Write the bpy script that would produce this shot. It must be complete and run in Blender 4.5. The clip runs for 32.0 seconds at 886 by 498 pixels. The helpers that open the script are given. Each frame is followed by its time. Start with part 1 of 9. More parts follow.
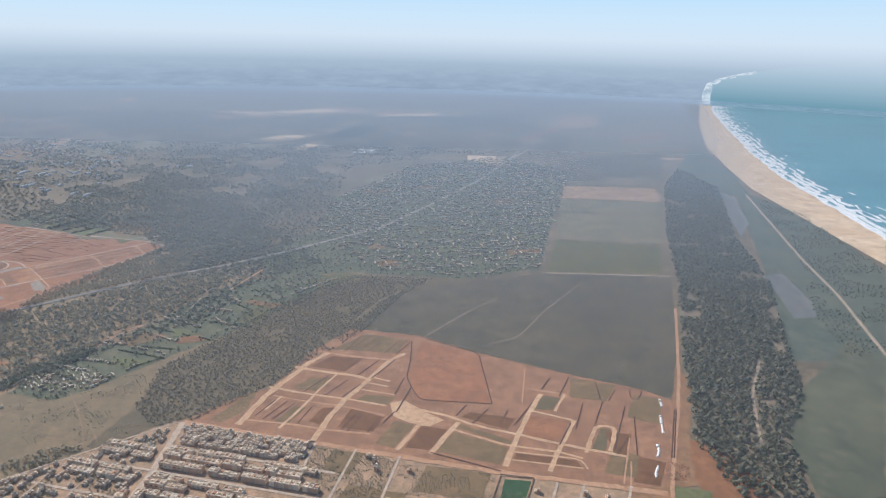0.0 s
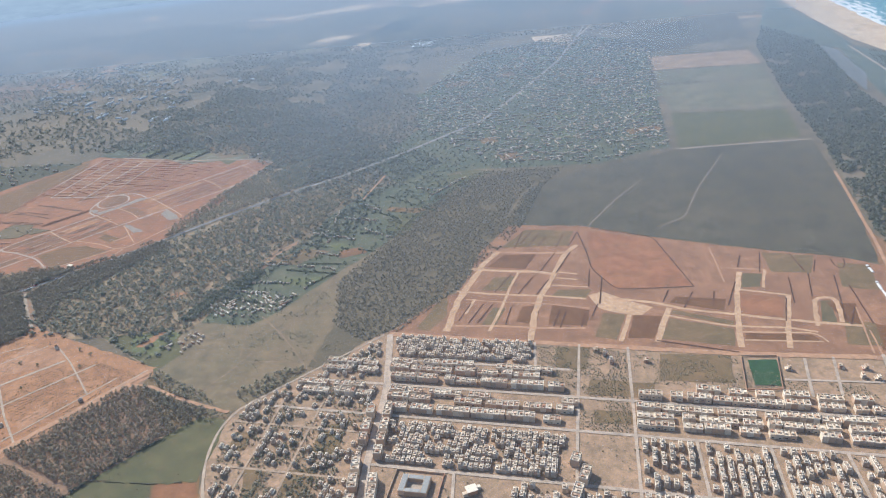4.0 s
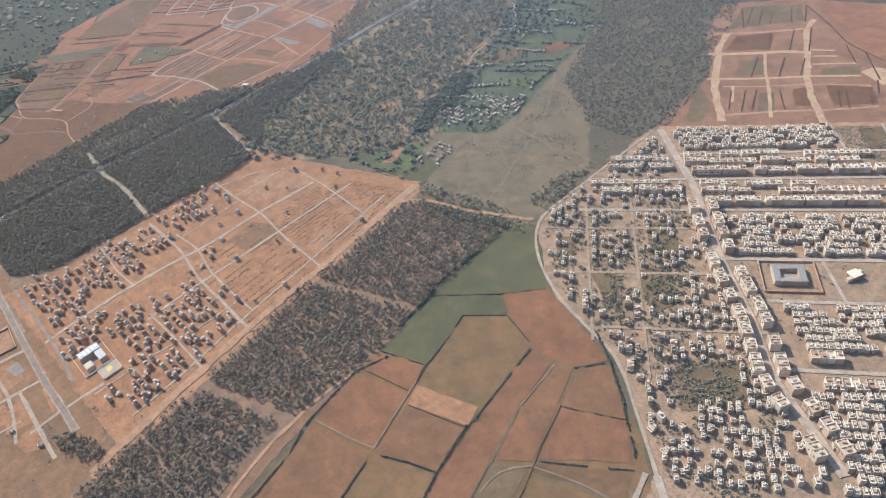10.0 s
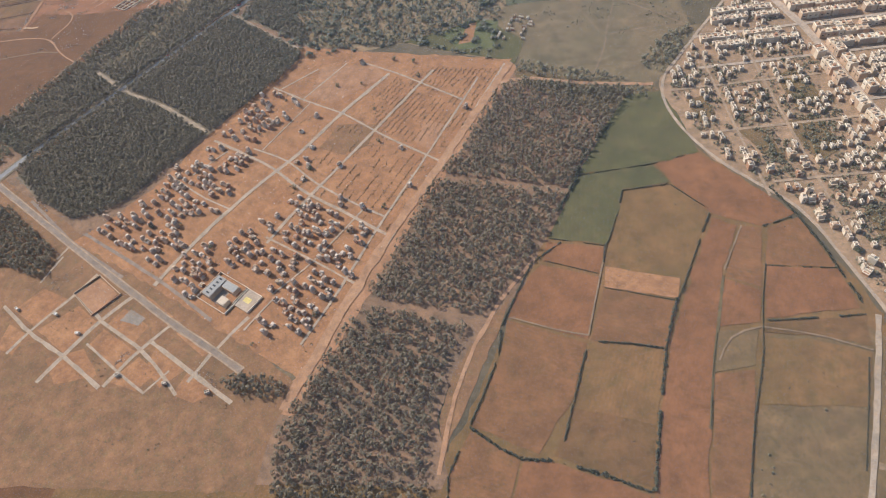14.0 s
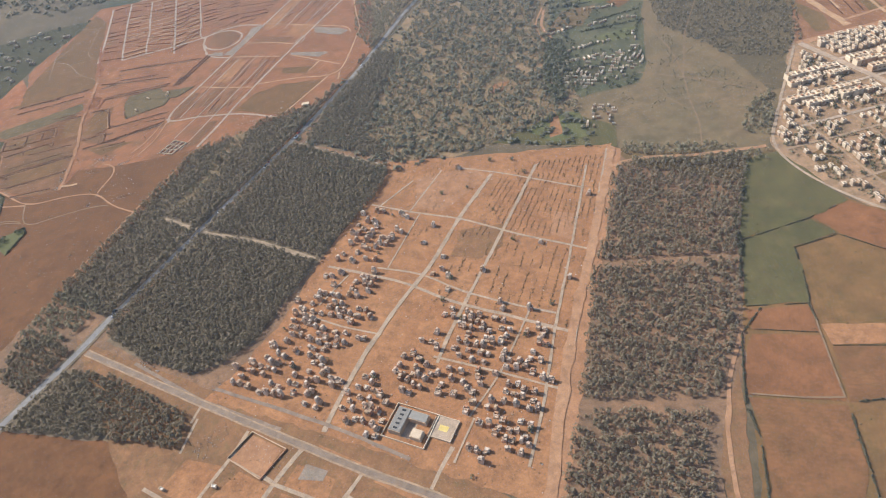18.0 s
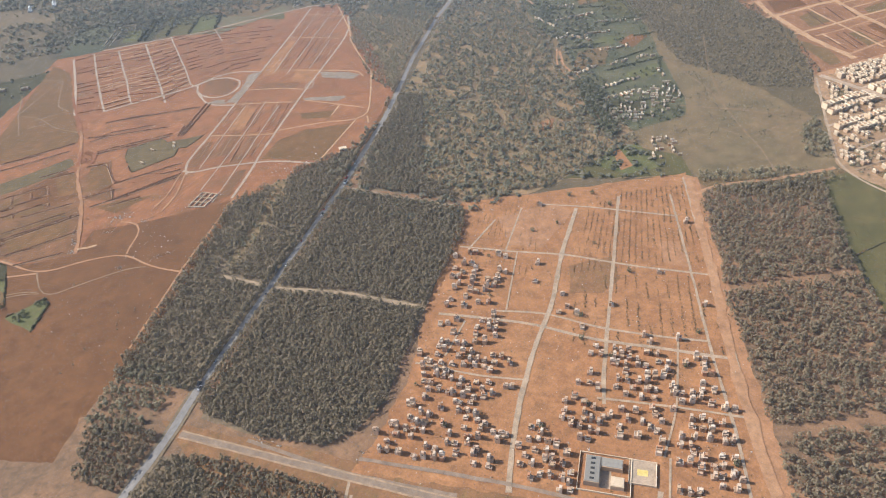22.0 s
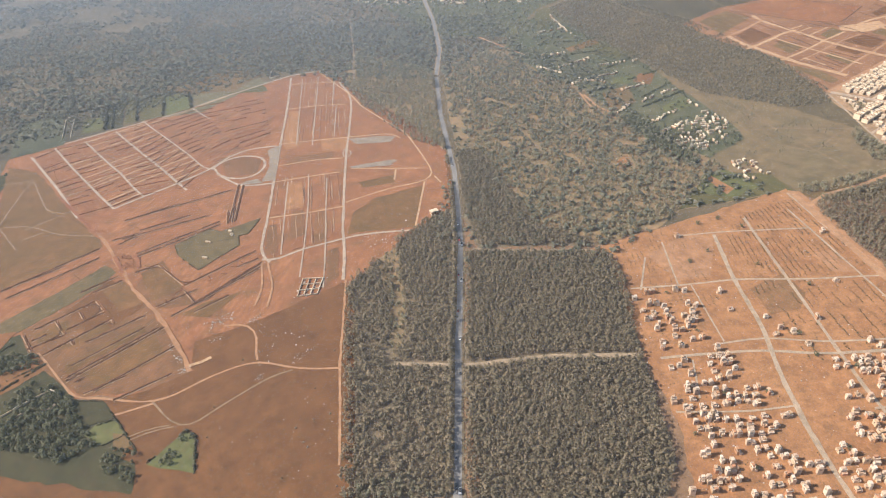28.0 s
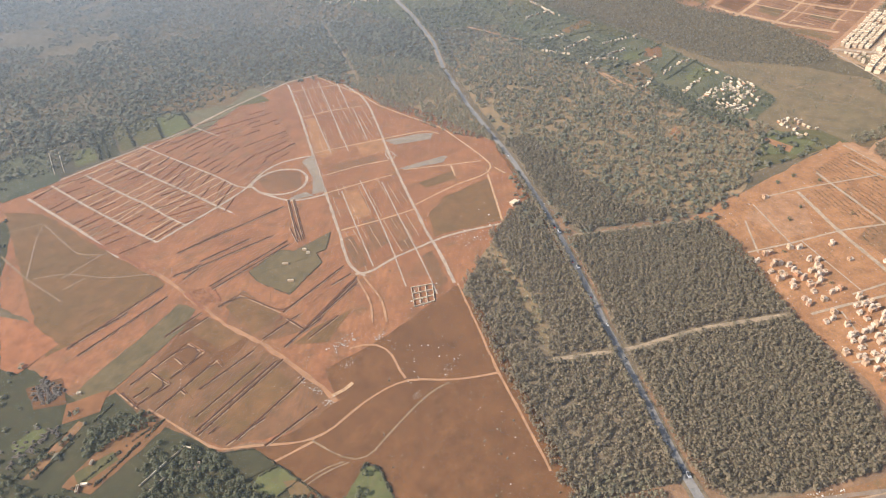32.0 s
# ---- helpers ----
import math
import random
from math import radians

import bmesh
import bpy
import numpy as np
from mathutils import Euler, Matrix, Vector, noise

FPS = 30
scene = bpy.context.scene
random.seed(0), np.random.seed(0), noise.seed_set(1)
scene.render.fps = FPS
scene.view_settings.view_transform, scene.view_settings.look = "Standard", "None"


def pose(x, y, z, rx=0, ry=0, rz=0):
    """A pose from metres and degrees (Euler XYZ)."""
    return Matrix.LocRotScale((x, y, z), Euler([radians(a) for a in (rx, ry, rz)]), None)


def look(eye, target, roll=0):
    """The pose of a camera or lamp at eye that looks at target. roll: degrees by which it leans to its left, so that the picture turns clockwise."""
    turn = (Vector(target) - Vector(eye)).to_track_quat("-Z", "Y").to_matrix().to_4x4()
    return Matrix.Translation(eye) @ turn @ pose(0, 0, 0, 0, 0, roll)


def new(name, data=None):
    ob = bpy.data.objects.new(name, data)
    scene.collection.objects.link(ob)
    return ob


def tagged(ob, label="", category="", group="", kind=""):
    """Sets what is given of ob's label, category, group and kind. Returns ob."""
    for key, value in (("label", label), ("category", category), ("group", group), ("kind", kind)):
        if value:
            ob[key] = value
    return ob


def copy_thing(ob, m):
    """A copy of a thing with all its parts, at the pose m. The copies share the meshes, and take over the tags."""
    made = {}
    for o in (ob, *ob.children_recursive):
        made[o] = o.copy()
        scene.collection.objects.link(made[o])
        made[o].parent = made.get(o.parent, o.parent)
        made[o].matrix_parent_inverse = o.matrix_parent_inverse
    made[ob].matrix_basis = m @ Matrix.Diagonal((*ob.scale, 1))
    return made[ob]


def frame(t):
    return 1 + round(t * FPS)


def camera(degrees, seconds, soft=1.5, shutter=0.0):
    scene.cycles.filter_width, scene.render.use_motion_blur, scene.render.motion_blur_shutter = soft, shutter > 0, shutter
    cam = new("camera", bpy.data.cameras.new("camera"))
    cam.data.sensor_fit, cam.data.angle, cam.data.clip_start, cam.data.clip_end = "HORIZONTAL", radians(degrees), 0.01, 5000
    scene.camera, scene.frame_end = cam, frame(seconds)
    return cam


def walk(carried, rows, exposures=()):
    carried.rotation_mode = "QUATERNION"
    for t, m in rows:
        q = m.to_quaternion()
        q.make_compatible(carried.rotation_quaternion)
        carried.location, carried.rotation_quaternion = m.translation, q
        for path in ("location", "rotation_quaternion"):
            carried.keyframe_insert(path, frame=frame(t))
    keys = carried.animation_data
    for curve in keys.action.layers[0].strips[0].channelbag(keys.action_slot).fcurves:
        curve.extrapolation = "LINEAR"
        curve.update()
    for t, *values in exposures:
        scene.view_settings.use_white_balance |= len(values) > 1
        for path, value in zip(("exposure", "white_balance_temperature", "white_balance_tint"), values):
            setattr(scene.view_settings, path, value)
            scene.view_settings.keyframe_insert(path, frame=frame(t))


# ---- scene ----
# ---- camera ----
cam = camera(66.783, 32.0, soft=1.1)
# seconds, eye, yaw to the left, pitch up, roll
PATH = [
    (0.0, 3.46, 3.76, 317.54, 0.164, -17.360, 1.388),
    (0.5, -15.18, 7.45, 316.55, 1.029, -20.662, -0.901),
    (1.0, -33.72, 11.21, 315.31, 1.779, -24.081, -2.921),
    (1.5, -52.16, 14.91, 313.99, 2.903, -27.763, -3.124),
    (2.0, -70.50, 18.47, 312.71, 0.052, -26.918, 0.948),
    (2.5, -88.76, 21.82, 311.55, -1.263, -27.843, 1.369),
    (3.0, -106.97, 24.94, 310.55, -0.667, -26.391, -0.846),
    (3.5, -125.13, 27.82, 309.74, 1.858, -26.823, -3.918),
    (4.0, -143.27, 30.46, 309.11, 2.646, -26.126, -5.351),
    (4.5, -161.41, 32.89, 308.65, 2.727, -25.987, -5.509),
    (6.5, -234.08, 41.21, 307.89, 3.433, -25.550, -6.843),
    (7.0, -252.32, 43.15, 307.80, 3.010, -26.574, -6.618),
    (7.5, -270.57, 45.11, 307.67, 4.024, -29.107, -7.393),
    (8.0, -288.85, 47.16, 307.49, 3.814, -31.242, -6.886),
    (8.5, -307.13, 49.31, 307.22, 3.993, -33.305, -7.587),
    (9.0, -325.40, 51.62, 306.86, 4.843, -35.486, -9.173),
    (9.5, -343.65, 54.12, 306.39, 4.432, -38.051, -8.418),
    (10.0, -361.87, 56.83, 305.80, 5.024, -41.747, -10.805),
    (10.5, -380.02, 59.79, 305.09, 4.066, -42.597, -10.457),
    (11.0, -398.10, 63.01, 304.27, 5.496, -46.222, -14.771),
    (11.5, -416.09, 66.52, 303.35, 4.615, -48.166, -14.592),
    (12.0, -433.96, 70.33, 302.33, 5.392, -50.286, -17.098),
    (12.5, -451.70, 74.45, 301.23, 5.511, -52.214, -18.939),
    (13.0, -469.28, 78.91, 300.07, 3.282, -52.109, -16.237),
    (13.5, -486.70, 83.69, 298.87, -0.861, -51.566, -12.986),
    (14.0, -503.94, 88.82, 297.65, -2.985, -51.249, -12.546),
    (14.5, -520.98, 94.30, 296.43, -4.611, -50.645, -12.153),
    (16.5, -587.03, 119.71, 291.91, -10.767, -45.818, -11.898),
    (17.0, -602.97, 126.95, 290.95, -11.288, -46.053, -12.330),
    (17.5, -618.69, 134.55, 290.08, -13.899, -43.764, -10.037),
    (18.0, -634.18, 142.50, 289.31, -14.908, -42.588, -12.759),
    (18.5, -649.45, 150.80, 288.64, -15.360, -39.583, -13.631),
    (19.0, -664.48, 159.46, 288.07, -16.627, -39.796, -12.738),
    (19.5, -679.30, 168.47, 287.60, -19.729, -40.339, -9.579),
    (20.0, -693.89, 177.84, 287.22, -22.036, -40.219, -9.154),
    (20.5, -708.27, 187.56, 286.93, -23.680, -40.414, -8.751),
    (21.0, -722.44, 197.63, 286.72, -25.050, -40.554, -8.795),
    (21.5, -736.39, 208.04, 286.59, -26.430, -40.368, -8.560),
    (22.0, -750.12, 218.79, 286.51, -28.123, -39.829, -7.751),
    (22.5, -763.64, 229.88, 286.48, -30.314, -38.572, -6.696),
    (23.0, -776.93, 241.30, 286.49, -31.976, -38.008, -6.370),
    (23.5, -789.99, 253.04, 286.53, -33.236, -38.099, -6.204),
    (24.0, -802.82, 265.08, 286.58, -34.798, -37.548, -6.006),
    (24.5, -815.38, 277.43, 286.66, -36.227, -37.039, -6.056),
    (25.0, -827.68, 290.06, 286.74, -37.547, -36.860, -6.184),
    (25.5, -839.70, 302.95, 286.83, -38.751, -37.174, -6.213),
    (27.5, -884.54, 356.94, 287.30, -44.140, -36.731, -5.924),
    (28.0, -894.86, 370.96, 287.47, -45.602, -36.242, -5.824),
    (28.5, -904.80, 385.18, 287.67, -46.932, -36.178, -5.854),
    (29.0, -914.37, 399.59, 287.90, -48.076, -36.638, -6.021),
    (29.5, -923.56, 414.19, 288.17, -49.633, -36.195, -5.754),
    (30.0, -932.42, 429.02, 288.45, -51.070, -35.974, -5.619),
    (30.5, -940.97, 444.10, 288.73, -52.075, -36.675, -6.497),
    (31.0, -949.29, 459.49, 288.97, -52.946, -37.419, -7.102),
    (31.5, -957.46, 475.25, 289.12, -54.291, -37.382, -7.065),
    (32.0, -965.62, 491.49, 289.08, -55.738, -37.344, -7.086),
]
EXPOSURES = [(0.0, 0.45, 5850, 10), (1.0, 0.5, 5800, 10), (2.0, 0.66, 5650, 9), (5.0, 0.68, 5540, 7), (9.0, 0.64, 5500, 7), (11.0, 0.56, 5630, 8), (13.0, 0.44, 5900, 10), (17.0, 0.54, 6100, 10), (24.0, 0.73, 6400, 10), (32.0, 0.84, 6700, 10)]


def aimed(x, y, z, yaw, pitch, roll):
    a, b = radians(yaw), radians(pitch)
    return look((x, y, z), (x - math.sin(a) * math.cos(b), y + math.cos(a) * math.cos(b), z + math.sin(b)), roll)


walk(cam, [(t, aimed(*row)) for t, *row in PATH], EXPOSURES)

# ---- world and light ----
world = bpy.data.worlds.new("sky")
scene.world = world
world.use_nodes = True
wn = world.node_tree.nodes
sky = wn.new("ShaderNodeTexSky")
sky.sky_type, sky.sun_disc = "NISHITA", False
sky.sun_elevation, sky.sun_rotation = radians(40), radians(-45)
sky.air_density, sky.dust_density, sky.ozone_density = 1.0, 1.6, 1.0
wn["Background"].inputs["Strength"].default_value = 0.125
world.node_tree.links.new(sky.outputs[0], wn["Background"].inputs["Color"])

sun = new("sun", bpy.data.lights.new("sun", "SUN"))
sun.data.energy, sun.data.angle, sun.data.color = 4.2, radians(0.6), (1.0, 0.93, 0.83)
sun.matrix_world = look((-350, 355, 420), (0, 0, 0))

# ---- materials ----
MATS = {}


def nodes_of(name, rough=0.9, metal=0.0):
    m = bpy.data.materials.new(name)
    m.use_nodes = True
    n, l = m.node_tree.nodes, m.node_tree.links
    b = n["Principled BSDF"]
    b.inputs["Roughness"].default_value, b.inputs["Metallic"].default_value = rough, metal
    b.inputs["Specular IOR Level"].default_value = 0.25
    MATS[name] = m
    return m, n, l, b


def noise_node(n, l, vec, scale, detail=4.0, rough=0.6):
    t = n.new("ShaderNodeTexNoise")
    t.inputs["Scale"].default_value, t.inputs["Detail"].default_value, t.inputs["Roughness"].default_value = scale, detail, rough
    l.new(vec, t.inputs["Vector"])
    return t.outputs["Fac"]


def ramp(n, l, fac, lo, hi, c1, c2):
    r = n.new("ShaderNodeValToRGB")
    e = r.color_ramp.elements
    e[0].position, e[0].color, e[1].position, e[1].color = lo, (*c1, 1), hi, (*c2, 1)
    l.new(fac, r.inputs["Fac"])
    return r.outputs["Color"]


def mix(n, l, fac, a, b, mode="MIX"):
    x = n.new("ShaderNodeMix")
    x.data_type, x.blend_type = "RGBA", mode
    for sock, v in ((x.inputs["Factor"], fac), (x.inputs["A"], a), (x.inputs["B"], b)):
        if isinstance(v, (int, float)):
            sock.default_value = v
        elif isinstance(v, tuple):
            sock.default_value = (*v, 1)
        else:
            l.new(v, sock)
    return x.outputs["Result"]


def math_node(n, l, op, a, b):
    x = n.new("ShaderNodeMath")
    x.operation = op
    for sock, v in ((x.inputs[0], a), (x.inputs[1], b)):
        if isinstance(v, (int, float)):
            sock.default_value = v
        else:
            l.new(v, sock)
    return x.outputs[0]


def soil(name, c1, c2, c3=None, big=0.02, fine=0.35, rows=None, row_depth=0.25, spots=None, rough=0.95, bump=0.25):
    """Earth, grass or paving: two tones in broad patches, a third in fine patches, plough rows (angle, spacing) and dark spots."""
    m, n, l, b = nodes_of(name, rough)
    co = n.new("ShaderNodeTexCoord").outputs["Object"]
    broad = noise_node(n, l, co, big, 5, 0.62)
    col = ramp(n, l, broad, 0.36, 0.64, c1, c2)
    small = noise_node(n, l, co, fine, 6, 0.7)
    if c3:
        fac = ramp(n, l, small, 0.5, 0.68, (0, 0, 0), (0.75, 0.75, 0.75))
        col = mix(n, l, fac, col, c3)
    stain = noise_node(n, l, co, big * 3.7, 9, 0.78)
    col = mix(n, l, 0.9, col, ramp(n, l, stain, 0.34, 0.66, (0.64, 0.66, 0.69), (1.24, 1.21, 1.17)), "MULTIPLY")
    grain = noise_node(n, l, co, fine * 7, 3, 0.7)
    col = mix(n, l, 0.75, col, ramp(n, l, grain, 0.2, 0.8, (0.62, 0.62, 0.62), (1.28, 1.28, 1.28)), "MULTIPLY")
    if rows:
        mp = n.new("ShaderNodeMapping")
        mp.inputs["Rotation"].default_value[2] = radians(rows[0])
        l.new(co, mp.inputs["Vector"])
        w = n.new("ShaderNodeTexWave")
        w.inputs["Scale"].default_value, w.inputs["Distortion"].default_value, w.inputs["Detail"].default_value = 0.314 / rows[1], 3.0, 2
        w.inputs["Detail Scale"].default_value = 0.6
        l.new(mp.outputs[0], w.inputs["Vector"])
        dark = math_node(n, l, "MULTIPLY", w.outputs["Fac"], broad)
        col = mix(n, l, math_node(n, l, "MULTIPLY", dark, row_depth * 2), col, tuple(0.55 * v for v in c1))
    if spots:
        v = n.new("ShaderNodeTexVoronoi")
        v.inputs["Scale"].default_value = spots[1]
        l.new(co, v.inputs["Vector"])
        near = ramp(n, l, math_node(n, l, "ADD", v.outputs["Distance"], math_node(n, l, "MULTIPLY", small, 0.35)), 0.28, 0.46, (spots[2],) * 3, (0, 0, 0))
        col = mix(n, l, near, col, spots[0])
    l.new(col, b.inputs["Base Color"])
    bp = n.new("ShaderNodeBump")
    bp.inputs["Strength"].default_value, bp.inputs["Distance"].default_value = bump, 0.6
    l.new(small, bp.inputs["Height"])
    l.new(bp.outputs[0], b.inputs["Normal"])
    return m


soil("land", (0.104, 0.081, 0.049), (0.171, 0.123, 0.071), (0.083, 0.070, 0.043), 0.005, 0.05, spots=((0.063, 0.058, 0.036), 0.09, 0.7))
soil("sand", (0.506, 0.352, 0.212), (0.570, 0.422, 0.272), (0.442, 0.317, 0.204), 0.01, 0.08)
soil("mud", (0.105, 0.100, 0.089), (0.142, 0.132, 0.111), (0.079, 0.076, 0.063), 0.02, 0.1, rough=0.6)
soil("marsh", (0.070, 0.074, 0.043), (0.092, 0.090, 0.050), (0.105, 0.090, 0.055), 0.008, 0.08)
soil("scrub", (0.068, 0.080, 0.055), (0.105, 0.105, 0.068), (0.043, 0.055, 0.037), 0.015, 0.2, spots=((0.021, 0.030, 0.019), 0.25, 0.8))
soil("litter", (0.15, 0.115, 0.076), (0.20, 0.145, 0.092), (0.11, 0.094, 0.062), 0.04, 0.4)
soil("litter2", (0.172, 0.109, 0.067), (0.253, 0.144, 0.081), (0.115, 0.083, 0.052), 0.04, 0.3)
soil("redsoil", (0.191, 0.086, 0.037), (0.234, 0.104, 0.045), (0.165, 0.080, 0.035), 0.02, 0.12, rows=(38, 1.6), row_depth=0.12)
soil("redsoil2", (0.182, 0.089, 0.039), (0.220, 0.104, 0.045), (0.152, 0.086, 0.035), 0.025, 0.14, rows=(-52, 2.2), row_depth=0.16)
soil("redbright", (0.259, 0.102, 0.046), (0.302, 0.128, 0.060), (0.238, 0.098, 0.045), 0.03, 0.2)
soil("redtrench", (0.198, 0.079, 0.042), (0.297, 0.126, 0.063), (0.144, 0.063, 0.037), 0.08, 0.5, bump=0.8)
# shade inside dug trenches, painted as a very dark red soil
soil("trenchshade", (0.075, 0.036, 0.020), (0.105, 0.048, 0.026), (0.060, 0.032, 0.018), 0.08, 0.5, bump=0.8)
soil("meadow", (0.085, 0.079, 0.031), (0.115, 0.098, 0.040), (0.132, 0.095, 0.042), 0.02, 0.15, rows=(20, 2.4), row_depth=0.2)
soil("meadow2", (0.125, 0.112, 0.062), (0.165, 0.138, 0.078), (0.19, 0.130, 0.075), 0.01, 0.05, rows=(5, 9), row_depth=0.2)
soil("stubble", (0.24, 0.150, 0.085), (0.30, 0.19, 0.11), (0.20, 0.14, 0.075), 0.008, 0.05)
soil("stubble2", (0.157, 0.094, 0.037), (0.205, 0.109, 0.044), (0.133, 0.091, 0.034), 0.02, 0.15, rows=(35, 2.0), row_depth=0.12)
soil("plain", (0.077, 0.063, 0.040), (0.098, 0.077, 0.047), (0.081, 0.074, 0.043), 0.008, 0.06, spots=((0.052, 0.047, 0.029), 0.12, 0.6))
soil("weedland", (0.162, 0.084, 0.041), (0.218, 0.106, 0.052), (0.125, 0.080, 0.039), 0.03, 0.14, rows=(62, 3.0), row_depth=0.15)
soil("greencrop", (0.098, 0.106, 0.041), (0.127, 0.125, 0.049), (0.138, 0.108, 0.053), 0.04, 0.3, rows=(40, 1.4), row_depth=0.15)
soil("village", (0.073, 0.079, 0.042), (0.105, 0.100, 0.053), (0.155, 0.119, 0.071), 0.02, 0.1, spots=((0.028, 0.033, 0.019), 0.16, 0.8))
soil("orchard", (0.046, 0.046, 0.022), (0.068, 0.060, 0.029), (0.086, 0.061, 0.032), 0.03, 0.2, rows=(30, 1.6), row_depth=0.16)
soil("opengrass", (0.200, 0.146, 0.081), (0.275, 0.177, 0.096), (0.157, 0.129, 0.072), 0.03, 0.18, spots=((0.089, 0.071, 0.042), 0.3, 0.5))
soil("plaingrass", (0.146, 0.110, 0.059), (0.188, 0.129, 0.070), (0.114, 0.096, 0.051), 0.02, 0.12, spots=((0.106, 0.081, 0.046), 0.3, 0.6))
soil("darkgrass", (0.106, 0.081, 0.040), (0.138, 0.101, 0.049), (0.158, 0.102, 0.049), 0.05, 0.3)
soil("greygravel", (0.223, 0.180, 0.139), (0.271, 0.218, 0.170), (0.285, 0.183, 0.115), 0.06, 0.3)
soil("drygrass", (0.141, 0.094, 0.043), (0.187, 0.113, 0.054), (0.114, 0.085, 0.038), 0.03, 0.2, spots=((0.078, 0.064, 0.031), 0.45, 0.6))
soil("drygrass2", (0.138, 0.078, 0.032), (0.181, 0.092, 0.039), (0.108, 0.072, 0.029), 0.03, 0.2)
soil("browngrass", (0.133, 0.061, 0.026), (0.160, 0.072, 0.029), (0.108, 0.058, 0.024), 0.02, 0.2, spots=((0.086, 0.053, 0.023), 0.3, 0.5))
soil("thicket", (0.105, 0.080, 0.045), (0.134, 0.098, 0.054), (0.087, 0.069, 0.040), 0.015, 0.12, spots=((0.058, 0.047, 0.028), 0.3, 0.75))
soil("orangesoil", (0.289, 0.137, 0.063), (0.349, 0.174, 0.081), (0.229, 0.123, 0.062), 0.03, 0.16, rows=(-40, 3.5), row_depth=0.1)
soil("orangesoil2", (0.308, 0.158, 0.081), (0.356, 0.190, 0.102), (0.267, 0.142, 0.073), 0.03, 0.2)
soil("orangered", (0.229, 0.113, 0.060), (0.279, 0.142, 0.075), (0.180, 0.104, 0.057), 0.015, 0.1, rows=(8, 5), row_depth=0.12)
soil("orangered2", (0.238, 0.101, 0.049), (0.290, 0.129, 0.061), (0.172, 0.100, 0.049), 0.022, 0.06, rows=(62, 4.5), row_depth=0.15)
soil("brownsoil", (0.192, 0.105, 0.052), (0.244, 0.125, 0.061), (0.162, 0.109, 0.049), 0.03, 0.2, spots=((0.123, 0.088, 0.039), 0.35, 0.5))
soil("townsoil", (0.275, 0.178, 0.104), (0.340, 0.212, 0.125), (0.178, 0.127, 0.069), 0.03, 0.2, spots=((0.130, 0.104, 0.057), 0.35, 0.6))
soil("lightsand", (0.40, 0.24, 0.132), (0.46, 0.295, 0.17), (0.35, 0.205, 0.112), 0.05, 0.22)
soil("dirtroad", (0.340, 0.183, 0.097), (0.381, 0.219, 0.122), (0.300, 0.162, 0.089), 0.05, 0.3)
soil("track", (0.281, 0.212, 0.145), (0.340, 0.255, 0.170), (0.230, 0.178, 0.119), 0.05, 0.3)
soil("fainttrack", (0.212, 0.140, 0.081), (0.255, 0.170, 0.102), (0.145, 0.106, 0.060), 0.06, 0.3)
soil("gravel", (0.319, 0.242, 0.166), (0.381, 0.290, 0.205), (0.351, 0.220, 0.129), 0.05, 0.25)
soil("concrete", (0.36, 0.275, 0.195), (0.42, 0.32, 0.235), (0.30, 0.22, 0.15), 0.05, 0.3)
soil("newstreet", (0.33, 0.255, 0.19), (0.39, 0.305, 0.23), (0.35, 0.215, 0.13), 0.05, 0.25)
soil("asphalt", (0.197, 0.184, 0.172), (0.238, 0.221, 0.205), (0.164, 0.156, 0.143), 0.05, 0.4, rough=0.8, bump=0.05)
soil("oldasphalt", (0.20, 0.150, 0.112), (0.245, 0.182, 0.135), (0.24, 0.155, 0.10), 0.05, 0.3, rough=0.85, bump=0.05)
soil("verge", (0.15, 0.115, 0.075), (0.20, 0.15, 0.095), (0.11, 0.09, 0.06), 0.06, 0.3)
soil("vergesand", (0.30, 0.21, 0.135), (0.36, 0.25, 0.16), (0.25, 0.18, 0.11), 0.06, 0.3)
soil("pitch", (0.029, 0.064, 0.023), (0.038, 0.075, 0.027), (0.034, 0.069, 0.026), 0.05, 0.5, rows=(80, 3.0), row_depth=0.15)
soil("whitestone", (0.62, 0.58, 0.52), (0.72, 0.68, 0.62), (0.5, 0.46, 0.4), 0.1, 0.8)
soil("whiteroof", (0.72, 0.72, 0.70), (0.78, 0.78, 0.76), (0.66, 0.66, 0.64), 0.05, 0.3, rough=0.5)
soil("palebank", (0.36, 0.235, 0.145), (0.42, 0.28, 0.18), (0.30, 0.18, 0.10), 0.06, 0.6, bump=0.3)
soil("earthbank", (0.234, 0.110, 0.058), (0.306, 0.145, 0.077), (0.189, 0.097, 0.052), 0.06, 0.6, bump=0.3)
soil("foam", (0.624, 0.624, 0.608), (0.672, 0.663, 0.646), (0.480, 0.530, 0.532), 0.02, 0.08, rough=0.7)


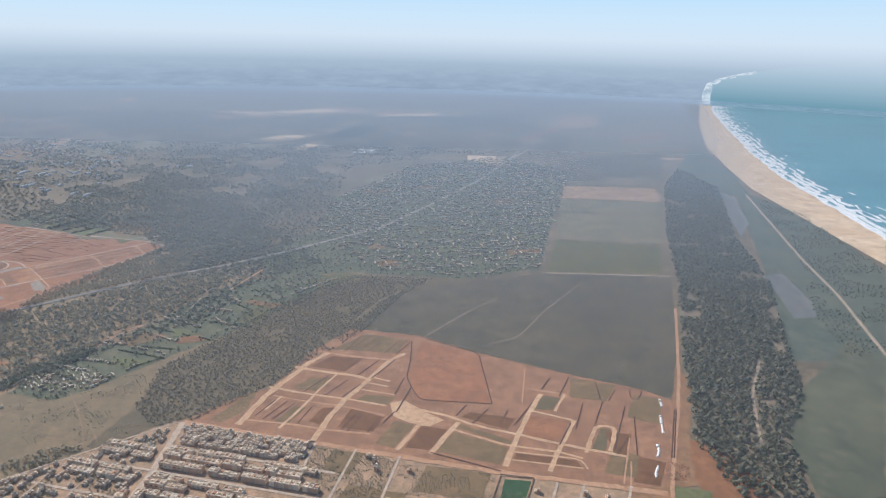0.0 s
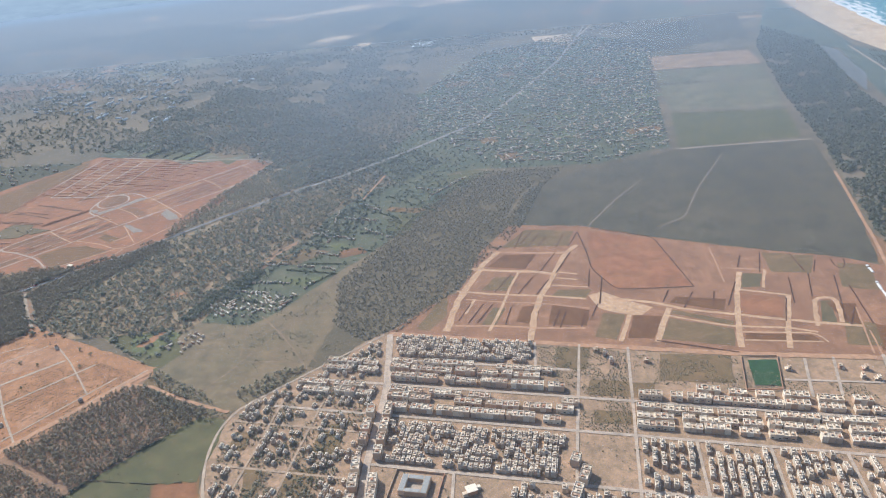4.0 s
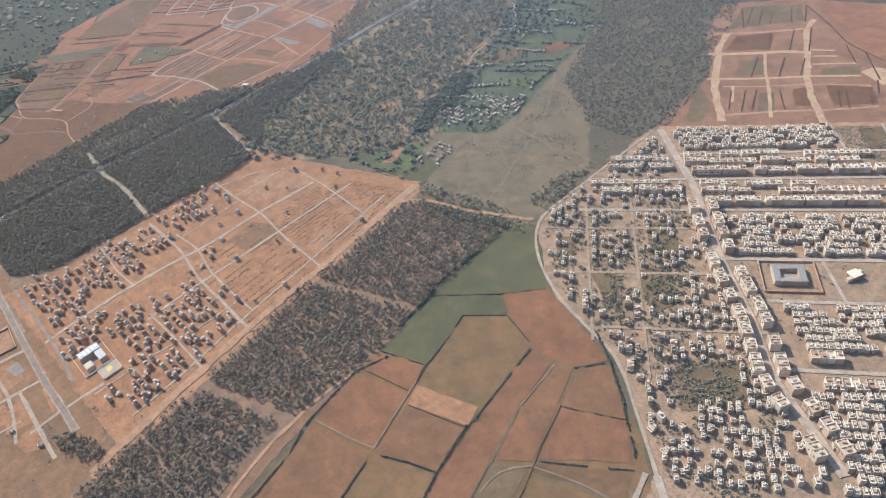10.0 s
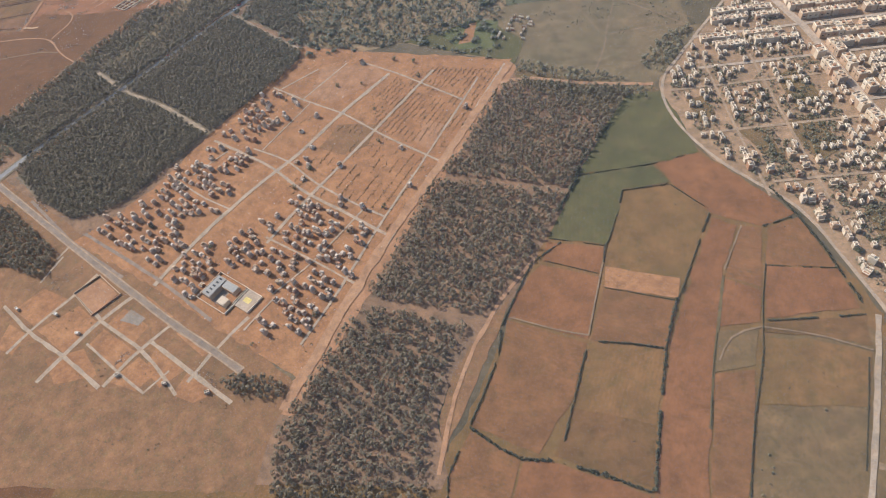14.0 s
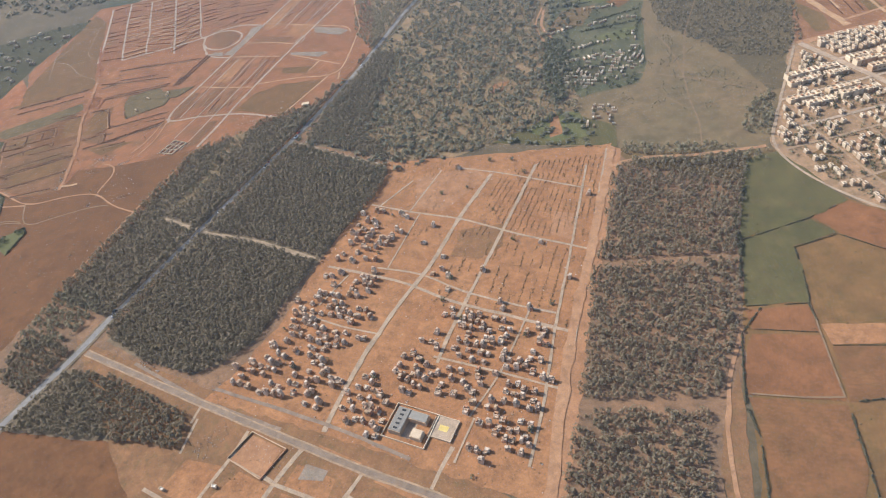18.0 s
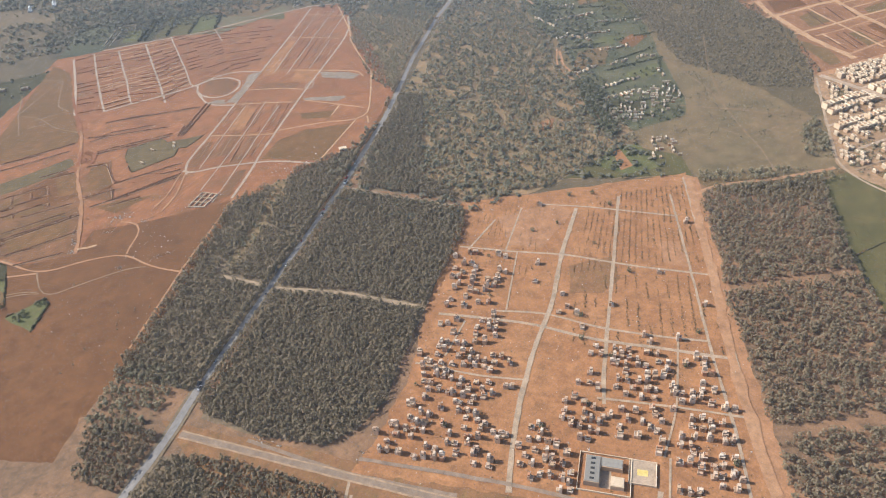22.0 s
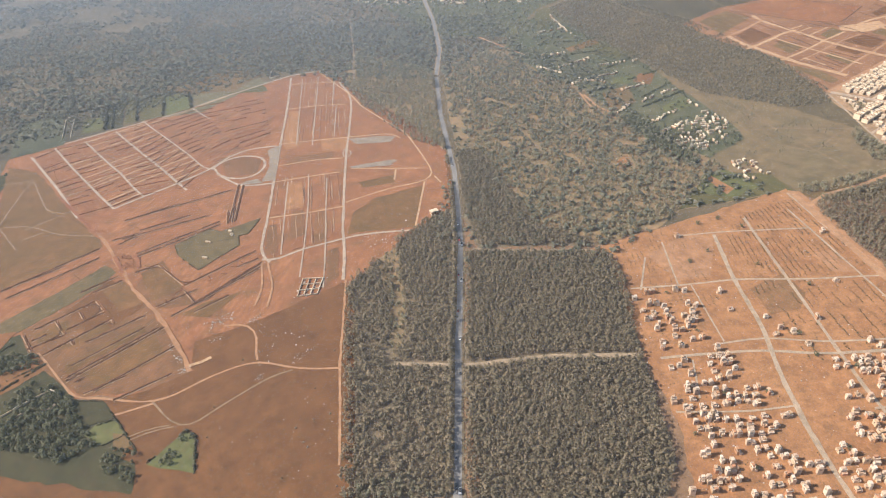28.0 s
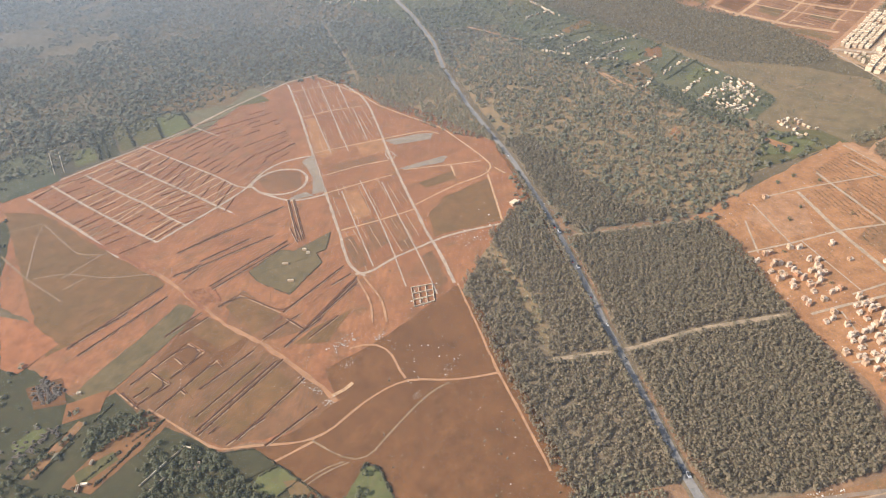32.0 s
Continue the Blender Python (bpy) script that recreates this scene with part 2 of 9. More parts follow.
def varied(name, colours, rough=0.85, dirt=0.5, island=False, fine=0.8, through_leaf=0.0):
    """One of several paints for each piece, with streaks and dust."""
    m, n, l, b = nodes_of(name, rough)
    src = n.new("ShaderNodeNewGeometry").outputs["Random Per Island"] if island else n.new("ShaderNodeObjectInfo").outputs["Random"]
    r = n.new("ShaderNodeValToRGB")
    r.color_ramp.interpolation = "CONSTANT" if not island else "LINEAR"
    e = r.color_ramp.elements
    while len(e) < len(colours):
        e.new(0.5)
    for k, c in enumerate(colours):
        e[k].position, e[k].color = k / len(colours), (*c, 1)
    l.new(src, r.inputs["Fac"])
    co = n.new("ShaderNodeTexCoord").outputs["Object"]
    g = noise_node(n, l, co, fine, 5, 0.7)
    col = mix(n, l, dirt, r.outputs["Color"], ramp(n, l, g, 0.3, 0.7, (0.66, 0.62, 0.58), (1.12, 1.12, 1.12)), "MULTIPLY")
    l.new(col, b.inputs["Base Color"])
    if through_leaf:
        lit = n.new("ShaderNodeBsdfTranslucent")
        l.new(col, lit.inputs["Color"])
        both_ = n.new("ShaderNodeMixShader")
        both_.inputs[0].default_value = through_leaf
        l.new(b.outputs[0], both_.inputs[1])
        l.new(lit.outputs[0], both_.inputs[2])
        l.new(both_.outputs[0], n["Material Output"].inputs["Surface"])
    return m


varied("plaster", [(0.493, 0.342, 0.224), (0.617, 0.513, 0.383), (0.529, 0.407, 0.282), (0.600, 0.489, 0.354), (0.441, 0.302, 0.195), (0.565, 0.448, 0.318), (0.397, 0.293, 0.202), (0.511, 0.342, 0.224), (0.635, 0.522, 0.383)])
varied("shackgrey", [(0.16, 0.13, 0.105), (0.24, 0.20, 0.165), (0.36, 0.32, 0.28), (0.45, 0.42, 0.38), (0.20, 0.15, 0.11)])
varied("rawblock", [(0.399, 0.204, 0.116), (0.385, 0.266, 0.163), (0.454, 0.313, 0.200), (0.363, 0.200, 0.111), (0.510, 0.371, 0.244)])
varied("rooftop", [(0.575, 0.476, 0.350), (0.530, 0.436, 0.320), (0.590, 0.463, 0.314), (0.457, 0.307, 0.194), (0.442, 0.340, 0.236), (0.530, 0.422, 0.302), (0.369, 0.266, 0.175), (0.339, 0.205, 0.126), (0.561, 0.456, 0.326)])
varied("parapetpaint", [(0.680, 0.559, 0.410), (0.586, 0.471, 0.333), (0.756, 0.646, 0.495), (0.520, 0.402, 0.279)], dirt=0.3)
varied("shedroof", [(0.674, 0.621, 0.551), (0.539, 0.470, 0.395), (0.347, 0.226, 0.156), (0.688, 0.672, 0.634), (0.463, 0.395, 0.321)], 0.7, 0.3)
varied("villawall", [(0.50, 0.36, 0.26), (0.60, 0.50, 0.40), (0.46, 0.35, 0.26), (0.56, 0.46, 0.36), (0.42, 0.29, 0.20), (0.52, 0.41, 0.31)])
varied("villaroof", [(0.60, 0.51, 0.40), (0.48, 0.38, 0.29), (0.66, 0.57, 0.46), (0.44, 0.30, 0.20), (0.54, 0.44, 0.34), (0.40, 0.31, 0.24), (0.38, 0.25, 0.17), (0.58, 0.49, 0.39)])
varied("glassdark", [(0.03, 0.035, 0.04), (0.05, 0.05, 0.05)], rough=0.25, dirt=0.1)
varied("doorpaint", [(0.10, 0.06, 0.04), (0.08, 0.10, 0.12), (0.18, 0.09, 0.05)], rough=0.5)
varied("tin", [(0.25, 0.235, 0.205), (0.22, 0.205, 0.18), (0.29, 0.27, 0.235)], rough=0.5)
varied("carpaint", [(0.75, 0.75, 0.75), (0.05, 0.05, 0.06), (0.35, 0.36, 0.38), (0.35, 0.04, 0.03), (0.8, 0.8, 0.78)], rough=0.3, dirt=0.1)
varied("rubble", [(0.496, 0.452, 0.390), (0.360, 0.281, 0.210), (0.576, 0.546, 0.495), (0.272, 0.172, 0.112)], island=True)
varied("bark", [(0.22, 0.18, 0.14), (0.34, 0.30, 0.25), (0.16, 0.12, 0.09)], island=True, dirt=0.3)
varied("leaf_dense", [(0.192, 0.161, 0.103), (0.227, 0.186, 0.120), (0.164, 0.139, 0.088), (0.279, 0.218, 0.143)], 0.75, 0.4, True, through_leaf=0.4)
varied("leaf_open", [(0.202, 0.191, 0.121), (0.259, 0.237, 0.148), (0.160, 0.155, 0.100), (0.328, 0.280, 0.181)], 0.75, 0.4, True, through_leaf=0.4)
varied("leaf_weed", [(0.150, 0.118, 0.064), (0.190, 0.142, 0.080), (0.115, 0.098, 0.055)], 0.8, 0.4, True, through_leaf=0.4)
varied("leaf_hedge", [(0.105, 0.100, 0.062), (0.135, 0.124, 0.078), (0.081, 0.078, 0.050)], 0.8, 0.4, True, through_leaf=0.3)
varied("leaf_bare", [(0.234, 0.203, 0.142), (0.302, 0.248, 0.172), (0.172, 0.156, 0.112)], 0.8, 0.4, True, through_leaf=0.4)
# cooler leaf tone for far woods, distance haze put into the colour
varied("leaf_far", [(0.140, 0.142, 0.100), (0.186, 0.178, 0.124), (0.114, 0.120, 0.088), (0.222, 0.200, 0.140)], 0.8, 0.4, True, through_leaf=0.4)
varied("leaf_pine", [(0.092, 0.101, 0.066), (0.130, 0.128, 0.081), (0.166, 0.150, 0.095)], 0.75, 0.4, True, through_leaf=0.4)
varied("leaf_orch", [(0.086, 0.099, 0.057), (0.120, 0.127, 0.073), (0.163, 0.156, 0.094)], 0.75, 0.4, True, through_leaf=0.4)

m, n, l, b = nodes_of("sea", 0.4)
co = n.new("ShaderNodeTexCoord").outputs["Object"]
col = ramp(n, l, noise_node(n, l, co, 0.004, 5, 0.6), 0.3, 0.7, (0.062, 0.165, 0.195), (0.090, 0.225, 0.250))
l.new(col, b.inputs["Base Color"])
bp = n.new("ShaderNodeBump")
bp.inputs["Strength"].default_value, bp.inputs["Distance"].default_value = 0.12, 1.0
l.new(noise_node(n, l, co, 0.12, 5, 0.6), bp.inputs["Height"])
l.new(bp.outputs[0], b.inputs["Normal"])

# haze and sky painted as a glowing gradient that changes with height
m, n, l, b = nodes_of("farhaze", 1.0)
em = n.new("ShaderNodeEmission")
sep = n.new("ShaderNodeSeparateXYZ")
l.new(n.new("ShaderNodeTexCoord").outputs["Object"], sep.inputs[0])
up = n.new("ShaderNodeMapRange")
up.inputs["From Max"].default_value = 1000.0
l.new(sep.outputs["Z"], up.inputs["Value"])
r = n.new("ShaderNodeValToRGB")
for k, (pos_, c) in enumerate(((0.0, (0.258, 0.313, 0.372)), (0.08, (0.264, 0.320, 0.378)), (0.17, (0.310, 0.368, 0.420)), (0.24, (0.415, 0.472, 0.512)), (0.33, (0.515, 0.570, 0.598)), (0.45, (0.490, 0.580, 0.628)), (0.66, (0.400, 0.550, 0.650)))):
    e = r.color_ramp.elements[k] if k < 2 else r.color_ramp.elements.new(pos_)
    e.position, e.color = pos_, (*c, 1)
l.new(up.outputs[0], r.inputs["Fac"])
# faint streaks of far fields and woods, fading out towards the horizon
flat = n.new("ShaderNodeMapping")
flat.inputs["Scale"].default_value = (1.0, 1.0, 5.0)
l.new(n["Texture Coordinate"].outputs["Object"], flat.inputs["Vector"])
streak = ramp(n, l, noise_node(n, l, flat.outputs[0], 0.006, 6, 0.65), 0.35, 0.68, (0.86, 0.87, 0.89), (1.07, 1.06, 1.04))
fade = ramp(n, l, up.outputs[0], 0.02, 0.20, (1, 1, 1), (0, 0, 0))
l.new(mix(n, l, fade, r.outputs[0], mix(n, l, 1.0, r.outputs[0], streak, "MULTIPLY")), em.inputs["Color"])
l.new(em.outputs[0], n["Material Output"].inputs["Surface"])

# haze painted on a flat translucent sheet, thicker with distance to the north
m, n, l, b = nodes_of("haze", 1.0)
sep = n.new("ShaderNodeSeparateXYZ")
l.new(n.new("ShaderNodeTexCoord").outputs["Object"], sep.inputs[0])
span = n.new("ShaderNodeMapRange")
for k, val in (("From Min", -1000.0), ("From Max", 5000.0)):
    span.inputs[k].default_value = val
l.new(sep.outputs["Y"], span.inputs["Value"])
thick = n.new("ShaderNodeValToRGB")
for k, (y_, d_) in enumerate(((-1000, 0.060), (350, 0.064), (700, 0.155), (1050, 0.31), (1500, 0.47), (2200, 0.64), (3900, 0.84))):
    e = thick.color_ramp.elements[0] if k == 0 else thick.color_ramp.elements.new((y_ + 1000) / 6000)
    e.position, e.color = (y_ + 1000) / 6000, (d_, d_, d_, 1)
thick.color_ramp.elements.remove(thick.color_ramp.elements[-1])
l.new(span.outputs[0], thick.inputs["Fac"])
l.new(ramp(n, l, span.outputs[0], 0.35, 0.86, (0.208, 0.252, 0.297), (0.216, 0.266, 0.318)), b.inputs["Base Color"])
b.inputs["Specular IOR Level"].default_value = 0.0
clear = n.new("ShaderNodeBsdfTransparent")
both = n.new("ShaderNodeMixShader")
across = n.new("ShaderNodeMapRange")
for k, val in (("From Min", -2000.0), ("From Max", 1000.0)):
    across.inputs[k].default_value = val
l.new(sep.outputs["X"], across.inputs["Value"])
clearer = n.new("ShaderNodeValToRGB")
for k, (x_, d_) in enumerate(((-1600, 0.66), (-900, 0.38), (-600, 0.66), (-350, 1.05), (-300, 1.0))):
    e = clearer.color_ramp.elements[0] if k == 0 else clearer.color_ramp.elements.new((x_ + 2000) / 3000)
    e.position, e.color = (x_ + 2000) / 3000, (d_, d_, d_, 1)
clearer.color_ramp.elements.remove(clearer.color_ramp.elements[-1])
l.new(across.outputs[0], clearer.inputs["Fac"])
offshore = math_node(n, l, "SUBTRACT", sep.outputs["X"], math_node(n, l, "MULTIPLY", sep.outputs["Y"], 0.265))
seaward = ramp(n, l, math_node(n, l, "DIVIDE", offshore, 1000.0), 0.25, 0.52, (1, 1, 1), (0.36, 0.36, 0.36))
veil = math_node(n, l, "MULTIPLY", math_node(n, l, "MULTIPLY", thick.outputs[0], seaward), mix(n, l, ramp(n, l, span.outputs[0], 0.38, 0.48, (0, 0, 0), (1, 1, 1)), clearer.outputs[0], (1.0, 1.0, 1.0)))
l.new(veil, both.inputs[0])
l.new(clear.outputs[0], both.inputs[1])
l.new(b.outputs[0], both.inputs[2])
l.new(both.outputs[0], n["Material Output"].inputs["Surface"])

# ---- building blocks ----
def mesh_object(name, verts, faces, mats, parent=None, index=None):
    me = bpy.data.meshes.new(name)
    me.from_pydata(verts, [], faces)
    for k in mats:
        me.materials.append(MATS[k])
    if index is not None:
        me.polygons.foreach_set("material_index", index)
    me.update()
    ob = new(name, me)
    ob.parent = parent
    return ob


def part(name, bm, material, parent, label=""):
    me = bpy.data.meshes.new(name)
    bm.to_mesh(me)
    bm.free()
    me.materials.append(MATS[material])
    ob = new(name, me)
    ob.parent = parent
    return tagged(ob, label)


def box(bm, x0, y0, z0, x1, y1, z1, bevel=0.0):
    v = bmesh.ops.create_cube(bm, size=1.0, matrix=Matrix.LocRotScale(((x0 + x1) / 2, (y0 + y1) / 2, (z0 + z1) / 2), None, (x1 - x0, y1 - y0, z1 - z0)))["verts"]
    if bevel:
        bmesh.ops.bevel(bm, geom=list({e for w in v for e in w.link_edges}), offset=bevel, segments=1, affect="EDGES")


def boxed(*dims):
    bm = bmesh.new()
    box(bm, *dims)
    return bm


def bend(points, step, amp):
    """The outline, cut into steps and roughened."""
    out = []
    for (x0, y0), (x1, y1) in zip(points, points[1:] + points[:1]):
        d = math.hypot(x1 - x0, y1 - y0)
        k = max(1, min(40, int(d / step)))
        for i in range(k):
            f = i / k
            x, y = x0 + (x1 - x0) * f, y0 + (y1 - y0) * f
            a = amp if i else amp * 0.3
            out.append((x + a * noise.noise((x * 0.13, y * 0.13, 1.7)), y + a * noise.noise((x * 0.13, y * 0.13, 8.3))))
    return out


LAYER = [0]
ROADS = []


def height(level):
    LAYER[0] += 1
    return 0.06 + level * 0.10 + (LAYER[0] % 53) * 0.0019


def patch(label, material, level, points, name="field", step=4.0, amp=2.2):
    z = height(level)
    around = sum(math.dist(p_, q_) for p_, q_ in zip(points, points[1:] + points[:1]))
    pts = bend(points, step, min(amp, 0.008 * around))
    ob = mesh_object(name, [(x, y, z) for x, y in pts], [list(range(len(pts)))], [material])
    return tagged(ob, label, name.split("_")[0], kind="structure")


def strip(label, material, width, level, points, name="road", amp=None):
    """A road of even width along a line, with frayed edges."""
    z = height(level)
    ROADS.append((np.array(points, float), width))
    amp = width * 0.10 if amp is None else amp
    line = []
    for (x0, y0), (x1, y1) in zip(points, points[1:]):
        k = max(1, min(60, int(math.hypot(x1 - x0, y1 - y0) / 6)))
        line += [(x0 + (x1 - x0) * i / k, y0 + (y1 - y0) * i / k) for i in range(k)]
    line.append(points[-1])
    # round the bends
    for _ in range(2):
        line = [line[0]] + [tuple((np.array(a) + 2 * np.array(b) + np.array(c)) / 4) for a, b, c in zip(line, line[1:], line[2:])] + [line[-1]]
    v, f = [], []
    for i, (x, y) in enumerate(line):
        a, c = line[max(i - 1, 0)], line[min(i + 1, len(line) - 1)]
        dx, dy = c[0] - a[0], c[1] - a[1]
        d = math.hypot(dx, dy) or 1
        for side in (-1, 1):
            w = width / 2 + amp * noise.noise((x * 0.2, y * 0.2, 3.0 * side))
            v.append((x - side * dy / d * w, y + side * dx / d * w, z))
        if i:
            f.append((2 * i - 2, 2 * i - 1, 2 * i + 1, 2 * i))
    ob = mesh_object(name, v, f, [material])
    return tagged(ob, label, name, kind="structure")


def inside(pts, poly):
    p, q = np.array(poly, float), np.roll(np.array(poly, float), -1, 0)
    x, y = pts[:, 0], pts[:, 1]
    hit = np.zeros(len(pts), bool)
    for (x0, y0), (x1, y1) in zip(p, q):
        if y0 != y1:
            hit ^= ((y0 > y) != (y1 > y)) & (x < (x1 - x0) * (y - y0) / (y1 - y0) + x0)
    return hit


def off_roads(pts, gap):
    ok = np.ones(len(pts), bool)
    for line, width in ROADS:
        for a, b in zip(line[:-1], line[1:]):
            d = b - a
            f = np.clip(((pts - a) @ d) / max(d @ d, 1e-6), 0, 1)
            ok &= np.linalg.norm(pts - (a + f[:, None] * d), axis=1) > width / 2 + gap
    return ok


rng = np.random.default_rng(7)


def scatter(poly, gap, jitter=0.45, turn=0.0):
    p = np.array(poly, float)
    c, s = math.cos(turn), math.sin(turn)
    r = np.array([[c, -s], [s, c]])
    q = p @ r
    xs, ys = np.arange(q[:, 0].min(), q[:, 0].max(), gap), np.arange(q[:, 1].min(), q[:, 1].max(), gap)
    g = np.stack(np.meshgrid(xs, ys), -1).reshape(-1, 2)
    g = (g + rng.uniform(-jitter, jitter, g.shape) * gap) @ r.T
    return g[inside(g, poly)]


def tree_shape(kind, seed):
    """Vertices and faces of one tree: a tapered trunk, limbs, and a crown of leaf clumps. Material 0 is bark, 1 leaf."""
    r = np.random.default_rng(seed)
    tall, wide, low, clumps, size = {
        "dense": (1.0, 0.34, 0.35, 12, 0.22), "open": (1.0, 0.42, 0.25, 15, 0.24), "rowed": (1.0, 0.34, 0.3, 11, 0.23), "bare": (1.0, 0.6, 0.05, 7, 0.44),
        "pine": (1.0, 0.55, 0.2, 7, 0.46), "orch": (1.0, 0.52, 0.2, 20, 0.27), "far": (1.0, 0.5, 0.1, 6, 0.46), "hedge": (1.0, 0.6, 0.0, 9, 0.42)}[kind]
    v, f, m = [], [], []

    def stem(a, b, ra, rb):
        k = len(v)
        for base, rad in ((a, ra), (b, rb)):
            for i in range(3):
                v.append((base[0] + rad * math.cos(2.1 * i), base[1] + rad * math.sin(2.1 * i), base[2]))
        for i in range(3):
            f.append((k + i, k + (i + 1) % 3, k + 3 + (i + 1) % 3, k + 3 + i))
            m.append(0)

    if kind not in ("far", "hedge", "pine"):
        lean = r.uniform(-0.06, 0.06, 2)
        stem((0, 0, -0.02), (lean[0], lean[1], 0.75), 0.035, 0.012)
        for i in range(2):
            a = r.uniform(0, 6.28)
            stem((lean[0] * 0.6, lean[1] * 0.6, 0.42), (0.7 * wide * math.cos(a), 0.7 * wide * math.sin(a), 0.68), 0.018, 0.006)
    for i in range(clumps):
        a, h = r.uniform(0, 6.283), r.uniform(0, 1)
        swell = math.sin(math.pi * (0.12 + 0.80 * h)) ** 0.7
        rad = wide * swell * math.sqrt(r.uniform(0.15, 1.0))
        c = np.array((rad * math.cos(a), rad * math.sin(a), low + (1 - low) * h))
        out = np.array((math.cos(a) * swell, math.sin(a) * swell, h + 0.25)) + r.normal(0, 0.42, 3)
        out /= np.linalg.norm(out)
        e = np.cross(out, r.normal(0, 1, 3))
        e /= np.linalg.norm(e)
        g = np.cross(out, e)
        k = len(v)
        s = size * r.uniform(0.6, 1.25)
        tip = c + out * s * 0.35
        for ang in (0.3, 2.3, 4.4):
            j = s * r.uniform(0.6, 1.1)
            v.append(tuple(c + j * (math.cos(ang) * e + math.sin(ang) * g)))
        v.append(tuple(tip))
        f += [(k, k + 1, k + 3, k + 3), (k + 1, k + 2, k + 3, k + 3), (k + 2, k, k + 3, k + 3)]
        m += [1, 1, 1]
    return np.array(v), np.array([q if len(q) == 4 else (*q, q[-1]) for q in f]), np.array(m)


SHAPES = {k: [tree_shape(k, 11 + i) for i in range(7)] for k in ("dense", "open", "rowed", "bare", "pine", "orch", "far", "hedge")}


def plant(name, label, kind, pts, tall, leaf, spread=0.25, squash=1.0):
    """One mesh of many trees."""
    if not len(pts):
        return None
    tris_v, tris_f, tris_m, base = [], [], [], 0
    pick = rng.integers(0, 7, len(pts))
    for k in range(7):
        sel = pts[pick == k]
        if not len(sel):
            continue
        v, f, mi = SHAPES[kind][k]
        n_ = len(sel)
        turn, h = rng.uniform(0, 6.283, n_), tall * rng.uniform(1 - spread, 1 + spread, n_)
        w = h * rng.uniform(0.85, 1.2, n_) * squash
        c, s = np.cos(turn), np.sin(turn)
        x = (v[None, :, 0] * c[:, None] - v[None, :, 1] * s[:, None]) * w[:, None] + sel[:, :1]
        y = (v[None, :, 0] * s[:, None] + v[None, :, 1] * c[:, None]) * w[:, None] + sel[:, 1:]
        z = v[None, :, 2] * h[:, None] + 0.25
        tris_v.append(np.stack([x, y, z], -1).reshape(-1, 3))
        tris_f.append((f[None] + (np.arange(n_) * len(v))[:, None, None] + base).reshape(-1, 4))
        tris_m.append(np.tile(mi, n_))
        base += n_ * len(v)
    v, f, mi = np.concatenate(tris_v), np.concatenate(tris_f), np.concatenate(tris_m)
    tri = f[:, 2] == f[:, 3]
    count = np.where(tri, 3, 4)
    loops = np.ones(f.shape, bool)
    loops[tri, 3] = False
    me = bpy.data.meshes.new(name)
    me.vertices.add(len(v))
    me.vertices.foreach_set("co", v.ravel())
    me.loops.add(int(count.sum()))
    me.loops.foreach_set("vertex_index", f[loops])
    me.polygons.add(len(f))
    me.polygons.foreach_set("loop_start", np.concatenate([[0], np.cumsum(count)[:-1]]))
    me.polygons.foreach_set("material_index", mi)
    me.materials.append(MATS["bark"])
    me.materials.append(MATS[leaf])
    me.update(calc_edges=True)
    return tagged(new(name, me), label, "trees", kind="stuff")


def patchy(pts, scale, cut):
    keep = [noise.noise((x * scale, y * scale, 5.0)) + 0.5 * noise.noise((x * scale * 3, y * scale * 3, 2.0)) > cut for x, y in pts]
    return pts[np.array(keep, bool)] if len(pts) else pts


WOODS = {  # height, leaf, label
    "dense": (3.9, "leaf_dense", "dense planted grey-green eucalyptus forest"),
    "open": (3.3, "leaf_open", "open grey-green woodland on dry ground"),
    "rowed": (3.8, "leaf_dense", "thin planted strip of grey-green trees"),
    "bare": (1.7, "leaf_bare", "low leafless brown thicket"),
    "pine": (4.4, "leaf_pine", "dark coastal pine wood"),
    "orch": (2.9, "leaf_orch", "green garden trees between plots"),
}


def woods(kind, gap, points):
    tall, leaf, label = WOODS[kind]
    pts = scatter(points, gap, 1.1 if kind == "bare" else 0.5, 0.6)
    pts = pts[off_roads(pts, 0.9)]
    if kind == "open":
        pts = patchy(pts, 0.085, -0.4) if gap < 9 else patchy(pts, 0.012, -0.12)
    if kind == "rowed":
        pts = patchy(pts, 0.22, -0.34)
    if kind == "orch":
        pts = patchy(pts, 0.035, -0.28)
    if kind == "bare":
        pts = patchy(pts, 0.03, -0.5)
    if kind == "pine":
        pts = patchy(pts, 0.02, -0.42)
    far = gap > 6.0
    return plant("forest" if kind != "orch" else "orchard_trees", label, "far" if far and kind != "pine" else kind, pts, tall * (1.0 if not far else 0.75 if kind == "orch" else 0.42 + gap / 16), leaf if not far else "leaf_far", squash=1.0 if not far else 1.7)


def hedge(size, points):
    line = np.array(points, float)
    out = []
    for a, b in zip(line[:-1], line[1:]):
        k = max(2, int(np.linalg.norm(b - a) / (size * 0.5)))
        f = np.arange(k)[:, None] / k
        out.append(a + f * (b - a) + rng.normal(0, size * 0.16, (k, 2)))
    pts = np.concatenate(out)
    return plant("hedge", "ragged dark hedge along a field ditch", "hedge", patchy(pts, 0.07, -0.34), size, "leaf_hedge", 0.5)


# ---- ground, sea, distance ----
R_FAR = 9000.0
ground = mesh_object("ground", [(-R_FAR, -R_FAR, 0), (R_FAR, -R_FAR, 0), (R_FAR, R_FAR, 0), (-R_FAR, R_FAR, 0)], [(0, 1, 2, 3)], ["land"])
tagged(ground, "dark scrub and farm land reaching the hazy horizon", "ground", kind="structure")
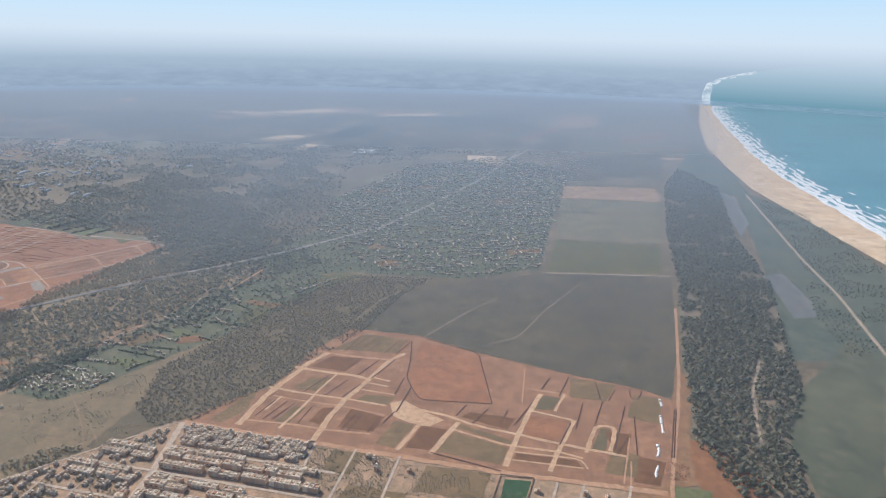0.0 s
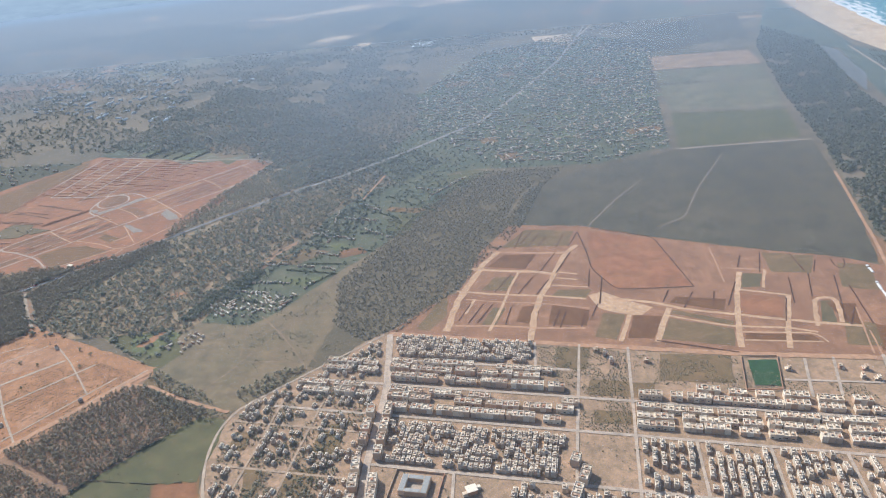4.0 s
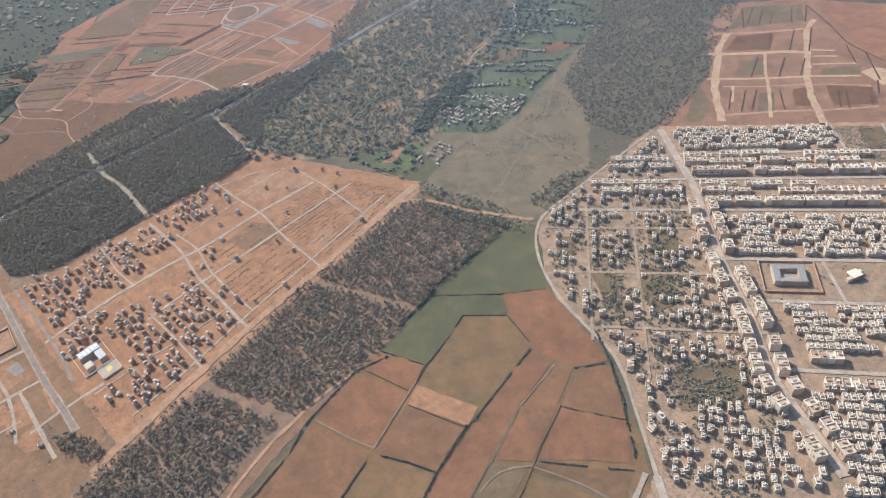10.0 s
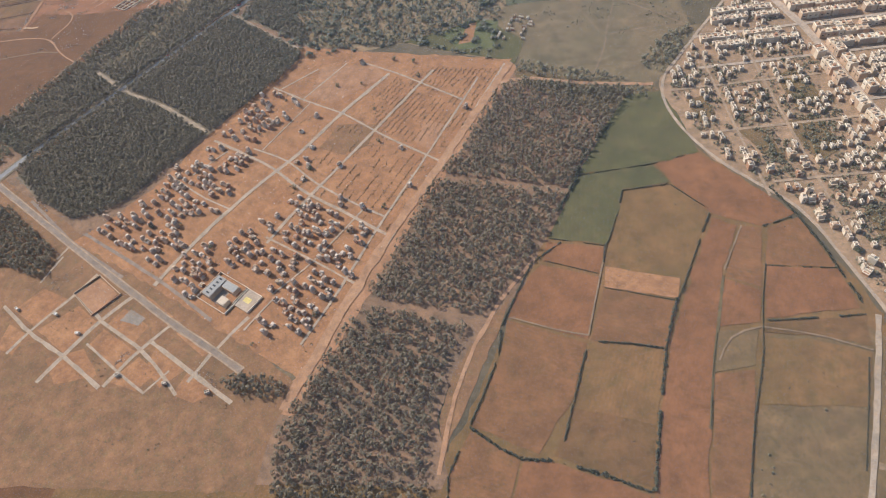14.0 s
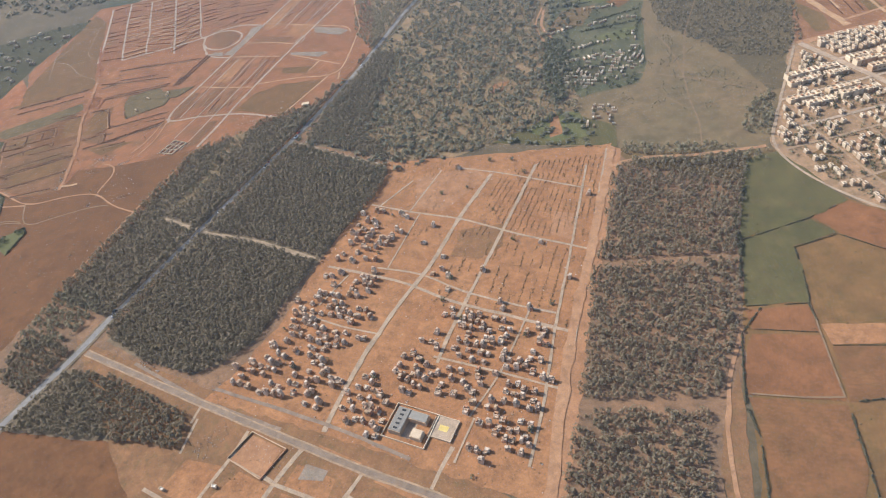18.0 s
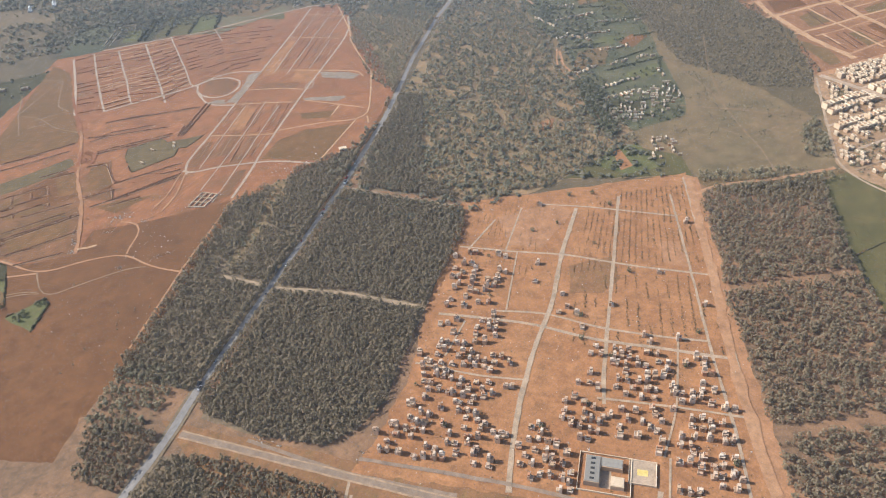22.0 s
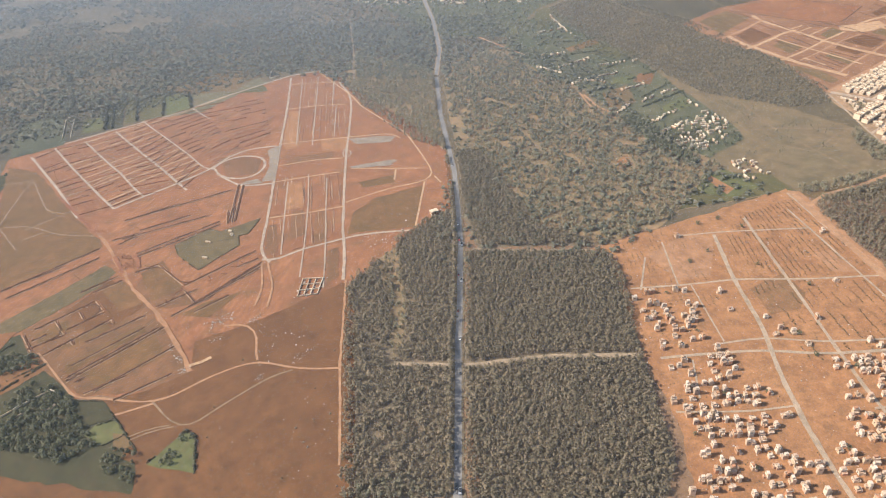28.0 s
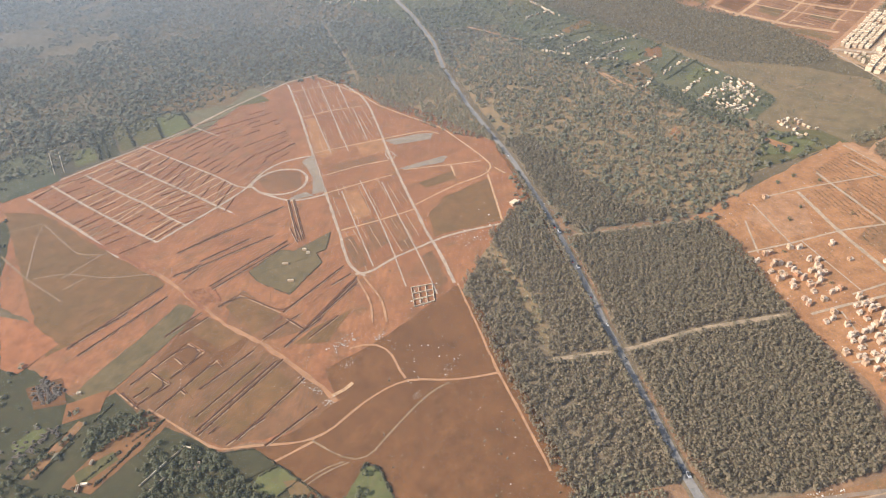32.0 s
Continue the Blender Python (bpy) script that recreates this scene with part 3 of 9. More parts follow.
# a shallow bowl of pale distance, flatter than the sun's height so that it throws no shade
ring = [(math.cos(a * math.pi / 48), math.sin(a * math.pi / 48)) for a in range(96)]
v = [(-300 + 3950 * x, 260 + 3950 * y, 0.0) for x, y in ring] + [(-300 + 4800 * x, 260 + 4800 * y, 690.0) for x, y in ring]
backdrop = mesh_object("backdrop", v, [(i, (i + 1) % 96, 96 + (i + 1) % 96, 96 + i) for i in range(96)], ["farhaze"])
tagged(backdrop, "pale blue haze and sky painted on a glowing bowl", "backdrop", kind="structure")
# sheet added above the land to carry the painted haze
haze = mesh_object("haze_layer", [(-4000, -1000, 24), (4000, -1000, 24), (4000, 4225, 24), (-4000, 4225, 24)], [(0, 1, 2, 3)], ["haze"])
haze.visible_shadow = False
tagged(haze, "flat translucent sheet painting thin blue haze over the land", "haze", kind="structure")


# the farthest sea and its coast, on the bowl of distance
# sea colour glows and pales with height, so the haze is painted in
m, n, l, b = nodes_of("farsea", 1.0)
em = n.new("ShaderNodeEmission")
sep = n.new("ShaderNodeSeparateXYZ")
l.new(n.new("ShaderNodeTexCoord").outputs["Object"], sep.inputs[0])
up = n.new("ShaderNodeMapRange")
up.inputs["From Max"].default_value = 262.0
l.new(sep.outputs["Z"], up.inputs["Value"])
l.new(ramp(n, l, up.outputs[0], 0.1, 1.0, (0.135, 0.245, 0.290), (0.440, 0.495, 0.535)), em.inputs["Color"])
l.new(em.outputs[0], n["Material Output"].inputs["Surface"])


# far surf also glows by itself instead of taking sunlight
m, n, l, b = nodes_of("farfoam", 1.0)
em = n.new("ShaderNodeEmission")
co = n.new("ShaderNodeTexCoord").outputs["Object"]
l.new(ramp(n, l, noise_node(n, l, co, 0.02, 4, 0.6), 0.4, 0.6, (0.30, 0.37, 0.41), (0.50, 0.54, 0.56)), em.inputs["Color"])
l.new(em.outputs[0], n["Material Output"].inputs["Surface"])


def on_bowl(az, z):
    d = 3950 + 850 * z / 690 - 6
    best = 3900.0
    for _ in range(8):
        x, y = best * math.sin(radians(az)), best * math.cos(radians(az))
        best += d - math.hypot(x + 300, y - 260)
    return (best * math.sin(radians(az)), best * math.cos(radians(az)), z + 2)


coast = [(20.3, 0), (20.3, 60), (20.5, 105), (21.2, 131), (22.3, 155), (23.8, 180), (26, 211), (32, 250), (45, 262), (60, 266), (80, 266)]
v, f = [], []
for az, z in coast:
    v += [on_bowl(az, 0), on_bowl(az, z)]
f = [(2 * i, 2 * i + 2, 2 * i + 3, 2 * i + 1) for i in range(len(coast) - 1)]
tagged(mesh_object("water_far", v, f, ["farsea"]), "pale turquoise sea, glowing, with haze painted in towards its top", "water", kind="structure")
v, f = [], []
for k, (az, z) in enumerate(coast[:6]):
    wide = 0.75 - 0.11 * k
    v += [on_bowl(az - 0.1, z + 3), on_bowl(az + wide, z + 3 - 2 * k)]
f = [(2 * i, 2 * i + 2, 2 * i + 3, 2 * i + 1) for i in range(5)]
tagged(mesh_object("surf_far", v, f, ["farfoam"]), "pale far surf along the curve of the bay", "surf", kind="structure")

# ---- the lie of the land ----
patch('pale sand beach along the sea', 'sand', 2, [(1751, 4796), (1057, 2870), (852, 2216), (763, 1803), (715, 1548), (702, 1332), (693, 1166), (684, 992), (785, 1156), (809, 1319), (836, 1502), (869, 1738), (958, 2117), (1117, 2697), (1310, 3383), (1804, 4813)], 'beach')
patch('flat grey lagoon with wet mud', 'mud', 3, [(625, 1519), (636, 1451), (574, 1232), (519, 1132), (536, 1208), (571, 1342)], 'mudflat')
patch('drying grey mudflat among scrub', 'mud', 3, [(464, 924), (501, 942), (483, 817), (464, 775), (433, 768), (453, 856)], 'mudflat')
patch('dark green marsh meadow', 'marsh', 2, [(343, 579), (403, 640), (468, 713), (477, 657), (335, 428), (285, 426), (300, 505)], 'marsh')
patch('grey-green dune scrub', 'scrub', 1, [(660, 1511), (688, 1457), (714, 1310), (667, 965), (477, 657), (422, 654), (373, 651), (462, 900)], 'scrub')
strip('pale track behind the dunes', 'track', 4.3, 3, [(674, 1484), (632, 1302), (564, 1010), (536, 861), (486, 671)], 'track', 1.3)
strip('pale track through the coastal pines', 'track', 3.1, 3, [(339, 650), (300, 577), (279, 517), (272, 492)], 'track', 0.9)
patch('dark floor of the coastal pine wood', 'litter', 1, [(513, 1555), (620, 1784), (632, 1538), (507, 1131), (462, 900), (373, 651), (349, 579), (300, 510), (281, 426), (225, 423), (218, 497), (257, 645), (331, 891), (386, 1121)], 'forest_floor')
patch('bare red-brown field beside the pine wood', 'redsoil', 2, [(214, 499), (239, 478), (257, 439), (213, 359), (182, 360), (201, 417), (200, 445)], 'field')
patch('green meadow beside a dirt road', 'greencrop', 2, [(181, 435), (207, 430), (182, 360), (213, 359), (177, 292), (136, 292), (160, 369)], 'field')
patch('rubble-strewn bare ground at the town edge', 'brownsoil', 2, [(146, 429), (179, 437), (159, 369), (135, 292), (103, 293), (119, 343)], 'field')
strip('straight dirt road', 'dirtroad', 3.1, 3, [(296, 793), (242, 614), (220, 548), (180, 438), (163, 380), (135, 292)], 'track', 0.9)
patch('dark olive scrub plain', 'plain', 1, [(-100, 709), (-76, 811), (-2, 854), (150, 916), (329, 919), (270, 709), (225, 564), (98, 627), (45, 652), (-13, 680)], 'field')
strip('faint track over the plain', 'verge', 2.1, 3, [(-101, 725), (-76, 795), (-54, 828)], 'verge')
strip('faint track over the plain', 'verge', 2.1, 3, [(54, 675), (88, 694), (128, 773), (196, 883)], 'verge')
strip('faint track over the plain', 'verge', 2.1, 3, [(-18, 687), (33, 764), (74, 815)], 'verge')
strip('track along the village edge', 'track', 3.7, 3, [(150, 916), (235, 916), (327, 914)], 'track', 1.1)
patch('wide olive field', 'meadow2', 2, [(246, 1394), (455, 1383), (423, 1274), (228, 1292)], 'field')
patch('tan stubble field', 'stubble', 2, [(274, 1534), (484, 1524), (456, 1388), (248, 1404)], 'field')
patch('wide olive field', 'meadow2', 2, [(224, 1275), (421, 1266), (362, 1076), (194, 1104)], 'field')
patch('dull green field', 'meadow', 2, [(191, 1091), (359, 1066), (319, 925), (151, 921)], 'field')
patch('green village plots', 'village', 1, [(-275, 956), (-216, 1112), (-225, 1351), (-85, 1745), (168, 1922), (322, 1704), (265, 1514), (208, 1243), (142, 933), (34, 882), (-130, 898), (-236, 867)], 'field')
patch('green village plots', 'village', 1, [(-266, 850), (-174, 895), (-136, 834), (-197, 747), (-234, 684), (-282, 617), (-326, 550), (-345, 534), (-391, 545), (-385, 576), (-373, 619), (-324, 709), (-311, 766)], 'field')
patch('bright green garden plot', 'meadow', 2, [(-165, 884), (-132, 883), (-144, 833), (-169, 836)], 'field')
patch('bright green garden plot', 'meadow', 2, [(-235, 746), (-205, 749), (-210, 710), (-236, 718)], 'field')
patch('tan far field', 'stubble', 2, [(-971, 2738), (-704, 2909), (-652, 2789), (-907, 2651)], 'field')
patch('tan far field', 'stubble', 2, [(-574, 2987), (-368, 3136), (-364, 2989), (-541, 2879)], 'field')
patch('tan far field', 'sand', 2, [(-318, 2908), (-56, 3061), (-41, 2948), (-285, 2828)], 'field')
patch('tan far plain', 'drygrass', 2, [(-638, 2112), (-476, 2471), (-15, 2545), (-13, 2328), (-420, 2175)], 'field')
patch('dull far field', 'meadow2', 2, [(700, 3163), (1142, 4549), (1580, 5003), (1023, 3262)], 'field')
patch('tan far field', 'stubble', 2, [(424, 2630), (512, 3049), (690, 3136), (590, 2663)], 'field')
patch('bare red far field', 'orangered', 2, [(584, 2336), (817, 2524), (796, 2415), (584, 2257)], 'field')
patch('bare red far field', 'orangered', 2, [(267, 2379), (441, 2669), (398, 2462), (262, 2241)], 'field')
patch('dark far wood', 'plain', 2, [(191, 1709), (430, 1962), (653, 2047), (546, 1680), (285, 1578)], 'field')
patch('dark far wood', 'plain', 2, [(-508, 2016), (-345, 2163), (-35, 2094), (-78, 1877), (-370, 1911)], 'field')
patch('dark far wood', 'plain', 2, [(-19, 2953), (289, 3244), (425, 3053), (131, 2680)], 'field')
patch('dark far wood', 'plain', 2, [(-1414, 2450), (-1044, 2722), (-762, 2464), (-1060, 2140)], 'field')
patch('dark dune scrub', 'scrub', 2, [(612, 1781), (839, 2274), (738, 1705), (684, 1483), (597, 1462), (552, 1441)], 'field')
patch('olive far field', 'meadow2', 2, [(372, 2113), (613, 2224), (707, 2166), (458, 2017)], 'field')
patch('tan far field', 'drygrass', 2, [(-1238, 1856), (-1175, 1908), (-1036, 1763), (-1116, 1665)], 'field')
patch('dark far wood', 'plain', 2, [(280, 3904), (796, 4487), (818, 3872), (390, 3435)], 'field')
patch('olive far field', 'meadow', 2, [(-532, 1038), (-518, 1090), (-488, 1042), (-502, 1003)], 'field')
far_kinds = (('dull far field', 'meadow2'), ('dark far wood', 'plain'), ('dry far field', 'drygrass'), ('dark far wood', 'marsh'), ('tan far field', 'stubble'))
rf = random.Random(77)
for k in range(70):
    x, y = rf.uniform(-2000, 1150), 1750 + 2150 * rf.random() ** 1.3
    if x < 440 + 0.2 * y and not (-300 < x < 520 and y < 2050):
        w, d, lean = rf.uniform(50, 190) * y / 2600, rf.uniform(25, 90) * y / 2600, rf.uniform(-0.3, 0.3)
        word, cover = far_kinds[rf.choice((0, 0, 1, 1, 1, 2, 2, 3, 4))]
        patch(word, cover, 1, [(x - w, y - d + lean * w), (x + w, y - d - lean * w), (x + w * rf.uniform(0.6, 1.0), y + d), (x - w * rf.uniform(0.6, 1.0), y + d)], 'field', 12.0, 6.0)
patch('tan field before far hills', 'drygrass2', 2, [(-1396, 1873), (-1289, 1940), (-1076, 1801), (-1161, 1704), (-1234, 1609)], 'field')
patch('large pale factory roof on the far plain', 'whiteroof', 3, [(-258, 1994), (-198, 2002), (-208, 1913), (-266, 1924)], 'factory_roof')
patch('pale works yard by the road', 'sand', 3, [(61, 1922), (171, 1920), (149, 1785), (61, 1848)], 'beach')
MAIN_ROAD = len(ROADS)
strip('grey asphalt main road', 'asphalt', 3.8, 5, [(-376, 862), (-447, 794), (-497, 740), (-523, 712), (-568, 670), (-600, 641), (-656, 595), (-679, 577), (-763, 507)], 'road')
strip('grey asphalt main road', 'asphalt', 4.0, 5, [(-372, 866), (-310, 915), (-236, 990), (-167, 1070), (-107, 1138), (-3, 1369), (84, 1580), (175, 1868), (264, 2178), (348, 2468), (456, 2843)], 'road')
strip('pale sandy road shoulder', 'verge', 6.2, 4, [(-376, 862), (-447, 794), (-497, 740), (-523, 712), (-568, 670), (-600, 641), (-656, 595), (-679, 577), (-763, 507)], 'verge', 0.7)
strip('pale sandy road shoulder', 'vergesand', 6.0, 4, [(-372, 866), (-310, 915), (-236, 990), (-167, 1070), (-107, 1138), (-3, 1369), (84, 1580), (175, 1868), (264, 2178), (348, 2468), (456, 2843)], 'verge', 0.7)
strip('grey asphalt main road', 'asphalt', 4.5, 5, [(-761, 509), (-785, 486), (-812, 466), (-830, 451)], 'road')
strip('brown road verge', 'verge', 8.3, 4, [(-761, 509), (-785, 486), (-812, 466), (-830, 451)], 'verge')
strip('worn asphalt side road', 'oldasphalt', 2.8, 5, [(-778, 485), (-715, 406), (-673, 355), (-646, 323), (-627, 302), (-610, 283)], 'road')
strip('brown sandy verge', 'vergesand', 4.7, 4, [(-778, 485), (-715, 406), (-673, 355), (-646, 323), (-627, 302), (-610, 283)], 'verge', 0.5)
strip('dirt ride through the forest', 'track', 3.1, 3, [(-718, 594), (-693, 558), (-661, 527), (-629, 485)], 'track', 0.9)
strip('dirt ride through the forest', 'track', 2.5, 3, [(-603, 627), (-584, 597), (-556, 557)], 'track', 0.8)
strip('dirt ride through the woods', 'track', 1.9, 3, [(-280, 1109), (-370, 1004), (-432, 937)], 'track', 0.6)
strip('orange path through the woods', 'dirtroad', 2.5, 3, [(-335, 700), (-354, 672), (-360, 640)], 'track', 0.8)
strip('orange path through the woods', 'dirtroad', 2.5, 3, [(-253, 900), (-266, 850), (-275, 815)], 'track', 0.8)
patch('brown needle litter under the forest', 'litter', 1, [(-602, 622), (-554, 556), (-556, 541), (-571, 524), (-625, 484), (-681, 436), (-701, 430), (-718, 431), (-743, 456), (-766, 488), (-697, 558), (-616, 617)], 'forest_floor')
patch('brown needle litter under the forest', 'litter', 1, [(-686, 675), (-650, 679), (-596, 684), (-570, 674), (-763, 507), (-799, 554), (-736, 622)], 'forest_floor')
patch('yellow grassy clearing in the forest', 'opengrass', 2, [(-650, 676), (-634, 675), (-651, 652), (-675, 625), (-699, 604), (-715, 598), (-690, 627)], 'field')
patch('brown needle litter under the forest', 'litter', 1, [(-501, 739), (-483, 717), (-553, 605), (-547, 555), (-600, 625), (-572, 664)], 'forest_floor')
patch('dry orange ground of the open wood', 'opengrass', 1, [(-398, 835), (-367, 850), (-277, 867), (-319, 751), (-355, 684), (-360, 622), (-378, 564), (-400, 534), (-476, 531), (-510, 538), (-547, 555), (-553, 605), (-483, 717)], 'field')
patch('dry forest floor', 'opengrass', 1, [(-462, 924), (-370, 1004), (-361, 880), (-499, 741), (-503, 782), (-471, 898)], 'field')
patch('brown litter under the planted strip', 'litter2', 1, [(-418, 464), (-338, 420), (-389, 370), (-410, 349), (-435, 314), (-454, 298), (-476, 278), (-491, 268), (-512, 243), (-521, 224), (-583, 252), (-552, 297), (-530, 320), (-503, 358), (-468, 397)], 'forest_floor')
patch('brown litter under the planted strip', 'litter2', 1, [(-586, 268), (-483, 271), (-505, 248), (-517, 228), (-518, 201), (-522, 196), (-606, 221)], 'forest_floor')
patch('dark litter under a small wood', 'litter', 1, [(-791, 478), (-764, 459), (-724, 404), (-729, 383), (-840, 459), (-815, 462)], 'forest_floor')
patch('scrubby dry ground', 'drygrass', 1, [(-408, 471), (-358, 439), (-326, 410), (-340, 394), (-356, 387), (-410, 452)], 'field')
patch('dark bare thicket', 'thicket', 2, [(-96, 713), (-153, 586), (-216, 510), (-239, 497), (-258, 464), (-279, 466), (-265, 540), (-274, 603), (-224, 691), (-183, 788), (-127, 879), (-78, 886), (-17, 890), (34, 878), (-63, 819)], 'thicket')
patch('dry grassy woodland floor', 'opengrass', 0, [(-577, 542), (-632, 631), (-586, 681), (-497, 730), (-452, 778), (-380, 846), (-315, 884), (-264, 842), (-267, 736), (-310, 684), (-349, 638), (-372, 595), (-403, 539), (-415, 481), (-476, 530)], 'field')
patch('dry grass plain crossed by footpaths', 'plaingrass', 1, [(-264, 615), (-205, 592), (-223, 517), (-280, 459), (-336, 410), (-405, 470), (-388, 493), (-334, 543)], 'field')
patch('green crop field', 'meadow', 2, [(-476, 531), (-412, 536), (-392, 495), (-405, 473), (-435, 498)], 'field')
patch('small bare orange plot', 'orangesoil', 3, [(-415, 534), (-410, 530), (-420, 511), (-432, 514)], 'field')
strip('orange dirt track', 'dirtroad', 3.1, 4, [(-422, 457), (-405, 456), (-367, 433), (-328, 416)], 'track', 0.9)
patch('levelled orange sandy building ground', 'orangesoil', 2, [(-562, 563), (-503, 530), (-406, 479), (-426, 456), (-475, 395), (-517, 347), (-552, 301), (-582, 270), (-643, 336), (-715, 410), (-699, 417), (-663, 442), (-635, 472), (-606, 500), (-573, 530), (-555, 544)], 'field')
strip('grey gravelled estate street', 'gravel', 2.8, 4, [(-493, 498), (-533, 467), (-568, 435), (-593, 419), (-626, 392), (-649, 369), (-660, 356)], 'street', 0.7)
strip('grey gravelled estate street', 'gravel', 1.5, 4, [(-578, 516), (-558, 493), (-530, 465), (-507, 432), (-477, 396)], 'street', 0.4)
strip('grey gravelled estate street', 'gravel', 1.9, 4, [(-623, 473), (-607, 456), (-586, 433), (-566, 401), (-544, 376), (-518, 345)], 'street', 0.5)
strip('grey gravelled estate street', 'gravel', 1.4, 4, [(-596, 454), (-574, 434), (-558, 406), (-539, 383), (-520, 363)], 'street', 0.3)
strip('grey gravelled estate street', 'gravel', 2.1, 4, [(-462, 489), (-510, 444), (-551, 406), (-582, 377), (-592, 366)], 'street', 0.5)
strip('grey gravelled estate street', 'gravel', 1.4, 4, [(-509, 518), (-486, 494), (-449, 448)], 'street', 0.3)
strip('grey gravelled estate street', 'gravel', 1.5, 4, [(-434, 468), (-490, 398), (-523, 358), (-557, 313), (-578, 289)], 'street', 0.4)
strip('grey gravelled estate street', 'gravel', 2.0, 4, [(-412, 476), (-481, 392), (-532, 329), (-570, 284)], 'street', 0.5)
strip('grey gravelled estate street', 'gravel', 1.2, 4, [(-654, 449), (-630, 418), (-612, 401)], 'street', 0.3)
strip('grey gravelled estate street', 'gravel', 1.3, 4, [(-592, 371), (-565, 343), (-542, 317)], 'street', 0.3)
strip('worn grey-brown side road', 'oldasphalt', 2.0, 4, [(-708, 414), (-676, 380), (-650, 351), (-626, 320)], 'street', 0.5)
strip('grey gravelled estate street', 'gravel', 1.0, 4, [(-552, 488), (-568, 472), (-590, 450)], 'street', 0.2)
strip('grey gravelled estate street', 'gravel', 1.0, 4, [(-614, 458), (-638, 443)], 'street', 0.2)
strip('grey gravelled estate street', 'gravel', 1.1, 4, [(-531, 373), (-566, 342), (-591, 327)], 'street', 0.3)
strip('grey gravelled estate street', 'gravel', 1.1, 4, [(-589, 325), (-608, 308)], 'street', 0.3)
strip('grey gravelled estate street', 'gravel', 1.2, 4, [(-543, 524), (-576, 510)], 'street', 0.3)
strip('grey gravelled estate street', 'gravel', 1.2, 4, [(-521, 523), (-558, 493)], 'street', 0.3)
strip('wide orange sand road', 'dirtroad', 5.6, 4, [(-409, 475), (-476, 396), (-519, 348), (-551, 307), (-585, 261), (-590, 254)], 'track', 1.7)
patch('brown weedy building plot', 'brownsoil', 3, [(-536, 456), (-510, 446), (-520, 428), (-537, 425), (-552, 437)], 'field')
patch('lighter sandy building plot', 'orangesoil2', 3, [(-540, 525), (-500, 513), (-498, 496), (-538, 480), (-553, 496)], 'field')
patch('lighter sandy building plot', 'orangesoil2', 3, [(-477, 438), (-467, 429), (-481, 407), (-490, 421)], 'field')
patch('graded brown land laid out for streets', 'brownsoil', 1, [(-784, 500), (-717, 423), (-697, 397), (-616, 313), (-584, 268), (-596, 244), (-607, 217), (-741, 257)], 'field')
strip('grey unpaved street', 'gravel', 2.3, 3, [(-752, 371), (-733, 346), (-709, 322), (-687, 296)], 'street', 0.6)
strip('grey unpaved street', 'gravel', 2.2, 3, [(-707, 364), (-691, 342)], 'street', 0.6)
strip('grey unpaved street', 'gravel', 2.0, 3, [(-690, 340), (-665, 313), (-655, 298), (-645, 279)], 'street', 0.5)
strip('grey unpaved street', 'gravel', 2.4, 3, [(-661, 318), (-641, 295), (-622, 273), (-616, 266)], 'street', 0.6)
strip('grey unpaved street', 'gravel', 2.6, 3, [(-671, 353), (-691, 341), (-712, 321), (-723, 310)], 'street', 0.7)
strip('grey unpaved street', 'gravel', 2.0, 3, [(-696, 377), (-708, 365), (-732, 348), (-744, 335)], 'street', 0.5)
strip('grey unpaved street', 'gravel', 2.2, 3, [(-647, 326), (-667, 313), (-685, 296)], 'street', 0.6)
strip('grey unpaved street', 'gravel', 2.2, 3, [(-605, 316), (-627, 298), (-639, 285)], 'street', 0.6)
strip('grey unpaved street', 'gravel', 1.4, 3, [(-720, 399), (-732, 382)], 'street', 0.3)
strip('grey unpaved street', 'gravel', 1.6, 3, [(-715, 409), (-724, 398)], 'street', 0.4)
strip('grey unpaved street', 'gravel', 1.4, 3, [(-697, 327), (-676, 301), (-662, 285)], 'street', 0.3)
strip('grey unpaved street', 'gravel', 1.2, 3, [(-649, 295), (-662, 286)], 'street', 0.3)
strip('worn grey-brown side road', 'oldasphalt', 2.2, 3, [(-750, 459), (-715, 408), (-680, 369)], 'street', 0.6)
patch('bare orange building plot', 'orangesoil', 2, [(-688, 334), (-668, 313), (-678, 302), (-696, 326)], 'field')
patch('bare orange building plot', 'orangesoil', 2, [(-705, 356), (-693, 341), (-709, 324), (-728, 346)], 'field')
patch('bare orange building plot', 'orangesoil', 2, [(-666, 309), (-656, 295), (-667, 288), (-682, 298)], 'field')
patch('bare orange building plot', 'orangesoil', 2, [(-657, 312), (-640, 293), (-654, 286), (-662, 301)], 'field')
patch('bare orange building plot', 'orangesoil', 2, [(-720, 324), (-698, 324), (-689, 304), (-713, 306)], 'field')
patch('bare orange building plot', 'orangesoil', 2, [(-729, 377), (-712, 363), (-730, 349), (-745, 366)], 'field')
patch('bare orange building plot', 'orangesoil', 2, [(-639, 291), (-624, 274), (-636, 272), (-647, 280)], 'field')
patch('bare orange building plot', 'orangesoil', 2, [(-677, 345), (-662, 328), (-670, 318), (-686, 337)], 'field')
patch('bare orange building plot', 'orangesoil', 2, [(-746, 356), (-734, 345), (-740, 333), (-751, 341)], 'field')
patch('bare orange building plot', 'orangesoil', 2, [(-664, 350), (-648, 330), (-652, 328), (-668, 346)], 'field')
patch('bare orange building plot', 'orangesoil', 2, [(-643, 320), (-628, 300), (-631, 298), (-646, 318)], 'field')
patch('grey rubble plot', 'greygravel', 3, [(-673, 343), (-664, 334), (-668, 330), (-679, 337)], 'field')
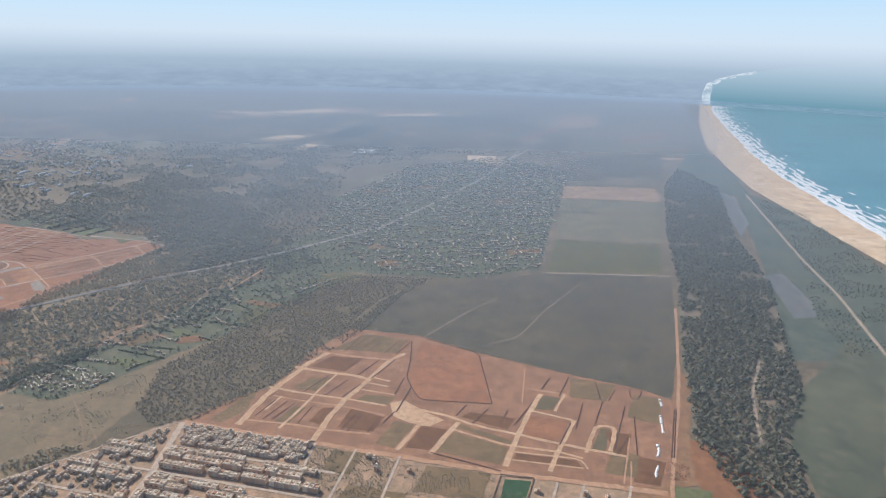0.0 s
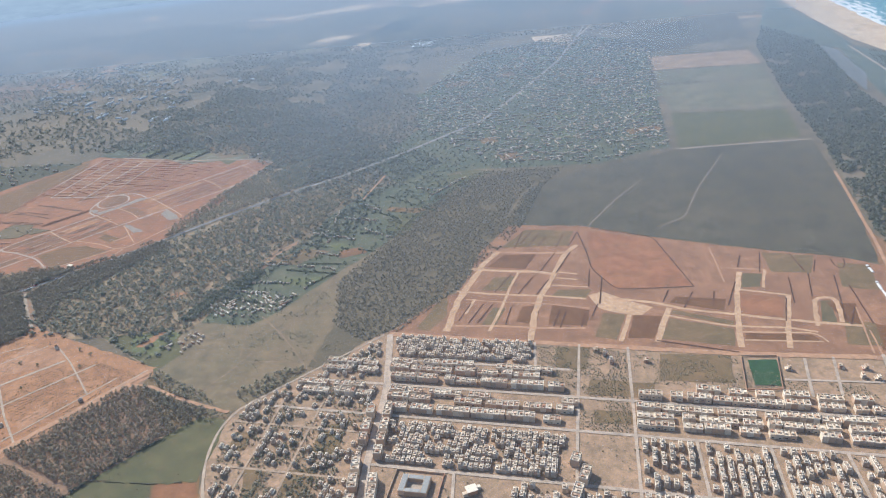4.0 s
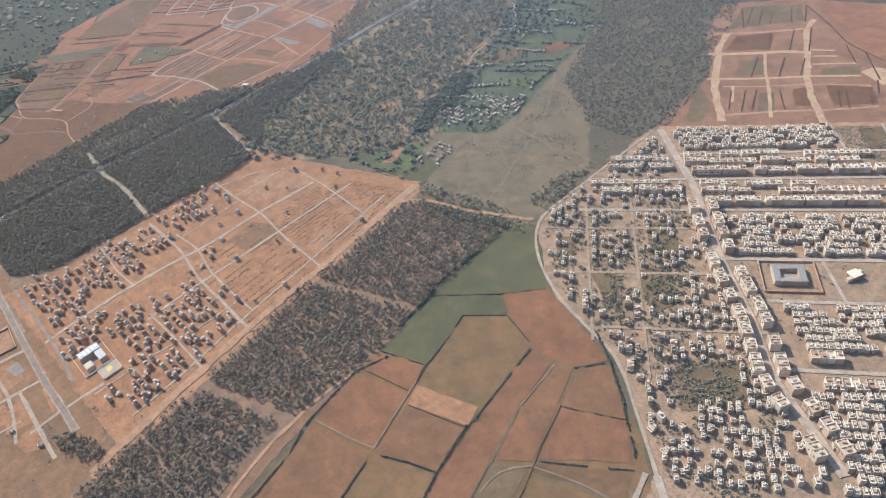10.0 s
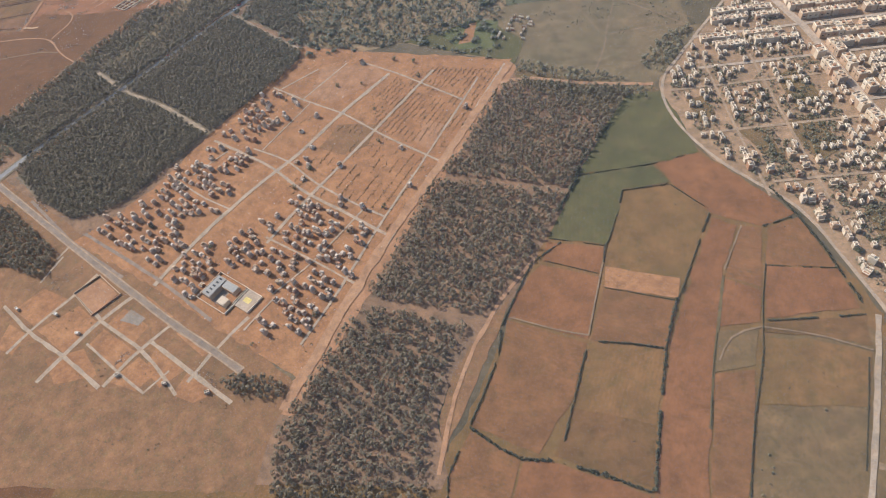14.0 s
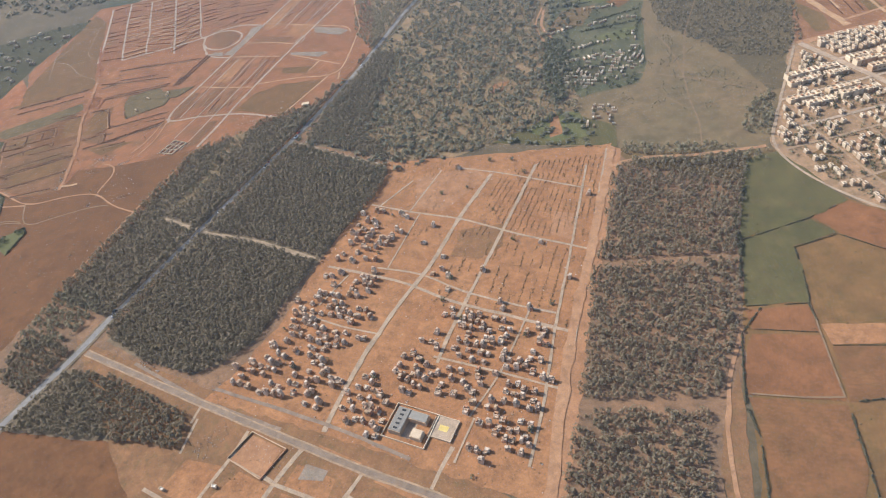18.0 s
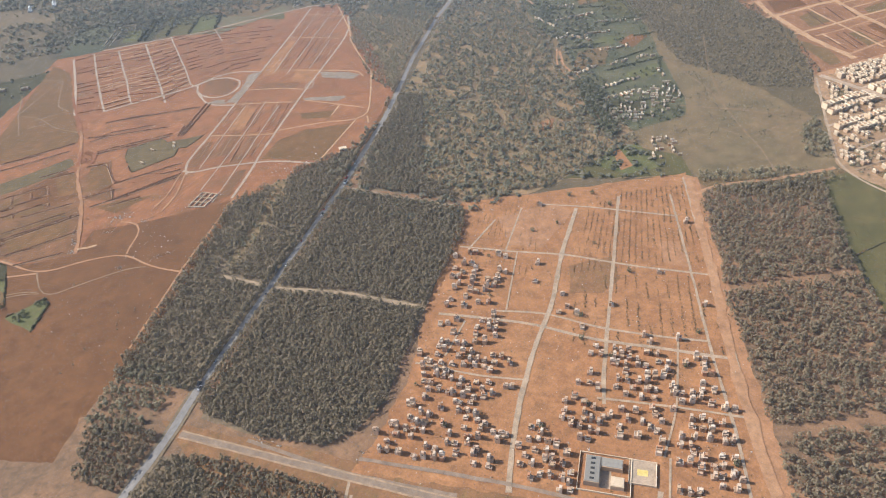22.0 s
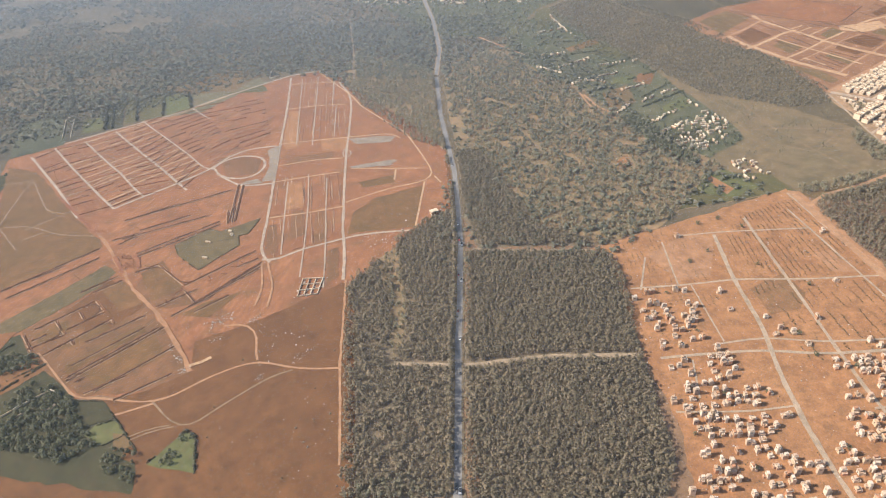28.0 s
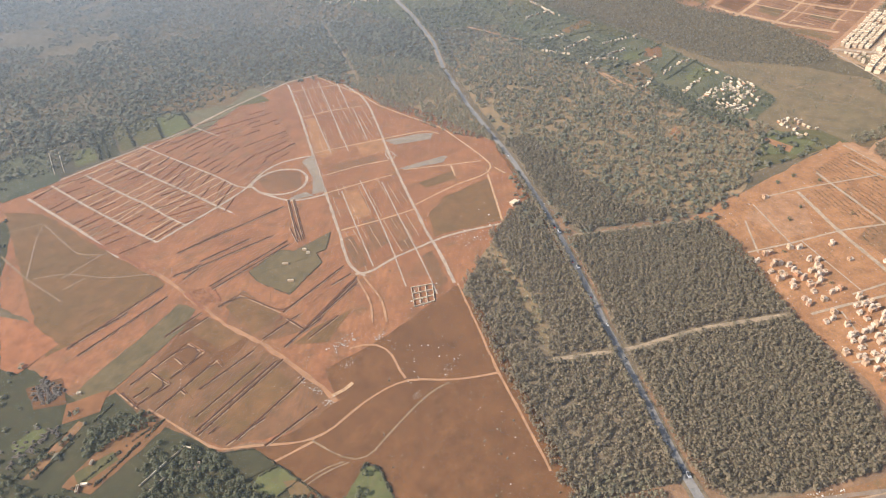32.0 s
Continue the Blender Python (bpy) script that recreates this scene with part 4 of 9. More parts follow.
patch('pale rubble plot', 'orangesoil2', 3, [(-708, 365), (-694, 373), (-682, 357), (-695, 347)], 'field')
patch('green pasture', 'meadow', 2, [(-348, 413), (-326, 408), (-327, 377), (-329, 349), (-358, 349), (-400, 356), (-372, 390)], 'field')
patch('olive green pasture', 'meadow', 2, [(-402, 354), (-377, 354), (-358, 348), (-355, 332), (-382, 336), (-391, 320), (-405, 301), (-433, 315), (-423, 328)], 'field')
patch('ploughed red-brown field', 'redsoil', 2, [(-356, 349), (-329, 348), (-303, 289), (-324, 286), (-344, 303), (-354, 330)], 'field')
patch('brown stubble field', 'stubble2', 2, [(-382, 334), (-357, 329), (-346, 304), (-374, 268), (-409, 289), (-404, 301)], 'field')
patch('ploughed red-brown field', 'redsoil', 2, [(-435, 313), (-407, 299), (-415, 284), (-441, 301)], 'field')
patch('pale orange tilled field', 'orangesoil', 2, [(-411, 287), (-378, 268), (-384, 257), (-416, 275)], 'field')
patch('ploughed red-brown field', 'redsoil', 2, [(-443, 299), (-416, 282), (-435, 248), (-469, 272), (-460, 286)], 'field')
patch('ploughed red-brown field', 'redsoil2', 2, [(-417, 274), (-385, 255), (-400, 232), (-434, 247)], 'field')
patch('ploughed red-brown field', 'redsoil2', 2, [(-470, 271), (-436, 246), (-455, 218), (-476, 199), (-502, 220), (-478, 252)], 'field')
patch('greenish stubble field', 'stubble2', 2, [(-434, 245), (-402, 231), (-421, 199), (-453, 218)], 'field')
patch('greenish stubble field', 'drygrass2', 2, [(-454, 216), (-422, 198), (-434, 172), (-470, 196)], 'field')
patch('ploughed red-brown field', 'redsoil2', 2, [(-503, 218), (-485, 198), (-497, 178), (-521, 184), (-518, 200)], 'field')
patch('ploughed red-brown field', 'redsoil', 2, [(-484, 197), (-470, 193), (-436, 169), (-440, 163), (-496, 177)], 'field')
patch('ploughed red-brown field', 'redsoil', 2, [(-345, 300), (-335, 291), (-356, 266), (-400, 189), (-417, 158), (-437, 162), (-423, 192), (-399, 233), (-383, 254)], 'field')
patch('ploughed red-brown field', 'redsoil2', 2, [(-334, 290), (-324, 285), (-343, 251), (-356, 262)], 'field')
patch('ploughed red-brown field', 'redsoil', 2, [(-357, 261), (-344, 249), (-353, 233), (-374, 236)], 'field')
patch('green weedy plot', 'drygrass', 2, [(-374, 234), (-356, 229), (-367, 212), (-386, 214)], 'field')
patch('ploughed red-brown field', 'redsoil2', 2, [(-386, 213), (-368, 210), (-388, 175), (-401, 154), (-416, 157)], 'field')
patch('ploughed red-brown field', 'redsoil2', 2, [(-321, 284), (-303, 286), (-303, 250), (-334, 263)], 'field')
patch('ploughed red-brown field', 'redsoil', 2, [(-334, 262), (-303, 249), (-306, 226), (-350, 234)], 'field')
patch('brown stubble field', 'drygrass2', 2, [(-352, 231), (-307, 221), (-313, 206), (-333, 218), (-355, 227)], 'field')
patch('greenish stubble field', 'stubble2', 2, [(-356, 224), (-334, 216), (-315, 203), (-331, 180), (-375, 194)], 'field')
patch('weedy brown fallow', 'drygrass', 2, [(-376, 192), (-332, 178), (-355, 143), (-400, 154)], 'field')
strip('faint field path', 'fainttrack', 0.9, 4, [(-354, 230), (-364, 232), (-371, 230), (-381, 219)], 'track', 0.3)
strip('faint field path', 'fainttrack', 0.9, 4, [(-354, 230), (-333, 219), (-314, 204)], 'track', 0.3)
strip('faint field path', 'fainttrack', 0.9, 4, [(-468, 272), (-449, 258), (-434, 250)], 'track', 0.3)
strip('faint field path', 'fainttrack', 0.9, 4, [(-434, 250), (-405, 301)], 'track', 0.3)
strip('faint field path', 'fainttrack', 0.9, 4, [(-333, 290), (-355, 266)], 'track', 0.3)
strip('weedy balk between fields', 'darkgrass', 1.3, 4, [(-357, 263), (-375, 233), (-385, 217), (-400, 189)], 'verge', 0.5)
strip('sandy strip beside the ditch', 'dirtroad', 2.2, 3, [(-445, 304), (-469, 285), (-493, 258), (-509, 232), (-522, 202)], 'track', 0.7)
patch('brown bank beside the ditch', 'brownsoil', 1, [(-483, 271), (-463, 286), (-476, 266), (-496, 239), (-511, 220), (-519, 204), (-516, 228), (-505, 248)], 'field')
patch('sandy brown ground of the town', 'townsoil', 1, [(-218, 506), (-119, 485), (-58, 471), (52, 447), (145, 428), (119, 343), (100, 286), (-254, 292), (-295, 338), (-324, 360), (-325, 406), (-298, 435)], 'field')
patch('sandy brown ground of the town', 'townsoil', 1, [(-323, 418), (-329, 396), (-329, 368), (-324, 341), (-311, 315), (-301, 297), (-298, 278), (-297, 255), (-296, 228), (-297, 219), (-329, 172), (-230, 156), (-120, 338), (-199, 529)], 'field')
patch('weedy ground beside the town road', 'drygrass', 1, [(-354, 224), (-312, 223), (-295, 192), (-353, 124), (-409, 140)], 'field')
strip('pale perimeter road of the town', 'gravel', 2.0, 4, [(-221, 504), (-275, 459), (-318, 422), (-326, 410), (-330, 390), (-329, 367), (-323, 341), (-311, 315), (-301, 297), (-297, 278), (-297, 255), (-296, 228), (-296, 218)], 'street', 0.6)
strip('sandy street along the town edge', 'dirtroad', 5.6, 4, [(-217, 505), (-119, 483), (-58, 470), (52, 446), (173, 426)], 'track', 1.7)
strip('town side road', 'concrete', 3.9, 4, [(-296, 218), (-296, 194), (-268, 170)], 'road')
patch('fenced green football pitch', 'pitch', 5, [(53, 438), (73, 436), (64, 406), (47, 409)], 'football_pitch')
patch('weedy building block', 'drygrass', 3, [(-6, 453), (43, 444), (35, 413), (-16, 421)], 'field')
patch('weedy building block', 'drygrass', 3, [(-64, 427), (-20, 418), (-23, 402), (-69, 410)], 'field')
patch('weedy building block', 'drygrass', 3, [(-68, 394), (-28, 386), (-31, 375), (-70, 381)], 'field')
patch('weedy building block', 'drygrass', 3, [(-270, 279), (-233, 276), (-238, 251), (-275, 252)], 'field')
patch('weedy building block', 'drygrass', 3, [(-82, 470), (-56, 467), (-65, 439), (-86, 445)], 'field')
strip('pale sandy town street', 'concrete', 2.5, 4, [(-217, 470), (-76, 440)], 'road')
strip('pale sandy town street', 'concrete', 2.5, 4, [(-283, 452), (123, 366)], 'road')
strip('pale sandy town street', 'concrete', 2.5, 4, [(-295, 420), (115, 332)], 'road')
strip('pale sandy town street', 'concrete', 2.5, 4, [(-217, 355), (106, 286)], 'road')
strip('pale sandy town street', 'concrete', 2.5, 4, [(-215, 319), (-58, 285)], 'road')
strip('pale sandy town street', 'concrete', 2.5, 4, [(-215, 269), (-29, 229)], 'road')
strip('pale sandy town street', 'vergesand', 2.0, 4, [(-321, 406), (-217, 384)], 'verge', 0.2)
strip('pale sandy town street', 'vergesand', 2.0, 4, [(-322, 363), (-218, 341)], 'verge', 0.2)
strip('pale sandy town street', 'vergesand', 2.0, 4, [(-302, 313), (-215, 294)], 'verge', 0.2)
strip('pale sandy town street', 'concrete', 2.0, 4, [(-98, 479), (-104, 419)], 'road')
strip('pale sandy town street', 'concrete', 2.0, 4, [(-64, 472), (-103, 260)], 'road')
strip('pale sandy town street', 'concrete', 2.0, 4, [(-28, 464), (-67, 253)], 'road')
strip('pale sandy town street', 'concrete', 2.0, 4, [(-10, 358), (-28, 244)], 'road')
strip('pale sandy town street', 'concrete', 2.0, 4, [(32, 349), (14, 235)], 'road')
strip('pale sandy town street', 'concrete', 2.0, 4, [(74, 340), (56, 226)], 'road')
strip('pale sandy town street', 'concrete', 2.0, 4, [(-164, 343), (-166, 308)], 'road')
strip('pale sandy town street', 'vergesand', 1.6, 4, [(-259, 421), (-285, 273)], 'verge', 0.2)
strip('pale sandy town street', 'vergesand', 1.6, 4, [(-289, 427), (-309, 304)], 'verge', 0.2)
patch('cleared orange-red estate ground', 'orangered', 2, [(-100, 706), (-21, 691), (45, 650), (98, 624), (148, 602), (195, 582), (226, 558), (179, 437), (145, 429), (52, 447), (-58, 471), (-119, 485), (-218, 506), (-178, 551), (-156, 570), (-133, 647)], 'field')
patch('cleared red-orange estate ground', 'orangered2', 1, [(-432, 1000), (-464, 1019), (-565, 1046), (-654, 1067), (-746, 1105), (-833, 962), (-833, 922), (-839, 886), (-867, 888), (-879, 887), (-870, 866), (-863, 842), (-847, 786), (-852, 728), (-829, 703), (-793, 688), (-754, 679), (-690, 671), (-608, 679), (-571, 676), (-500, 743), (-470, 825), (-448, 922)], 'field')
patch('weedy brown grass', 'drygrass2', 2, [(-756, 1082), (-743, 1045), (-759, 925), (-762, 884), (-765, 867), (-837, 879), (-850, 884)], 'field')
patch('weedy green strip', 'darkgrass', 3, [(-862, 838), (-844, 840), (-810, 840), (-776, 842), (-775, 826), (-794, 819), (-823, 819), (-848, 819), (-868, 824)], 'field')
patch('weedy brown building land', 'weedland', 2, [(-847, 818), (-795, 816), (-777, 811), (-781, 768), (-795, 691), (-807, 686), (-849, 725), (-852, 752), (-854, 787)], 'field')
patch('weedy brown building land', 'weedland', 2, [(-746, 810), (-755, 768), (-759, 743), (-774, 756), (-778, 767), (-776, 797), (-758, 809)], 'field')
patch('brown dry grass plain', 'browngrass', 2, [(-781, 711), (-741, 693), (-685, 678), (-683, 674), (-713, 641), (-738, 619), (-761, 655), (-774, 669), (-796, 680), (-795, 691)], 'field')
patch('drying grass inside the estate', 'drygrass2', 2, [(-620, 736), (-592, 737), (-557, 718), (-606, 681), (-636, 713), (-643, 717)], 'field')
patch('drying grass inside the estate', 'drygrass2', 2, [(-584, 768), (-557, 751), (-567, 741), (-588, 758)], 'field')
patch('walled weedy green plot', 'darkgrass', 4, [(-730, 820), (-701, 816), (-698, 805), (-668, 794), (-687, 784), (-693, 788), (-700, 777), (-737, 776), (-736, 804)], 'field')
hedge(0.45, [(-730, 820), (-701, 816), (-698, 805), (-668, 794), (-687, 784), (-693, 788), (-700, 777), (-737, 776), (-736, 804), (-730, 820)])
hedge(0.4, [(-727, 811), (-694, 786)])
patch('weedy building plot', 'weedland', 3, [(-647, 780), (-639, 774), (-662, 745), (-674, 749)], 'field')
patch('weedy building plot', 'weedland', 3, [(-636, 763), (-630, 757), (-657, 725), (-667, 729)], 'field')
patch('weedy building plot', 'weedland', 3, [(-586, 853), (-559, 829), (-566, 820), (-603, 848)], 'field')
patch('weedy building plot', 'weedland', 3, [(-670, 780), (-665, 776), (-689, 744), (-698, 749)], 'field')
patch('weedy building plot', 'weedland', 3, [(-666, 714), (-657, 711), (-682, 684), (-693, 685)], 'field')
patch('weedy building plot', 'weedland', 3, [(-626, 913), (-612, 898), (-606, 875), (-625, 858), (-644, 876)], 'field')
patch('bare orange building plot', 'orangesoil', 3, [(-564, 838), (-550, 822), (-530, 840), (-548, 859)], 'field')
patch('bare orange building plot', 'orangesoil', 3, [(-581, 871), (-573, 865), (-562, 868), (-575, 883)], 'field')
patch('bare orange building plot', 'orangesoil', 3, [(-620, 821), (-610, 811), (-637, 777), (-649, 786)], 'field')
patch('bare orange building plot', 'orangesoil', 3, [(-525, 936), (-516, 929), (-565, 875), (-574, 885)], 'field')
patch('grey gravelled car park', 'greygravel', 5, [(-534, 836), (-512, 813), (-505, 800), (-516, 796), (-536, 821)], 'car_park')
patch('grey gravelled car park', 'greygravel', 5, [(-570, 795), (-538, 770), (-538, 766), (-548, 765), (-570, 789)], 'car_park')
patch('grey paved plot', 'greygravel', 5, [(-592, 885), (-577, 884), (-623, 834), (-631, 841), (-609, 859)], 'car_park')
patch('grey paved plot', 'greygravel', 5, [(-638, 854), (-630, 849), (-632, 839), (-647, 855)], 'car_park')
strip('pale new estate street', 'newstreet', 2.2, 4, [(-463, 1011), (-520, 946), (-584, 877), (-626, 831), (-667, 786), (-683, 770), (-696, 755), (-700, 747), (-700, 739)], 'street', 0.6)
strip('pale new estate street', 'newstreet', 2.2, 4, [(-443, 950), (-459, 915), (-478, 891), (-520, 849), (-553, 817), (-588, 781), (-616, 751), (-641, 725), (-650, 713), (-669, 692), (-682, 679)], 'street', 0.6)
strip('pale new estate street', 'newstreet', 2.2, 4, [(-701, 747), (-700, 739), (-677, 733), (-660, 723), (-639, 711), (-624, 696), (-610, 680)], 'street', 0.6)
strip('pale new estate street', 'newstreet', 2.2, 4, [(-641, 899), (-646, 888), (-646, 874), (-647, 851), (-641, 844), (-626, 830)], 'street', 0.6)
strip('pale new estate street', 'lightsand', 1.5, 4, [(-576, 885), (-555, 864), (-531, 839), (-502, 808), (-505, 794)], 'street', 0.4)
strip('pale new estate street', 'lightsand', 1.5, 4, [(-626, 832), (-596, 808), (-581, 795)], 'street', 0.4)
strip('pale new estate street', 'lightsand', 1.5, 4, [(-663, 788), (-640, 767), (-617, 750)], 'street', 0.4)
strip('pale new estate street', 'lightsand', 1.5, 4, [(-522, 944), (-498, 922), (-480, 898)], 'street', 0.4)
strip('pale new estate street', 'lightsand', 1.5, 4, [(-476, 994), (-456, 971), (-444, 951)], 'street', 0.4)
strip('pale new estate street', 'lightsand', 1.5, 4, [(-612, 753), (-576, 738), (-551, 721), (-540, 720), (-525, 742), (-494, 797), (-486, 834), (-474, 882), (-461, 909), (-436, 991)], 'street', 0.4)
strip('pale new estate street', 'lightsand', 1.5, 4, [(-605, 852), (-578, 831), (-562, 812)], 'street', 0.4)
strip('pale new estate street', 'lightsand', 1.5, 4, [(-571, 791), (-549, 757), (-535, 736)], 'street', 0.4)
strip('pale new estate street', 'lightsand', 1.5, 4, [(-551, 721), (-607, 680)], 'street', 0.4)
strip('pale new estate street', 'lightsand', 1.5, 4, [(-540, 720), (-545, 708)], 'street', 0.4)
strip('pale new estate street', 'lightsand', 1.5, 4, [(-550, 756), (-564, 744)], 'street', 0.4)
strip('pale new estate street', 'newstreet', 2.3, 4, [(-746, 1101), (-701, 1083), (-650, 1066), (-598, 1045), (-532, 1034), (-457, 1016), (-431, 996)], 'street', 0.4)
strip('pale new estate street', 'newstreet', 2.3, 4, [(-642, 901), (-625, 906), (-610, 897), (-602, 878), (-612, 860), (-631, 855), (-644, 869), (-646, 888)], 'street', 0.4)
strip('grey estate lane', 'newstreet', 1.1, 4, [(-459, 995), (-527, 918), (-569, 870)], 'street', 0.3)
strip('grey estate lane', 'newstreet', 1.1, 4, [(-445, 983), (-501, 922), (-561, 856)], 'street', 0.3)
strip('grey estate lane', 'newstreet', 1.1, 4, [(-442, 959), (-488, 910)], 'street', 0.3)
strip('grey estate lane', 'newstreet', 1.1, 4, [(-487, 905), (-537, 852)], 'street', 0.3)
strip('grey estate lane', 'newstreet', 1.1, 4, [(-618, 821), (-649, 786), (-689, 740)], 'street', 0.3)
strip('grey estate lane', 'newstreet', 1.1, 4, [(-599, 816), (-631, 778), (-663, 743), (-698, 707)], 'street', 0.3)
strip('grey estate lane', 'newstreet', 1.1, 4, [(-594, 797), (-632, 755), (-667, 715), (-696, 684)], 'street', 0.3)
strip('grey estate lane', 'newstreet', 1.1, 4, [(-548, 824), (-545, 818), (-551, 808), (-560, 805), (-564, 812), (-557, 821), (-548, 824)], 'street', 0.3)
strip('orange dirt track', 'dirtroad', 1.35, 4, [(-681, 677), (-713, 645), (-740, 618), (-752, 604), (-786, 567)], 'track', 0.6)
strip('orange dirt track', 'dirtroad', 1.35, 4, [(-740, 618), (-756, 638), (-762, 654), (-766, 664), (-778, 671), (-797, 678), (-812, 680), (-824, 686), (-834, 701), (-844, 719), (-852, 728), (-851, 747), (-849, 780), (-849, 787)], 'track', 0.6)
strip('orange dirt track', 'dirtroad', 1.35, 4, [(-766, 664), (-764, 672), (-758, 674), (-750, 687), (-751, 703), (-761, 708)], 'track', 0.6)
strip('orange dirt track', 'dirtroad', 1.35, 4, [(-701, 740), (-716, 714), (-732, 700)], 'track', 0.6)
strip('orange dirt track', 'dirtroad', 1.35, 4, [(-703, 745), (-722, 718), (-736, 708)], 'track', 0.6)
strip('orange dirt track', 'dirtroad', 1.35, 4, [(-824, 685), (-845, 697)], 'track', 0.6)
strip('faint orange path', 'fainttrack', 1.1, 4, [(-824, 686), (-826, 664), (-821, 652), (-808, 652), (-786, 649), (-770, 647), (-758, 640)], 'track', 0.4)
strip('faint orange path', 'fainttrack', 1.1, 4, [(-847, 675), (-838, 673), (-827, 663)], 'track', 0.4)
strip('yellow sandy haul road', 'orangesoil2', 2.8, 5, [(-759, 890), (-760, 875), (-766, 849), (-772, 821), (-778, 796), (-780, 762), (-788, 724), (-794, 697), (-797, 690)], 'street', 1.6)
strip('yellow sandy haul road', 'lightsand', 2.4, 5, [(-795, 695), (-788, 688), (-782, 690)], 'street', 1.0)
strip('pale new estate street', 'newstreet', 2.3, 4, [(-733, 1083), (-747, 986), (-758, 928)], 'street', 0.4)
strip('pale new estate street', 'newstreet', 2.1, 4, [(-710, 1082), (-720, 1017), (-729, 944), (-732, 915)], 'street', 0.4)
strip('pale new estate street', 'newstreet', 2.1, 4, [(-685, 1068), (-694, 1001), (-697, 970), (-704, 932), (-706, 911)], 'street', 0.4)
strip('pale new estate street', 'newstreet', 2.3, 4, [(-655, 1062), (-663, 1001), (-670, 944), (-678, 887)], 'street', 0.4)
strip('pale new estate street', 'newstreet', 1.8, 4, [(-625, 1061), (-635, 984), (-640, 944), (-647, 905), (-642, 899)], 'street', 0.4)
strip('pale new estate street', 'newstreet', 1.5, 4, [(-577, 1041), (-582, 998)], 'street', 0.4)
strip('pale new estate street', 'newstreet', 2.3, 4, [(-732, 915), (-706, 911), (-677, 905), (-643, 902), (-620, 908), (-599, 903), (-581, 885)], 'street', 0.4)
strip('pale new estate street', 'lightsand', 1.3, 4, [(-728, 972), (-696, 972)], 'street', 0.4)
strip('pale new estate street', 'lightsand', 1.2, 4, [(-728, 1082), (-657, 1055), (-606, 1042), (-537, 1034)], 'street', 0.4)
strip('faint orange path', 'fainttrack', 1.3, 4, [(-796, 1021), (-805, 974), (-810, 925)], 'track', 0.5)
strip('faint orange path', 'fainttrack', 1.3, 4, [(-774, 1049), (-754, 1032)], 'track', 0.5)
strip('faint orange path', 'fainttrack', 1.3, 4, [(-753, 1030), (-769, 1016), (-805, 974)], 'track', 0.5)
strip('faint orange path', 'fainttrack', 1.3, 4, [(-753, 1030), (-769, 962), (-761, 944)], 'track', 0.5)
strip('faint orange path', 'fainttrack', 1.3, 4, [(-793, 948), (-761, 944), (-751, 940)], 'track', 0.5)
strip('faint orange path', 'fainttrack', 1.3, 4, [(-803, 969), (-789, 954), (-778, 914), (-762, 888)], 'track', 0.5)
strip('faint orange path', 'fainttrack', 1.3, 4, [(-801, 935), (-785, 931)], 'track', 0.5)
strip('narrow sandy lane between plots', 'lightsand', 1.7, 4, [(-711, 1072), (-687, 1066)], 'street', 0.2)
strip('narrow sandy lane between plots', 'lightsand', 1.7, 4, [(-685, 1066), (-659, 1060)], 'street', 0.2)
strip('narrow sandy lane between plots', 'lightsand', 1.7, 4, [(-656, 1059), (-629, 1053)], 'street', 0.2)
strip('narrow sandy lane between plots', 'lightsand', 1.7, 4, [(-686, 1052), (-661, 1046)], 'street', 0.2)
strip('narrow sandy lane between plots', 'lightsand', 1.7, 4, [(-658, 1046), (-630, 1039)], 'street', 0.2)
strip('narrow sandy lane between plots', 'lightsand', 1.7, 4, [(-688, 1038), (-662, 1033)], 'street', 0.2)
strip('narrow sandy lane between plots', 'lightsand', 1.7, 4, [(-660, 1032), (-632, 1026)], 'street', 0.2)
strip('narrow sandy lane between plots', 'lightsand', 1.7, 4, [(-717, 1030), (-692, 1025)], 'street', 0.2)
strip('narrow sandy lane between plots', 'lightsand', 1.7, 4, [(-661, 1019), (-633, 1014)], 'street', 0.2)
strip('narrow sandy lane between plots', 'lightsand', 1.7, 4, [(-719, 1017), (-694, 1012)], 'street', 0.2)
strip('narrow sandy lane between plots', 'lightsand', 1.7, 4, [(-663, 1006), (-635, 1001)], 'street', 0.2)
strip('narrow sandy lane between plots', 'lightsand', 1.7, 4, [(-720, 1004), (-696, 1000)], 'street', 0.2)
strip('narrow sandy lane between plots', 'lightsand', 1.7, 4, [(-693, 999), (-667, 994)], 'street', 0.2)
strip('narrow sandy lane between plots', 'lightsand', 1.7, 4, [(-722, 992), (-697, 987)], 'street', 0.2)
strip('narrow sandy lane between plots', 'lightsand', 1.7, 4, [(-695, 987), (-669, 982)], 'street', 0.2)
strip('narrow sandy lane between plots', 'lightsand', 1.7, 4, [(-666, 982), (-638, 977)], 'street', 0.2)
strip('narrow sandy lane between plots', 'lightsand', 1.7, 4, [(-724, 980), (-699, 975)], 'street', 0.2)
strip('narrow sandy lane between plots', 'lightsand', 1.7, 4, [(-696, 975), (-670, 970)], 'street', 0.2)
strip('narrow sandy lane between plots', 'lightsand', 1.7, 4, [(-668, 970), (-639, 965)], 'street', 0.2)
strip('narrow sandy lane between plots', 'lightsand', 1.7, 4, [(-725, 968), (-701, 964)], 'street', 0.2)
strip('narrow sandy lane between plots', 'lightsand', 1.7, 4, [(-698, 963), (-672, 959)], 'street', 0.2)
strip('narrow sandy lane between plots', 'lightsand', 1.7, 4, [(-669, 958), (-640, 954)], 'street', 0.2)
strip('narrow sandy lane between plots', 'lightsand', 1.7, 4, [(-700, 952), (-673, 947)], 'street', 0.2)
